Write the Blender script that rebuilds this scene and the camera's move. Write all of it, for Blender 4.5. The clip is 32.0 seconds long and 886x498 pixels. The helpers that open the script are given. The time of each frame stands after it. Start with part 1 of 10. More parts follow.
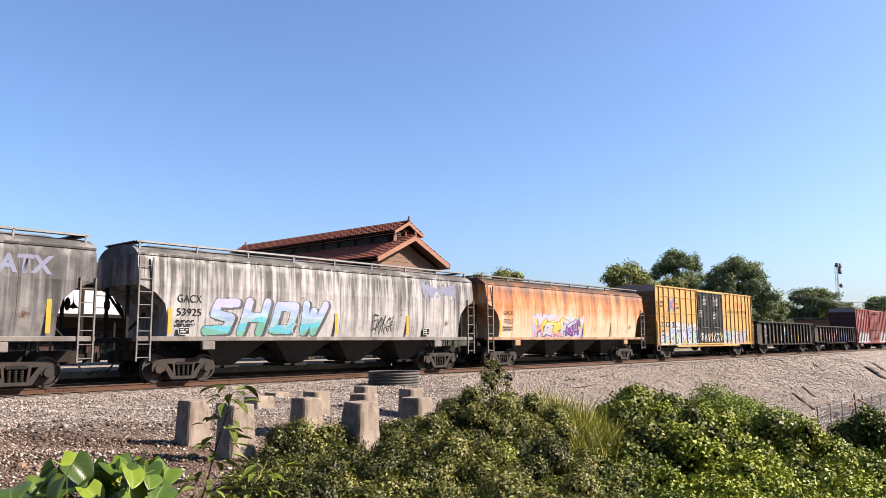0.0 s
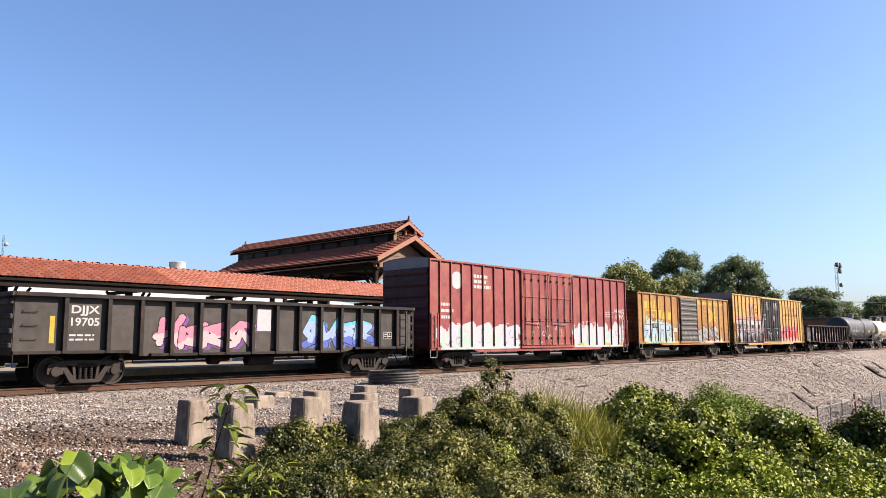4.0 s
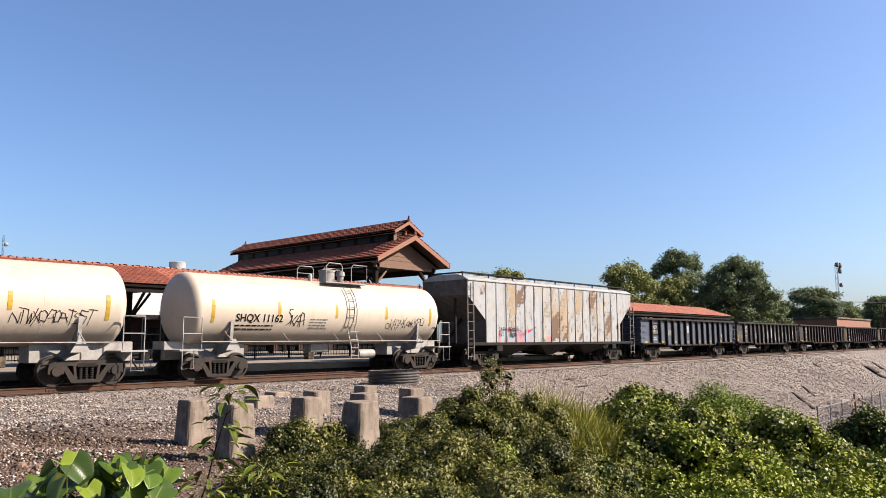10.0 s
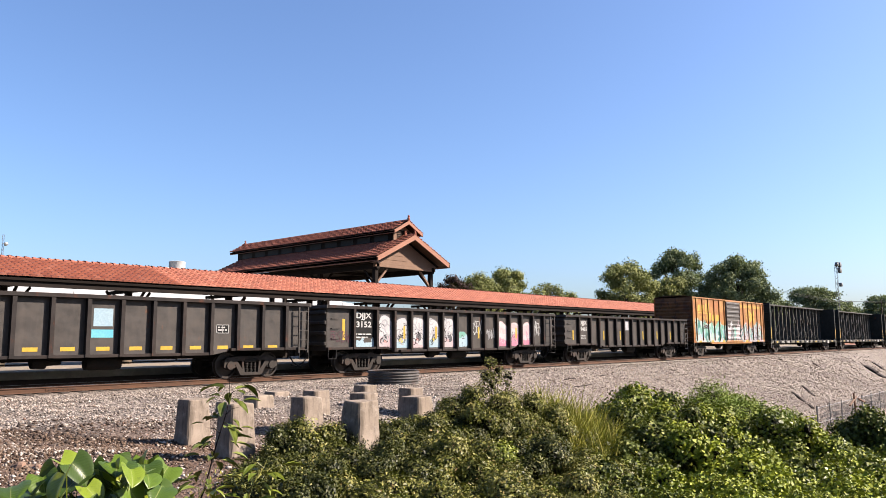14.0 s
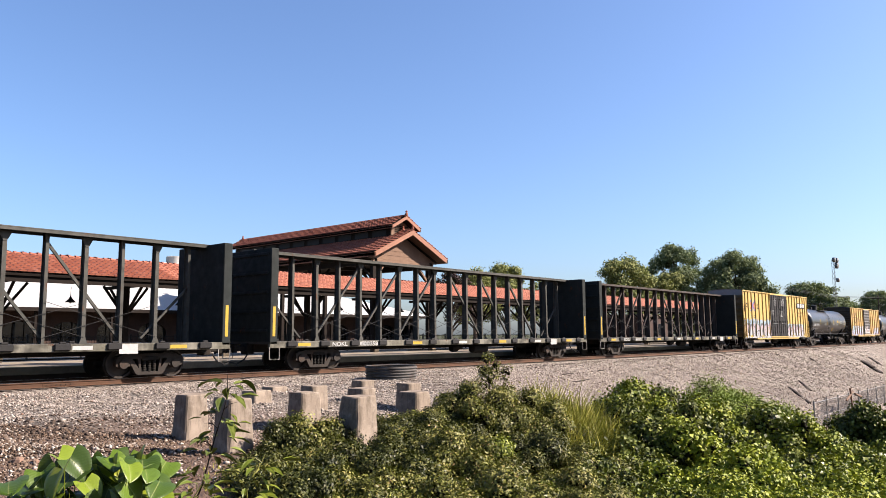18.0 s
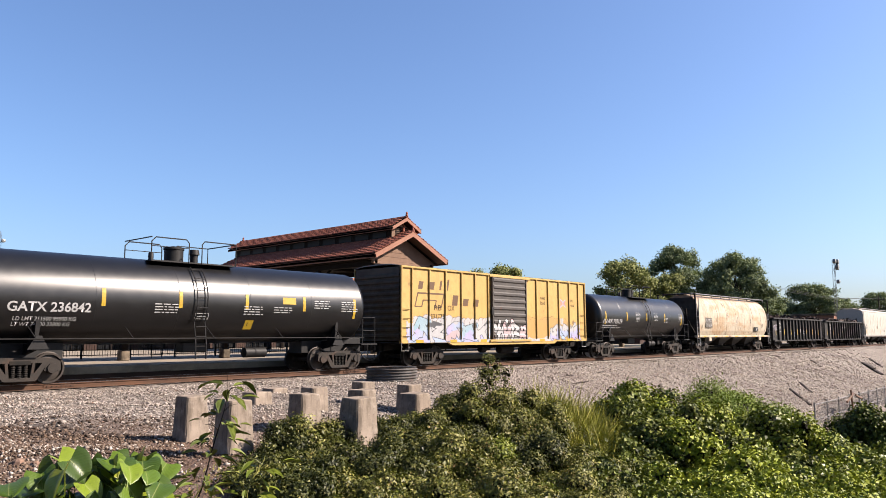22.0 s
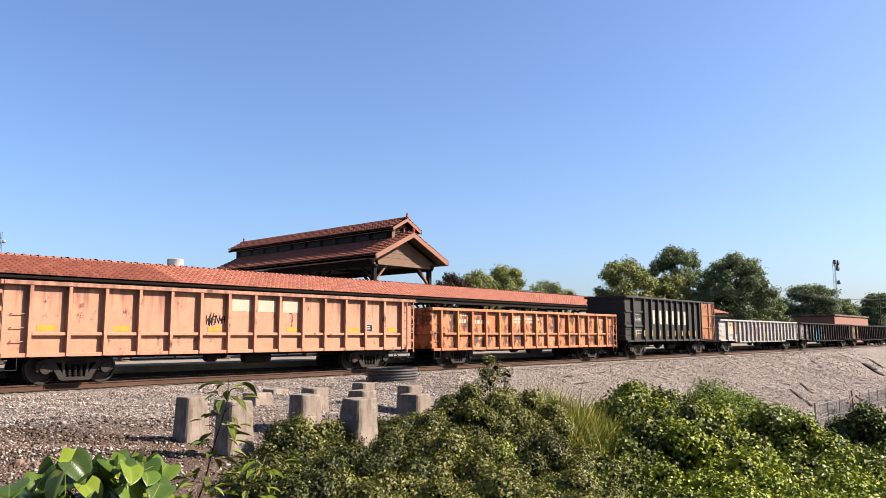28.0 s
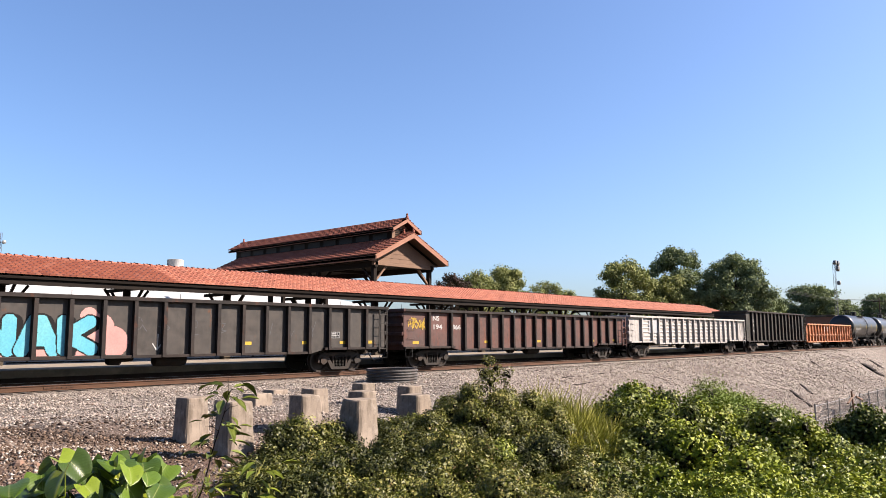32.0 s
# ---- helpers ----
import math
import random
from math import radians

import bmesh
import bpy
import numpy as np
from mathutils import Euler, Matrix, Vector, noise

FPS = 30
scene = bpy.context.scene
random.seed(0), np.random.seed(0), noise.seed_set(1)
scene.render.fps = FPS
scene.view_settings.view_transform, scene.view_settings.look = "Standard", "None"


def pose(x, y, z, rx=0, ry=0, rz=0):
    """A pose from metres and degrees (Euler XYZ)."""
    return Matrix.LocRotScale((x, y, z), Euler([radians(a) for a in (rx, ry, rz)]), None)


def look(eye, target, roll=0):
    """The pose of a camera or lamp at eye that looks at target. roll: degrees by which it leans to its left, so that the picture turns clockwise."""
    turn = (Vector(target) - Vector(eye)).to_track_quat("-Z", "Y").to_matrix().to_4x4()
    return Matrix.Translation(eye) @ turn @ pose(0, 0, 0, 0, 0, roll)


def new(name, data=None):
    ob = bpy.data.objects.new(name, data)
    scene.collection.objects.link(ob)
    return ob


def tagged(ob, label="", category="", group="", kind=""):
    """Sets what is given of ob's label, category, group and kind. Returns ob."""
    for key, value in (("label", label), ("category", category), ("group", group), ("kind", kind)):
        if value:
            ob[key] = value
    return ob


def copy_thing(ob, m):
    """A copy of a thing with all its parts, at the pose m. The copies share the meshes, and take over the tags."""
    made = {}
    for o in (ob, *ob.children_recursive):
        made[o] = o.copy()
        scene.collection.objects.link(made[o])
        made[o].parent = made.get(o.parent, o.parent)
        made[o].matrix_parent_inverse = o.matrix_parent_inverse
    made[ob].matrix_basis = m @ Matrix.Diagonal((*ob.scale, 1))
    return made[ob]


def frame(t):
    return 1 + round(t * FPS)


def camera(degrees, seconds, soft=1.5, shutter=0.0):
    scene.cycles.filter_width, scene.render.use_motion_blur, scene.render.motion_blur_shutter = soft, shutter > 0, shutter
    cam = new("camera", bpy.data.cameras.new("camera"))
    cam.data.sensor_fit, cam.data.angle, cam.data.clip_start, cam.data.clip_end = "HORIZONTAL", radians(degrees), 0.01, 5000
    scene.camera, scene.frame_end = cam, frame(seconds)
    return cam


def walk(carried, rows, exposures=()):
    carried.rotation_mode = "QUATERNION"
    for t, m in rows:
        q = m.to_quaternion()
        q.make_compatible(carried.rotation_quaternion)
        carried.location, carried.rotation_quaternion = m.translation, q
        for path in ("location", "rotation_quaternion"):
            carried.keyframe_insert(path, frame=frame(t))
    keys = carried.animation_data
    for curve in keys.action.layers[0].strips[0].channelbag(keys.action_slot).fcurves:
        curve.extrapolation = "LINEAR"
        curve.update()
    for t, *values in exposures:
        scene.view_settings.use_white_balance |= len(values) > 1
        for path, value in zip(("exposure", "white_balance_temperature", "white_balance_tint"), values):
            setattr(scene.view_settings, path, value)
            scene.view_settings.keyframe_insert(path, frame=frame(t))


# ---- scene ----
EYE = (0.0, 0.0, 1.3335)


def aim(turn, tilt):
    """Camera pose: degrees to the right of straight across the track, degrees above level."""
    a, b = radians(turn), radians(tilt)
    way = Vector((math.sin(a) * math.cos(b), math.cos(a) * math.cos(b), math.sin(b)))
    return look(EYE, Vector(EYE) + 10 * way, -0.26)


cam = camera(61.41, 32.0, soft=0.45)
walk(cam, [
    (0.0, aim(48.62, 7.02)), (2.0, aim(48.62, 6.98)), (7.0, aim(48.62, 6.98)), (13.5, aim(48.62, 6.98)),
    (14.5, aim(48.67, 6.89)), (16.5, aim(48.77, 6.69)), (17.2, aim(48.80, 6.59)), (19.0, aim(48.81, 6.59)),
    (20.0, aim(48.80, 6.63)), (21.0, aim(48.79, 6.68)), (23.0, aim(48.77, 6.72)), (25.5, aim(48.75, 6.76)),
    (30.0, aim(48.75, 6.77)), (32.0, aim(48.75, 6.81))],
    exposures=((0.0, 1.93), (5.0, 1.90), (8.0, 1.84), (9.0, 1.83), (10.0, 1.69), (10.6, 1.69), (11.0, 1.75), (12.0, 1.94), (15.0, 1.96), (19.0, 1.94), (20.0, 1.90), (21.0, 1.81), (22.0, 1.83), (24.0, 1.86), (26.0, 1.88), (28.5, 1.86), (30.0, 1.96), (32.0, 1.94)))

# ---- world and sun ----
SUN_AZ, SUN_EL = 140.0, 36.0
world = bpy.data.worlds.new("sky")
scene.world = world
world.use_nodes = True
wn = world.node_tree
sky = wn.nodes.new("ShaderNodeTexSky")
sky.sky_type = 'NISHITA'
sky.sun_disc = False
sky.sun_elevation, sky.sun_rotation = radians(SUN_EL), radians(SUN_AZ)
sky.air_density, sky.dust_density, sky.ozone_density = 1.0, 1.7, 7.0
wn.links.new(sky.outputs[0], wn.nodes["Background"].inputs[0])
wn.nodes["Background"].inputs[1].default_value = 0.06
sun = new("sun", bpy.data.lights.new("sun", 'SUN'))
sun.data.energy, sun.data.angle, sun.data.color = 5.0, radians(0.53), (1.0, 0.9, 0.77)
az, el = radians(SUN_AZ), radians(SUN_EL)
sun.matrix_world = look((math.sin(az) * math.cos(el) * 50, math.cos(az) * math.cos(el) * 50, math.sin(el) * 50), (0, 0, 0))
scene.view_settings.use_white_balance = True
scene.view_settings.white_balance_tint = 16.0
scene.view_settings.white_balance_temperature = 6620.0

# ---- mesh helpers ----
class Shape:
    """Vertices and faces of one mesh, gathered from simple solids."""

    def __init__(s):
        s.v, s.f, s.m = [], [], []
        s.slot = 0

    def face(s, *pts):
        n = len(s.v)
        s.v.extend(pts)
        s.f.append(tuple(range(n, n + len(pts))))
        s.m.append(s.slot)

    def add(s, vs, fs):
        n = len(s.v)
        s.v.extend(vs)
        for f in fs:
            s.f.append(tuple(n + i for i in f))
            s.m.append(s.slot)
        return s

    def box(s, x0, x1, y0, y1, z0, z1, b=0.0):
        x0, x1, y0, y1, z0, z1 = min(x0, x1), max(x0, x1), min(y0, y1), max(y0, y1), min(z0, z1), max(z0, z1)
        b = min(b, (x1 - x0) * .45, (y1 - y0) * .45, (z1 - z0) * .45)
        if b <= 0:
            vs = [(x, y, z) for z in (z0, z1) for y in (y0, y1) for x in (x0, x1)]
            return s.add(vs, [(0, 2, 3, 1), (4, 5, 7, 6), (0, 1, 5, 4), (2, 6, 7, 3), (0, 4, 6, 2), (1, 3, 7, 5)])
        vs, idx = [], {}
        for i in (0, 1):
            for j in (0, 1):
                for k in (0, 1):
                    for ax in range(3):
                        p = [(x0, x1)[i], (y0, y1)[j], (z0, z1)[k]]
                        sg = [(1, -1)[i], (1, -1)[j], (1, -1)[k]]
                        for o in range(3):
                            if o != ax:
                                p[o] += sg[o] * b
                        idx[i, j, k, ax] = len(vs)
                        vs.append(tuple(p))
        fs = []
        for ax in range(3):
            o = [q for q in range(3) if q != ax]
            for e in (0, 1):
                ring = []
                for a, c in ((0, 0), (1, 0), (1, 1), (0, 1)):
                    key = [0, 0, 0]
                    key[ax], key[o[0]], key[o[1]] = e, a, c
                    ring.append(idx[key[0], key[1], key[2], ax])
                fs.append(tuple(ring) if (e == 1) == (ax != 1) else tuple(ring[::-1]))
                # edges between faces
        for ax in range(3):
            o = [q for q in range(3) if q != ax]
            for a in (0, 1):
                for c in (0, 1):
                    k0, k1 = [0, 0, 0], [0, 0, 0]
                    k0[o[0]] = k1[o[0]] = a
                    k0[o[1]] = k1[o[1]] = c
                    k1[ax] = 1
                    fs.append((idx[(*k0, o[0])], idx[(*k1, o[0])], idx[(*k1, o[1])], idx[(*k0, o[1])]))
        for i in (0, 1):
            for j in (0, 1):
                for k in (0, 1):
                    fs.append((idx[i, j, k, 0], idx[i, j, k, 1], idx[i, j, k, 2]))
        return s.add(vs, fs)

    def prism(s, poly, axis, a, c):
        """A flat outline drawn out along an axis. poly gives the two other coordinates in order x, y, z."""
        n = len(poly)

        def at(u, w, t):
            return {'x': (t, u, w), 'y': (u, t, w), 'z': (u, w, t)}[axis]
        vs = [at(u, w, a) for u, w in poly] + [at(u, w, c) for u, w in poly]
        fs = [tuple(range(n))[::-1], tuple(range(n, 2 * n))]
        fs += [(i, (i + 1) % n, n + (i + 1) % n, n + i) for i in range(n)]
        return s.add(vs, fs)

    def tube(s, pts, r, n=6, close=True):
        """A round bar along points; r one radius or one for each point."""
        pts = [Vector(p) for p in pts]
        rr = r if isinstance(r, (list, tuple)) else [r] * len(pts)
        vs, fs = [], []
        up = None
        for i, p in enumerate(pts):
            d = (pts[min(i + 1, len(pts) - 1)] - pts[max(i - 1, 0)])
            d = d.normalized() if d.length > 1e-9 else Vector((0, 0, 1))
            if up is None:
                up = Vector((0, 0, 1)) if abs(d.z) < .9 else Vector((1, 0, 0))
            a = d.cross(up)
            a = a.normalized() if a.length > 1e-6 else d.orthogonal().normalized()
            b = a.cross(d)
            up = b
            for k in range(n):
                t = 2 * math.pi * (k + .5) / n
                vs.append(tuple(p + (a * math.cos(t) + b * math.sin(t)) * rr[i]))
        for i in range(len(pts) - 1):
            for k in range(n):
                fs.append((i * n + k, i * n + (k + 1) % n, (i + 1) * n + (k + 1) % n, (i + 1) * n + k))
        if close:
            fs.append(tuple(range(n))[::-1])
            fs.append(tuple((len(pts) - 1) * n + k for k in range(n)))
        return s.add(vs, fs)

    def lathe(s, prof, axis, c, n=24):
        """A profile of (radius, along) turned about an axis through c."""
        vs, fs = [], []
        for r, t in prof:
            for k in range(n):
                a = 2 * math.pi * k / n
                u, w = r * math.cos(a), r * math.sin(a)
                q = {'x': (t, u, w), 'y': (u, t, w), 'z': (u, w, t)}[axis]
                vs.append((q[0] + c[0], q[1] + c[1], q[2] + c[2]))
        for i in range(len(prof) - 1):
            for k in range(n):
                fs.append((i * n + k, i * n + (k + 1) % n, (i + 1) * n + (k + 1) % n, (i + 1) * n + k))
        fs.append(tuple(range(n))[::-1])
        fs.append(tuple((len(prof) - 1) * n + k for k in range(n)))
        return s.add(vs, fs)

    def mesh(s, name, mats=(), smooth=False):
        me = bpy.data.meshes.new(name)
        me.from_pydata(s.v, [], s.f)
        for m in mats:
            me.materials.append(m)
        if len(mats) > 1:
            me.polygons.foreach_set("material_index", s.m)
        bm = bmesh.new()
        bm.from_mesh(me)
        bmesh.ops.recalc_face_normals(bm, faces=bm.faces)
        bm.to_mesh(me)
        bm.free()
        if smooth:
            me.polygons.foreach_set("use_smooth", [True] * len(me.polygons))
            me.set_sharp_from_angle(angle=radians(38))
        me.update()
        return me


def part(name, shape, material, parent, label="", smooth=False):
    mats = material if isinstance(material, (list, tuple)) else [material]
    me = shape if isinstance(shape, bpy.types.Mesh) else shape.mesh(name, mats, smooth)
    ob = new(name, me)
    ob.parent = parent
    return tagged(ob, label) if label else ob


def cloud_mesh(name, verts, quads, mat):
    """A large mesh from arrays of points and faces of equal size."""
    me = bpy.data.meshes.new(name)
    k = quads.shape[1]
    me.vertices.add(len(verts))
    me.vertices.foreach_set("co", verts.astype(np.float32).ravel())
    me.loops.add(quads.size)
    me.loops.foreach_set("vertex_index", quads.astype(np.int32).ravel())
    me.polygons.add(len(quads))
    me.polygons.foreach_set("loop_start", np.arange(0, quads.size, k, dtype=np.int32))
    me.update(calc_edges=True)
    me.materials.append(mat)
    return me


# ---- materials ----
WORN = .375             # all colours sit this far below their fresh value


class Nodes:
    def __init__(s, name):
        s.m = bpy.data.materials.new(name)
        s.m.use_nodes = True
        s.t = s.m.node_tree
        s.b = s.t.nodes["Principled BSDF"]

    def n(s, kind, **k):
        q = s.t.nodes.new("ShaderNode" + kind)
        for a, v in k.items():
            q.inputs[a].default_value = v
        return q

    def put(s, sock, v):
        if isinstance(v, bpy.types.NodeSocket):
            s.t.links.new(v, sock)
        elif isinstance(v, (tuple, list)) and len(v) == 3 and sock.type == 'RGBA':
            sock.default_value = (*(WORN * q for q in v), 1)
        else:
            sock.default_value = v

    def coords(s, kind="Object"):
        return s.t.nodes.new("ShaderNodeTexCoord").outputs[kind]

    def scaled(s, v, sc, off=(0, 0, 0)):
        q = s.n("Mapping")
        q.inputs["Scale"].default_value = sc
        q.inputs["Location"].default_value = off
        s.put(q.inputs[0], v)
        return q.outputs[0]

    def noise(s, v, scale, detail=4, rough=.55, out=0):
        q = s.n("TexNoise")
        s.put(q.inputs["Vector"], v)
        q.inputs["Scale"].default_value, q.inputs["Detail"].default_value = scale, detail
        q.inputs["Roughness"].default_value = rough
        return q.outputs[out]

    def voronoi(s, v, scale, feature='F1', out=0, rand=1.0):
        q = s.n("TexVoronoi")
        q.feature = feature
        s.put(q.inputs["Vector"], v)
        q.inputs["Scale"].default_value = scale
        q.inputs["Randomness"].default_value = rand
        return q.outputs[out]

    def ramp(s, f, stops, flat=False):
        q = s.n("ValToRGB")
        if flat:
            q.color_ramp.interpolation = 'CONSTANT'
        e = q.color_ramp.elements
        while len(e) < len(stops):
            e.new(.5)
        for i, (p, c) in enumerate(stops):
            e[i].position = p
            e[i].color = (c, c, c, 1) if isinstance(c, (int, float)) else (*(WORN * q for q in c), 1)
        s.put(q.inputs[0], f)
        return q.outputs[0]

    def mix(s, f, a, b, mode='MIX'):
        q = s.n("Mix")
        q.data_type, q.blend_type = 'RGBA', mode
        s.put(q.inputs[0], f)
        s.put(q.inputs[6], a)
        s.put(q.inputs[7], b)
        return q.outputs[2]

    def math(s, op, a, b=0.0, clamp=False):
        q = s.n("Math")
        q.operation, q.use_clamp = op, clamp
        s.put(q.inputs[0], a)
        s.put(q.inputs[1], b)
        return q.outputs[0]

    def split(s, v):
        q = s.n("SeparateXYZ")
        s.put(q.inputs[0], v)
        return q.outputs

    def bump(s, h, strength=.3, dist=.02):
        q = s.n("Bump")
        q.inputs["Strength"].default_value, q.inputs["Distance"].default_value = strength, dist
        s.put(q.inputs["Height"], h)
        s.t.links.new(q.outputs[0], s.b.inputs["Normal"])

    def done(s, col, rough=.7, metal=0.0, spec=None):
        s.put(s.b.inputs["Base Color"], col)
        s.put(s.b.inputs["Roughness"], rough)
        s.put(s.b.inputs["Metallic"], metal)
        s.b.inputs["Specular IOR Level"].default_value = .3 if spec is None else spec
        return s.m


def tone(c, k):
    return tuple(max(0, min(1, q * k)) for q in c)


def surface(name, c, c2=None, scale=3.0, fine=40.0, rough=.75, metal=0.0, bump=.25, dist=.01, c3=None, stain=.6, spec=None, pieces=False):
    """A plain surface with change at two scales and fine relief."""
    k = Nodes(name)
    p = k.coords()
    big = k.noise(p, scale, 5)
    small = k.noise(p, fine, 4, .6)
    col = k.mix(k.ramp(big, [(.3, 0.0), (.7, 1.0)]), c, c2 or tone(c, .7))
    col = k.mix(k.math('MULTIPLY', k.ramp(small, [(.35, 1.0), (.65, 0.0)]), .35), col, tone(c, .5))
    if c3:
        col = k.mix(k.math('MULTIPLY', k.ramp(k.noise(p, scale * .6, 8, .65), [(.52, 0.0), (.66, 1.0)]), stain), col, c3)
    if pieces:
        q = k.n("ObjectInfo")
        col = k.mix(k.ramp(q.outputs["Random"], [(0, .0), (1, .45)]), col, tone(c2 or c, .6))
    k.bump(small, bump, dist)
    return k.done(col, rough, metal, spec)


def paint(name, c, c2=None, rust=.0, dirt=.3, streak=.35, patches=None, rough=.5, dirtcol=(.035, .03, .027), rustcol=(.2, .075, .03), bend=0.0, soot=None, spec=None, dent=1.0, sheen=1.0, spread=(1, 1, .7), runs=(2.6, 1.7)):
    """Weathered wagon paint: fading, rust, runs of dirt and a film of grime."""
    k = Nodes(name)
    p = k.coords()
    x, y, z = k.split(p)
    big = k.noise(p, .55, 4)
    col = k.mix(k.ramp(big, [(.35, 0.0), (.68, 1.0)]), c, c2 or tone(c, .78))
    if patches:
        col = k.mix(k.math('MULTIPLY', k.ramp(k.noise(k.scaled(p, spread), .9, 6, .6), [(.5, 0.0), (.6, 1.0)]), .85), col, patches)
    if rust:
        r = k.noise(k.scaled(p, (1.25, 1.25, .7)), 1.7, 9, .7)
        col = k.mix(k.ramp(r, [(1.0 - rust - .36, 0.0), (1.0 - rust - .29, 1.0)]), col,
                    k.mix(k.noise(p, 9, 4), rustcol, tone(rustcol, .35)))
    run = k.noise(k.scaled(p, (4.2, 4.2, .28)), 1.0, 7, .62)
    col = k.mix(k.math('MULTIPLY', k.ramp(run, [(.5, 0.0), (.72, 1.0)]), streak), col, dirtcol)
    for sc, z0, z1, amt in soot or ():
        # stains that run down from the eaves: (colour, z where they thin out, z where they are full, amount)
        down = k.math('DIVIDE', k.math('SUBTRACT', z, z0), z1 - z0)
        fine = k.noise(k.scaled(p, (6.5, 3.0, .16)), 1.0, 6, .6)
        wide = k.noise(k.scaled(p, (1.3, 1.3, .25)), 1.0, 4, .55)
        s1 = k.math('ADD', k.math('MULTIPLY', down, .55), k.math('ADD', k.math('MULTIPLY', k.math('SUBTRACT', fine, .5), runs[0]), k.math('MULTIPLY', k.math('SUBTRACT', wide, .5), runs[1])))
        col = k.mix(k.math('MULTIPLY', k.ramp(s1, [(.12, 0.0), (.75, 1.0)]), amt), col, sc)
    film = k.noise(p, 3.0, 7, .62)
    col = k.mix(k.math('MULTIPLY', k.ramp(film, [(.42, 0.0), (.68, 1.0)]), dirt), col, dirtcol)
    h = k.math('ADD', k.math('MULTIPLY', k.noise(p, 1.6, 2), 1.0 + bend), k.math('MULTIPLY', k.noise(p, 60, 3), .08))
    k.bump(h, (.22 + .1 * bend) * dent, .03)
    return k.done(col, k.ramp(film, [(.3, rough - .08 * sheen), (.7, min(.95, rough + .25 * sheen))]), 0.0, spec)


STEEL_DARK = surface("dark_steel", (.014, .013, .012), (.03, .024, .018), 2.5, 30, .8, .0, .3, c3=(.07, .038, .022), stain=.4, spec=.15)
WHEEL_TREAD = surface("worn_wheel_steel", (.1, .08, .068), (.055, .044, .036), 3, 40, .55, .5, .2)
CAST_STEEL = surface("cast_bogie_steel", (.04, .034, .03), (.07, .058, .048), 4, 30, .85, .0, .4, c3=(.13, .07, .045), stain=.5, spec=.2)
HARDWARE_WHITE = surface("weathered_white_steel", (.6, .585, .55), (.4, .375, .34), 4, 30, .6, 0, .2, c3=(.2, .11, .06), stain=.5)
HARDWARE_BLACK = surface("black_steel", (.012, .012, .013), (.025, .023, .022), 4, 30, .6, 0, .2, spec=.2)
YELLOW_MARK = surface("yellow_reflector", (.75, .5, .03), (.6, .38, .03), 6, 40, .5, 0, .05)
WHITE_MARK = surface("white_lettering", (.72, .72, .71), (.55, .55, .54), 3, 25, .6, 0, .05)
BLACK_MARK = surface("black_lettering", (.008, .008, .009), (.014, .014, .014), 3, 25, .7, 0, .05, spec=.12)
RAIL_SIDE = surface("rusty_rail", (.17, .075, .035), (.1, .05, .028), 2, 25, .85, .1, .3)
RAIL_TOP = surface("polished_rail_top", (.42, .4, .38), (.3, .27, .24), 2, 40, .35, .9, .1)
TIE_WOOD = surface("weathered_tie_wood", (.05, .036, .028), (.11, .085, .07), 3, 20, .95, 0, .5, pieces=True)
CONCRETE = paint("weathered_concrete", (.44, .35, .26), (.24, .19, .14), 0, .8, .95, patches=(.12, .1, .075), rough=.85, dirtcol=(.05, .043, .034), spec=.1)
PLATFORM = surface("platform_concrete", (.52, .43, .33), (.4, .33, .25), .6, 15, .9, 0, .25, .01, c3=(.2, .18, .15), stain=.5)
CULVERT = surface("galvanised_corrugated_steel", (.3, .29, .28), (.16, .14, .125), 3, 25, .55, .5, .2, c3=(.16, .07, .04), stain=.6)
DARK_WOOD = surface("dark_brown_timber", (.03, .021, .016), (.018, .013, .011), 2, 25, .85, 0, .3, spec=.12)
LAP_BOARD = surface("tan_lap_boards", (.34, .2, .125), (.25, .14, .09), 1.5, 20, .8, 0, .25)
FASCIA = surface("painted_terracotta_fascia", (.5, .22, .13), (.4, .17, .1), 1.5, 18, .7, 0, .15)
WHITE_ROOF = surface("white_metal_roofing", (.8, .8, .79), (.7, .7, .69), .5, 12, .5, 0, .1)
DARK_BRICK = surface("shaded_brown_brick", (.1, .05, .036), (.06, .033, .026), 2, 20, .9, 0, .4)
GLASS_DARK = surface("dark_window_glass", (.02, .022, .025), (.03, .032, .035), 1, 10, .1, 0, .02)
BARK = surface("grey_brown_bark", (.13, .095, .07), (.07, .05, .038), 6, 40, .95, 0, .8, .03)
GALV = surface("galvanised_fence_steel", (.42, .43, .43), (.3, .3, .3), 4, 30, .5, .5, .1)


def tile_material():
    k = Nodes("terracotta_roof_tile")
    p = k.coords()
    g = k.n("NewGeometry")
    rnd = g.outputs["Random Per Island"]
    info = k.n("ObjectInfo").outputs["Random"]
    r = k.math('FRACT', k.math('ADD', rnd, info))
    col = k.ramp(r, [(0, (.43, .125, .072)), (.45, (.5, .16, .092)), (.8, (.36, .098, .058)), (1, (.56, .205, .13))])
    col = k.mix(k.math('MULTIPLY', k.ramp(k.noise(p, 1.2, 6), [(.5, 0.0), (.7, 1.0)]), .4), col, (.22, .08, .05))
    k.bump(k.noise(p, 60, 4), .2, .01)
    return k.done(col, .8)


TILE = tile_material()


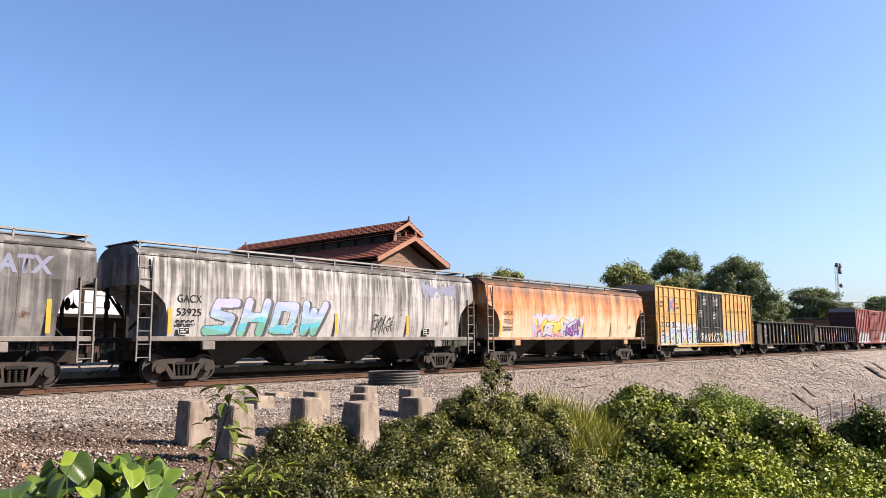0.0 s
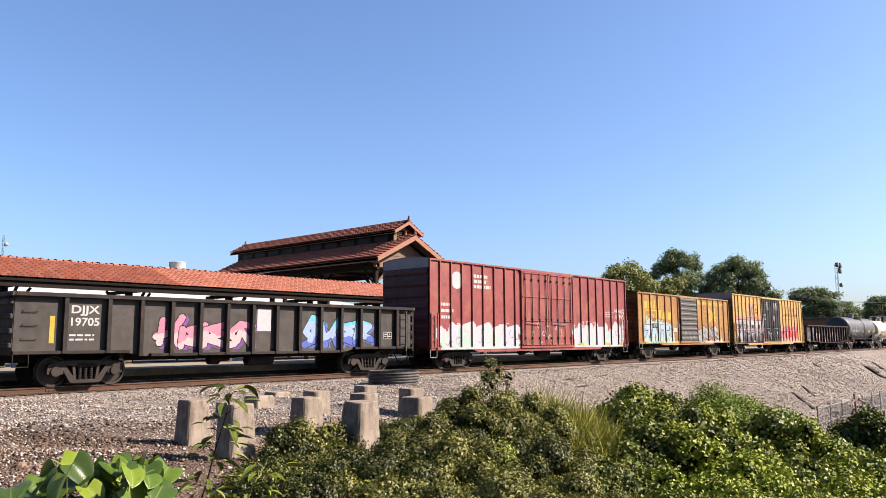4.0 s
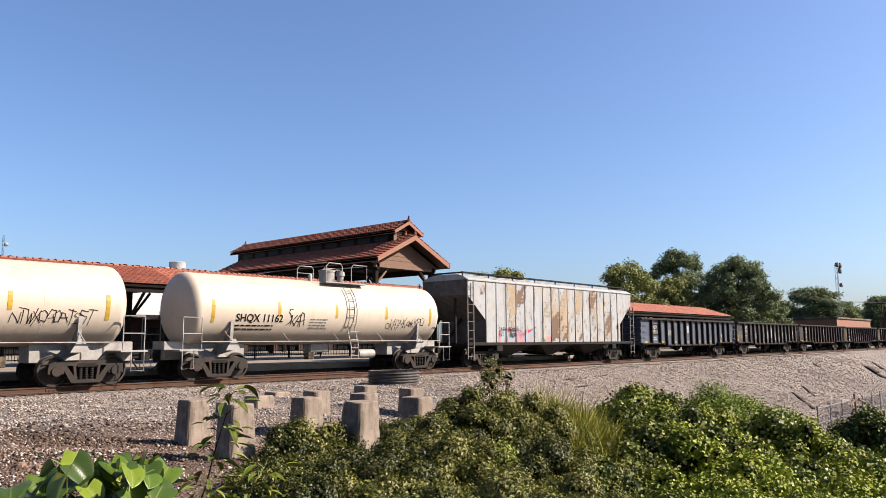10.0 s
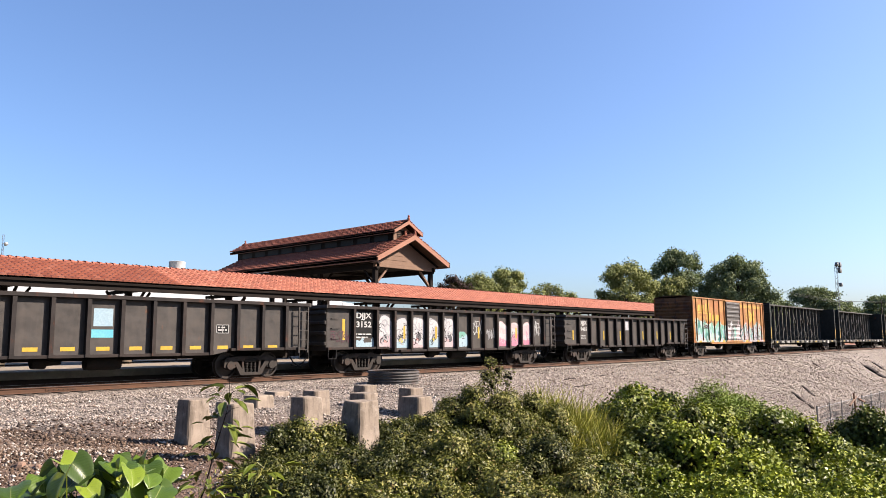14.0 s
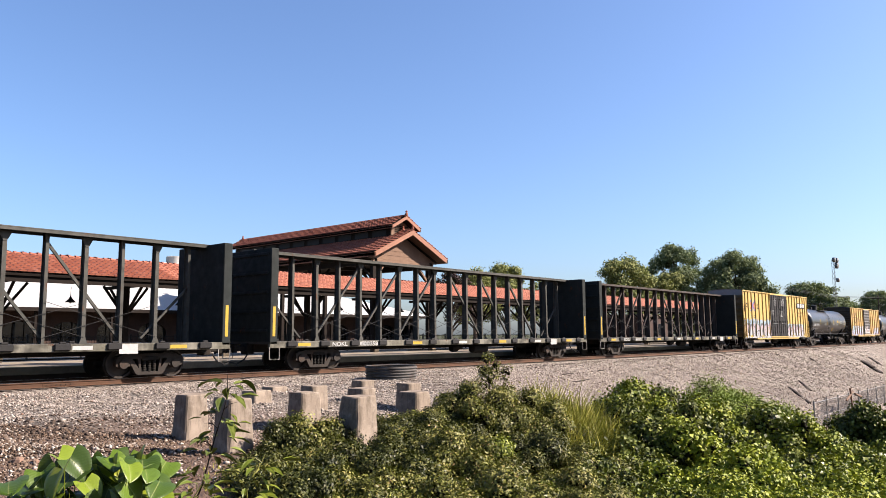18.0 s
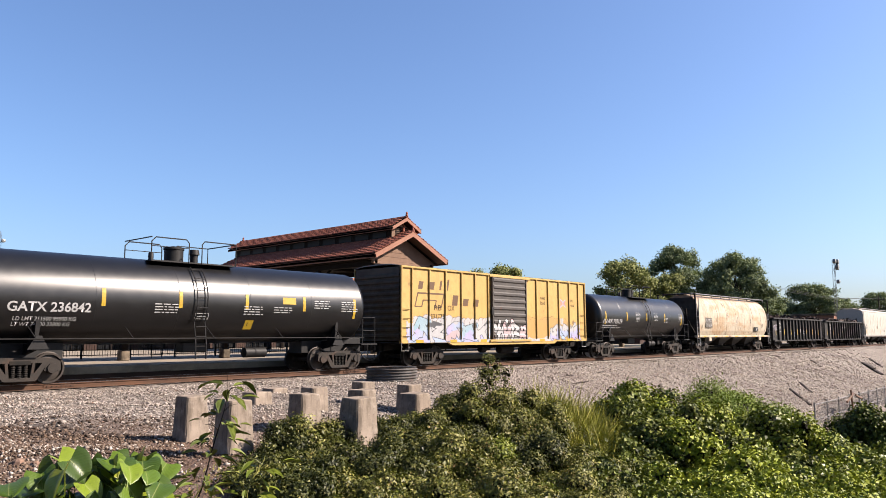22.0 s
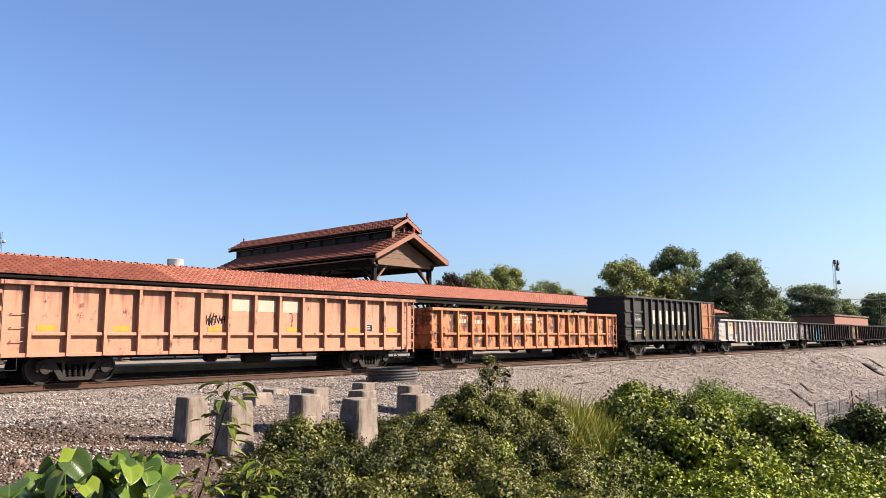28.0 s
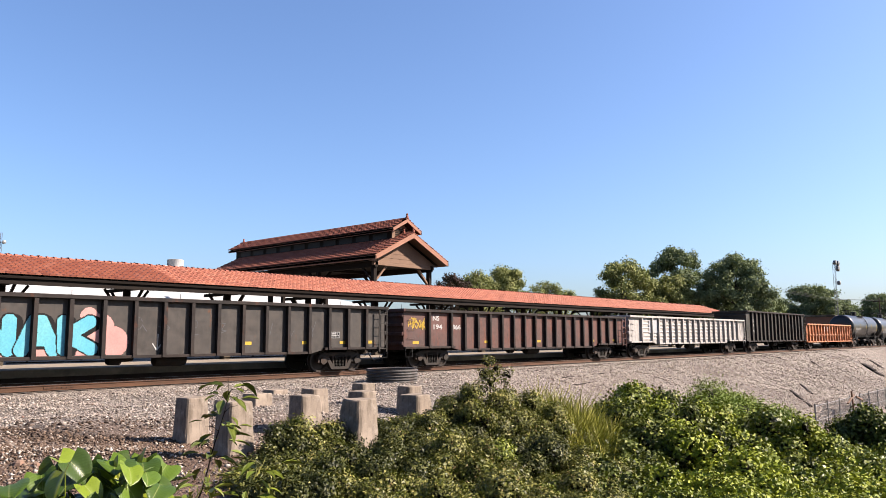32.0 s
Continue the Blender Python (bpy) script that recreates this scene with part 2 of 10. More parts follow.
def leaf_material(name, stops, rough=.6, clear=.1):
    k = Nodes(name)
    rnd = k.n("NewGeometry").outputs["Random Per Island"]
    p = k.coords()
    stops = [(q, tone(c, 1.05)) for q, c in stops]
    col = k.ramp(rnd, stops)
    col = k.mix(k.ramp(k.noise(p, 1.5, 3), [(.42, 0.0), (.66, .75)]), col, tone(stops[0][1], .8))
    col = k.mix(k.ramp(k.noise(k.scaled(p, (1, 1, 1), (7, 3, 5)), 2.3, 3), [(.52, 0.0), (.7, .55)]), col, stops[-2][1])
    tr = k.n("BsdfTranslucent")
    k.put(tr.inputs[0], k.mix(.5, col, (.32, .42, .04), 'MIX'))
    sh = k.n("MixShader")
    sh.inputs[0].default_value = clear
    m = k.done(col, rough, 0.0, .15)
    out = k.t.nodes["Material Output"]
    k.t.links.new(k.b.outputs[0], sh.inputs[1])
    k.t.links.new(tr.outputs[0], sh.inputs[2])
    k.t.links.new(sh.outputs[0], out.inputs[0])
    return m


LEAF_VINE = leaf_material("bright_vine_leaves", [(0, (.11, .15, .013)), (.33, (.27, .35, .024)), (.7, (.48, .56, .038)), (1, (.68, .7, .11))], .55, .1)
# darker vine leaf: dark plants, and shade painted on the mounds' flanks
LEAF_VINE_DARK_SHADE = leaf_material("dark_and_shaded_vine_leaves", [(0, (.04, .055, .01)), (.42, (.1, .135, .02)), (.78, (.25, .3, .045)), (1, (.52, .54, .13))], .55, .06)
# scrub leaf darkened to carry the shade of hollows between bushes
LEAF_BRUSH_SHADED = leaf_material("shade_darkened_scrub_leaves", [(0, (.025, .035, .008)), (.5, (.07, .085, .016)), (.82, (.17, .18, .04)), (1, (.36, .34, .12))], .5, .05)
# near-black inner leaves, coloured for the shade inside the bushes
INNER_SHADE_LEAF = leaf_material("shade_dark_inner_leaves", [(0, (.012, .012, .006)), (.6, (.03, .028, .014)), (1, (.09, .07, .04))], .9, .02)
LEAF_MIXED = leaf_material("mixed_green_leaves", [(0, (.06, .1, .014)), (.45, (.17, .22, .022)), (.78, (.33, .38, .045)), (1, (.55, .54, .11))], .45)
LEAF_HUMMOCK = leaf_material("short_green_grass_blades", [(0, (.14, .22, .025)), (.5, (.28, .4, .04)), (1, (.46, .55, .08))], .6)
LEAF_BRUSH = leaf_material("olive_brush_leaves", [(0, (.065, .08, .014)), (.42, (.17, .185, .03)), (.78, (.35, .35, .075)), (.93, (.52, .48, .16)), (1, (.4, .25, .1))], .45)
LEAF_GRASS = leaf_material("yellow_green_grass", [(0, (.26, .28, .035)), (.45, (.48, .48, .06)), (.85, (.66, .6, .12)), (1, (.72, .6, .28))])
LEAF_TREE = leaf_material("tree_leaves", [(0, (.15, .21, .11)), (.5, (.26, .33, .16)), (1, (.41, .47, .23))], .8, .16)
LEAF_OLIVE = leaf_material("olive_tree_leaves", [(0, (.24, .27, .09)), (.5, (.38, .41, .14)), (1, (.54, .55, .2))], .8, .16)
LEAF_PURPLE = leaf_material("purple_leaves", [(0, (.03, .015, .018)), (.5, (.06, .028, .03)), (1, (.1, .05, .045))])


def big_leaf_material():
    """A broad leaf with a pale midrib, raised side veins and a tint of its own."""
    k = Nodes("veined_broad_leaf")
    p = k.coords()
    x, y, z = k.split(p)
    own = k.n("ObjectInfo").outputs["Random"]
    col = k.ramp(own, [(0, (.05, .1, .014)), (.4, (.08, .15, .016)), (.7, (.16, .27, .022)), (.9, (.34, .45, .03)), (1, (.5, .5, .06))])
    side = k.math('ABSOLUTE', x)
    vein = k.math('SINE', k.math('MULTIPLY', k.math('SUBTRACT', y, k.math('MULTIPLY', side, .8)), 300.0))
    col = k.mix(k.math('MULTIPLY', k.ramp(vein, [(.85, 0.0), (1, 1.0)]), .06), col, (.34, .42, .1))
    col = k.mix(k.ramp(side, [(.0015, .7), (.004, 0.0)]), col, (.45, .5, .16))
    col = k.mix(k.ramp(k.noise(p, 26, 5), [(.56, 0.0), (.7, .5)]), col, (.05, .08, .015))
    k.bump(k.math('ADD', k.math('MULTIPLY', vein, .15), k.noise(p, 30, 3)), .25, .003)
    tr = k.n("BsdfTranslucent")
    k.put(tr.inputs[0], k.mix(.5, col, (.32, .42, .04)))
    sh = k.n("MixShader")
    sh.inputs[0].default_value = .25
    m = k.done(col, .4, 0.0, .3)
    k.t.links.new(k.b.outputs[0], sh.inputs[1])
    k.t.links.new(tr.outputs[0], sh.inputs[2])
    k.t.links.new(sh.outputs[0], k.t.nodes["Material Output"].inputs[0])
    return m


LEAF_BIG = big_leaf_material()


def ground_material():
    k = Nodes("gravel_and_soil")
    p = k.coords()
    x, y, z = k.split(p)
    cell = k.voronoi(p, 24, 'F1', 1)
    stone = k.ramp(k.split(cell)[0], [(0, (.05, .04, .032)), (.35, (.22, .175, .145)), (.65, (.45, .375, .315)), (1, (.72, .635, .555))])
    grime = k.noise(p, .35, 6, .6)
    gravel = k.mix(k.ramp(grime, [(.45, 0.0), (.75, .6)]), stone, (.2, .15, .12))
    dirt = k.mix(k.noise(p, 3, 6), (.15, .08, .052), (.26, .165, .112))
    dirt = k.mix(k.ramp(k.noise(p, 14, 5), [(.55, 0.0), (.7, .6)]), dirt, (.4, .33, .27))
    soil = k.mix(k.noise(p, 2, 6), (.05, .06, .02), (.11, .12, .04))
    wob = k.math('MULTIPLY', k.math('SUBTRACT', k.noise(p, .5, 5), .5), 7.0)
    # bare earth on the near bank
    near = k.math('SUBTRACT', 1.0, k.math('MULTIPLY', k.math('SUBTRACT', k.math('ADD', k.math('ADD', y, k.math('MULTIPLY', x, .55)), wob), 15.0), .3), clamp=True)
    col = k.mix(near, gravel, dirt)
    # dark rubble at the foot of the bare earth, and washed-out runnels down the far bank
    rub = k.math('ADD', k.math('ABSOLUTE', k.math('MULTIPLY', k.math('SUBTRACT', x, 5.7), .75)), k.math('ABSOLUTE', k.math('MULTIPLY', k.math('SUBTRACT', y, 13.4), .42)))
    rub = k.math('SUBTRACT', k.math('ADD', .75, k.math('MULTIPLY', k.math('SUBTRACT', k.noise(p, 2.2, 6, .65), .5), 3.2)), rub)
    col = k.mix(k.math('MULTIPLY', k.ramp(rub, [(0, 0.0), (.5, 1.0)]), .8), col, (.07, .048, .036))
    slant = k.math('ADD', x, k.math('MULTIPLY', y, 2.2))
    comb = k.n("CombineXYZ")
    k.put(comb.inputs[0], k.math('MULTIPLY', slant, .22))
    k.put(comb.inputs[1], k.math('MULTIPLY', y, .07))
    run = k.ramp(k.noise(comb.outputs[0], 1.3, 6, .6), [(.5, 0.0), (.68, 1.0)])
    out = k.math('MULTIPLY', k.math('MULTIPLY', k.math('SUBTRACT', x, 34.0), .03, clamp=True), k.math('MULTIPLY', k.math('SUBTRACT', 21.6, y), .5, clamp=True))
    col = k.mix(k.math('MULTIPLY', k.math('MULTIPLY', run, out), .8), col, (.085, .062, .045))
    far = k.math('MULTIPLY', k.math('SUBTRACT', y, 35.0), .4, clamp=True)
    col = k.mix(far, col, soil)
    low = k.math('MULTIPLY', k.math('SUBTRACT', 5.0, k.math('ADD', y, k.math('MULTIPLY', wob, .3))), .6, clamp=True)
    col = k.mix(low, col, soil)
    h = k.math('ADD', k.voronoi(p, 24, 'F1', 0), k.noise(p, 50, 3))
    k.bump(h, .8, .05)
    return k.done(col, .92)


GROUND = ground_material()


def stone_material():
    k = Nodes("ballast_stone")
    r = k.n("NewGeometry").outputs["Random Per Island"]
    col = k.ramp(r, [(0, (.13, .1, .082)), (.18, (.29, .235, .19)), (.5, (.48, .4, .335)), (.8, (.68, .59, .51)), (.95, (.82, .735, .65)), (1, (.42, .25, .18))])
    k.bump(k.noise(k.coords(), 60, 3), .2, .01)
    return k.done(col, .9)


STONE = stone_material()

# ---- the lie of the land ----
YC = 24.62            # centre line of the track


def step(a, b, v):
    t = np.clip((v - a) / (b - a), 0, 1)
    return t * t * (3 - 2 * t)


def land(x, y):
    """Height of the ground: a level track bed, its bank, and the near bank."""
    x, y = np.asarray(x, float), np.asarray(y, float)
    edge = 6.0 + np.maximum(2.1 * step(4.6, 6.2, x), 14.8 * step(7.0, 27.0, x))
    bank = -0.34 - 0.42 * np.maximum(0, edge - y) - .06 * step(-1, 2.5, edge - y)
    near = -0.75 - 0.085 * np.maximum(0, x - 5) - 0.28 * np.maximum(0, y - 6.5)
    bank = bank + .15 * step(11.2, 14.2, y) * step(23.2, 21.6, y)
    z = np.maximum(np.maximum(bank, near), -4.3)
    knoll = -0.28 - 0.16 * np.maximum(0, np.hypot(x, y) - 1.2)
    z = np.where(y < 8, np.maximum(z, knoll), z)
    z = np.where(y < -6, -1.2 + 0 * z, z)
    return z


def waves(x, y):
    return (.05 * np.sin(x * 1.3 + y * .7) + .04 * np.sin(x * .6 - y * 1.9 + 1) + .03 * np.sin(x * 2.9 + y * 2.3)) * step(23.0, 19.0, y)


def build_ground():
    xs = np.concatenate([[-3000, -1200, -500, -200, -90, -50, -30], np.arange(-20, 80, .45), [82, 85, 90, 96, 104, 115, 130, 150, 180, 240, 340, 600, 1200, 3000]])
    ys = np.concatenate([[-3000, -800, -200, -60, -25, -12], np.arange(-6, 23.6, .45), [23.7, 30, 40, 60, 100, 200, 500, 1200, 3000]])
    gx, gy = np.meshgrid(xs, ys)
    gz = land(gx, gy) + waves(gx, gy)
    v = np.stack([gx, gy, gz], -1).reshape(-1, 3)
    nx = len(xs)
    i = (np.arange(len(ys) - 1)[:, None] * nx + np.arange(nx - 1)[None]).ravel()
    me = cloud_mesh("ground", v, np.stack([i, i + 1, i + nx + 1, i + nx], 1), GROUND)
    me.polygons.foreach_set("use_smooth", [True] * len(me.polygons))
    return tagged(new("ground", me), "pinkish grey gravel bank with bare brown earth", "ground", kind="structure")


build_ground()


def build_gravel():
    rng = np.random.default_rng(4)
    n = 85000
    # spread over the bank, closer together near the eye
    y = 23.2 - rng.random(n * 3) ** 1.15 * 15.5
    x = -1 + rng.random(n * 3) ** 2.0 * 96
    keep = (y > 7.0) & (land(x, y) > -4.2) & (y > x * .13) & (rng.random(n * 3) > (x - 45) / 48) & ((y + .55 * x + 1.5 * np.sin(x * 1.7) > 14.0) | (rng.random(n * 3) < .35)) & ((np.hypot((x - 5.7) * .75, (y - 13.4) * .42) > .75) | (rng.random(n * 3) < .2))
    x, y = x[keep][:n], y[keep][:n]
    n = len(x)
    z = land(x, y) + waves(x, y)
    size = rng.uniform(.016, .036, n) * (1 + .5 * (rng.random(n) > .95)) * (1 + np.maximum(0, x - 12) * .018)
    o = np.array([(1, 0, 0), (-1, 0, 0), (0, 1, 0), (0, -1, 0), (0, 0, 1), (0, 0, -1)], float)
    v = o[None] * rng.uniform(.55, 1.25, (n, 6, 1)) + rng.normal(0, .2, (n, 6, 3))
    a = rng.uniform(0, 6.28, n)
    c, s = np.cos(a), np.sin(a)
    v = np.stack([v[..., 0] * c[:, None] - v[..., 1] * s[:, None], v[..., 0] * s[:, None] + v[..., 1] * c[:, None], v[..., 2] * .75], -1)
    v = v * size[:, None, None] + np.stack([x, y, z + size * .3], -1)[:, None]
    f = np.array([(0, 2, 4), (2, 1, 4), (1, 3, 4), (3, 0, 4), (2, 0, 5), (1, 2, 5), (3, 1, 5), (0, 3, 5)])
    f = (f[None] + 6 * np.arange(n)[:, None, None]).reshape(-1, 3)
    tagged(new("gravel", cloud_mesh("gravel", v.reshape(-1, 3), f, STONE)), "loose angular pinkish grey ballast stones", "gravel", kind="stuff")


build_gravel()


def clods(n, x, y, s0, s1, mat, label, seed):
    """Angular lumps of earth and rubble strewn over the bank."""
    rng = np.random.default_rng(seed)
    px, py = rng.normal(x[0], x[1], n), rng.normal(y[0], y[1], n)
    size = s0 + (s1 - s0) * rng.random(n) ** 3
    z = land(px, py) + waves(px, py)
    o = np.array([(1, 0, 0), (-1, 0, 0), (0, 1, 0), (0, -1, 0), (0, 0, 1), (0, 0, -1)], float)
    v = o[None] * rng.uniform(.5, 1.4, (n, 6, 1)) + rng.normal(0, .25, (n, 6, 3))
    v[..., 2] *= .7
    v = v * size[:, None, None] + np.stack([px, py, z + size * .25], -1)[:, None]
    f = np.array([(0, 2, 4), (2, 1, 4), (1, 3, 4), (3, 0, 4), (2, 0, 5), (1, 2, 5), (3, 1, 5), (0, 3, 5)])
    f = (f[None] + 6 * np.arange(n)[:, None, None]).reshape(-1, 3)
    tagged(new("rubble", cloud_mesh("rubble", v.reshape(-1, 3), f, mat)), label, "rubble", kind="stuff")


def clod_material(name, a, b, c):
    k = Nodes(name)
    col = k.ramp(k.n("NewGeometry").outputs["Random Per Island"], [(0, a), (.6, b), (1, c)])
    k.bump(k.noise(k.coords(), 50, 4), .4, .01)
    return k.done(col, .95, 0.0, .1)


DARK_CLOD = clod_material("dark_broken_asphalt", (.05, .036, .029), (.11, .08, .064), (.24, .18, .145))
BROWN_CLOD = clod_material("crumbled_brown_earth", (.1, .065, .045), (.2, .135, .095), (.34, .25, .19))
clods(700, (5.7, .45), (13.4, .8), .01, .06, DARK_CLOD, "dark broken rubble in a heap on the gravel", 1)
clods(200, (4.7, .35), (13.4, .4), .01, .05, DARK_CLOD, "dark broken rubble in a heap on the gravel", 2)
clods(160, (8.0, .3), (13.6, .3), .012, .06, DARK_CLOD, "dark broken rubble in a heap on the gravel", 3)
clods(12000, (4.8, 1.4), (11.8, 1.5), .01, .036, BROWN_CLOD, "crumbled brown earth and small stones", 4)


# ---- track ----
def build_track():
    track = tagged(new("track"), "railway track with rusty steel rails on old timber ties", "track", kind="structure")
    bed = Shape()
    bed.prism([(YC - 2.3, -.36), (YC - 1.6, -.2), (YC + 1.6, -.2), (YC + 1.9, -.3), (YC + 1.9, -.6), (YC - 2.3, -.6)], 'x', -900, 900)
    part("ballast_bed", bed, GROUND, track)
    for sy in (-1, 1):
        y = YC + sy * .7525
        web, top = Shape(), Shape()
        prof = [(-.07, -.172), (.07, -.172), (.07, -.16), (.014, -.135), (.012, -.05), (.037, -.036), (.037, -.006), (-.037, -.006), (-.037, -.036), (-.012, -.05), (-.014, -.135), (-.07, -.16)]
        web.prism([(y + a, b) for a, b in prof], 'x', -900, 900)
        top.box(-900, 900, y - .034, y + .034, -.006, 0)
        rail = part("rail", web, RAIL_SIDE, track, "rust-brown steel rail")
        part("railhead", top, RAIL_TOP, rail, "polished running surface")
    tie = Shape()
    tie.box(-.115, .115, -1.3, 1.3, -.36, -.178, .012)
    me = tie.mesh("tie", [TIE_WOOD])
    rng = random.Random(3)
    rest = Shape()
    for i in range(-40, 420):
        x = i * .53
        if 0 <= i < 200:
            ob = part("tie", me, None, track)
            ob.location, ob.rotation_euler = (x + rng.uniform(-.03, .03), YC + rng.uniform(-.06, .06), rng.uniform(-.015, .012)), (0, 0, rng.uniform(-.02, .02))
        else:
            rest.box(x - .115, x + .115, YC - 1.3, YC + 1.3, -.36, -.178)
    tagged(part("ties", rest, TIE_WOOD, track), kind="stuff")
    bolt = Shape()
    for k in range(6):
        bolt.lathe([(.018, -.03), (.018, 0)], 'y', (k * .14, 0, 0), 6)
    joint = Shape()
    joint.box(-.1, .8, -.012, .012, -.05, .03, .005)
    jm, bm_ = joint.mesh("joint_bar", [RAIL_SIDE]), bolt.mesh("bolts", [CAST_STEEL])
    for x in (9.2, 21.0, 32.8):
        j = part("joint_bar", jm, None, track)
        j.location = (x, YC - .7525 - .024, -.09)
        part("bolts", bm_, None, j).location = (0, -.012, -.01)


build_track()


# ---- platform, canopy and station buildings ----
def tile_roof(parent, origin, along, up, length, rise_len, wide, row, lift, count, name="roof_tile"):
    """Barrel tiles in rows on a roof slope; the first columns as pieces of their own, the rest joined."""
    o, a, u = Vector(origin), Vector(along).normalized(), Vector(up).normalized()
    nrm = a.cross(u)
    if nrm.z < 0:
        nrm = -nrm
    one = Shape()
    seg = 4
    rows = max(1, int(round(rise_len / row)))
    row = rise_len / rows * .985
    vs, fs = [], []
    for e, (t, h) in enumerate(((0, .095), (row * 1.06, .012))):
        for k in range(seg + 1):
            q = k / seg
            bulge = math.sin(q * math.pi) * wide * .27
            vs.append((q * wide * .96, t, bulge + h))
        vs.append((wide * .96, t, h - .03))
        vs.append((0, t, h - .03))
    k = seg + 3
    for i in range(seg):
        fs.append((i, i + 1, k + i + 1, k + i))
    fs.append(tuple(range(seg + 2, -1, -1)))
    one.add(vs, fs)
    base = one.mesh("roof_tile", [TILE], False)
    m = Matrix((a, u, nrm)).transposed().to_4x4()
    cols = int(length / wide)
    made = 0
    pv = np.array(vs)
    joined, faces = [], []
    pf4 = np.array(fs[:-1] + [(seg + 2, seg + 1, seg, 0), (seg, seg - 1, 1, 0)])
    R3 = np.array(m.to_3x3())
    rng = np.random.default_rng(7)
    for c in range(cols):
        for r in range(rows):
            p = o + a * (c * wide) + u * (r * row) + nrm * lift
            if made < count:
                ob = part(name, base, None, parent)
                ob.matrix_local = Matrix.Translation(p) @ m
                made += 1
            else:
                faces.append(pf4 + len(joined) * len(pv))
                joined.append(pv @ R3.T + np.array(p) + rng.normal(0, .004, 3))
    if joined:
        me = cloud_mesh(name + "s", np.concatenate(joined), np.concatenate(faces), TILE)
        tagged(part(name + "s", me, None, parent), kind="stuff")


def build_platform():
    pl = tagged(new("platform"), "low pale concrete station platform with stained edge", "platform", kind="structure")
    s = Shape()
    s.box(-120, 125, YC + 1.92, YC + 2.25, .1, .36, .02)
    part("platform_edge", s, surface("stained_platform_edge", (.74, .64, .5), (.5, .42, .32), .8, 12, .9, 0, .25, c3=(.24, .19, .14), stain=.5), pl)
    # lower wall coloured dark for the shadow below the coping
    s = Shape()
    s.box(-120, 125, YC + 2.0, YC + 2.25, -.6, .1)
    part("platform_base", s, DARK_BRICK, pl, "dark lower wall under the coping, shadow in its colour")
    for i in range(-15, 16):
        q = Shape()
        q.box(i * 8 + .01, i * 8 + 7.99, YC + 2.25, 61.0, -.5, .35, .01)
        part("slab", q, PLATFORM, pl)


def build_canopy():
    x0, x1 = -70.0, 79.5
    ca = tagged(new("platform_canopy"), "long low platform canopy with orange terracotta tiles on dark timber posts", "canopy")
    ye, yr, yb, ze, zr, zf = 29.55, 32.5, 34.6, 3.67, 4.62, 3.96
    deck = Shape()
    deck.prism([(ye, ze - .02), (yr, zr - .02), (yb, zf - .02), (yb, zf - .14), (yr, zr - .16), (ye, ze - .14)], 'x', x0, x1)
    part("roof_deck", deck, DARK_WOOD, ca)
    f = Shape()
    f.box(x0, x1, ye + .02, ye + .1, ze - .32, ze - .02, .01)
    part("fascia", f, DARK_WOOD, ca)
    g = Shape()
    g.prism([(ye - .09, ze - .03), (ye - .07, ze - .1), (ye - .01, ze - .12), (ye + .02, ze - .1), (ye + .02, ze - .03)], 'x', x0, x1)
    part("gutter", g, DARK_WOOD, ca)
    b = Shape()
    b.box(x0, x1, yb - .1, yb - .02, zf - .14, zf - .02, .01)
    part("fascia", b, DARK_WOOD, ca)
    beam = Shape()
    beam.box(x0, x1, yr - .12, yr + .12, ze + .1, ze + .4, .01)
    part("ridge_beam", beam, DARK_WOOD, ca)
    up = (0, yr - ye, zr - ze)
    sl = math.hypot(yr - ye, zr - ze)
    tile_roof(ca, (8.0, ye, ze), (1, 0, 0), up, x1 - 8.0, sl, .25, .35, .0, 306)
    tile_roof(ca, (x0, ye, ze), (1, 0, 0), up, 78.0, sl, .25, .35, .0, 0)
    tile_roof(ca, (x1, yb, zf), (-1, 0, 0), (0, yr - yb, zr - zf), x1 - x0, math.hypot(yr - yb, zr - zf), .58, .8, .0, 0)
    cap = Shape()
    for i in range(int((x1 - x0) / .3)):
        x = x0 + i * .3
        prof = [(yr + .15 * math.cos(t), zr + .02 + .13 * math.sin(t)) for t in (0, .8, 1.57, 2.34, 3.14)]
        prof2 = [(yr + .12 * math.cos(t), zr + .0 + .1 * math.sin(t)) for t in (0, .8, 1.57, 2.34, 3.14)]
        vs = [(x, a, c) for a, c in prof] + [(x + .31, a, c) for a, c in prof2]
        cap.add(vs, [(k, k + 1, k + 6, k + 5) for k in range(4)] + [(0, 1, 2, 3, 4), (9, 8, 7, 6, 5)])
    tagged(part("ridge_tiles", cap, TILE, ca), kind="stuff")
    for i in range(-14, 15):
        x = 10.6 + i * 5.08
        if x > x1 - .5:
            break
        p = Shape()
        p.box(x - .13, x + .13, yr - .13, yr + .13, .35, ze + .12, .02)
        post = part("post", p, DARK_WOOD, ca, "dark timber post")
        q = Shape()
        q.box(x - .2, x + .2, yr - .2, yr + .2, .35, .8, .03)
        part("post_base", q, CONCRETE, post, "concrete post base")
        for sx, sy in ((1, 0), (-1, 0), (0, 1), (0, -1)):
            br = Shape()
            l = 1.0 if sx else 1.5
            br.tube([(x + sx * .1, yr + sy * .1, 2.3), (x + sx * l, yr + sy * l, ze - .15)], .065, 4)
            part("brace", br, DARK_WOOD, post)
        t = Shape()
        t.box(x - .07, x + .07, ye + .1, yb - .1, ze - .2, ze - .05, .01)
        part("tie_beam", t, DARK_WOOD, post)
    # rafter ends under the near eave
    rf = Shape()
    for i in range(int((x1 - x0) / .9)):
        x = x0 + i * .9
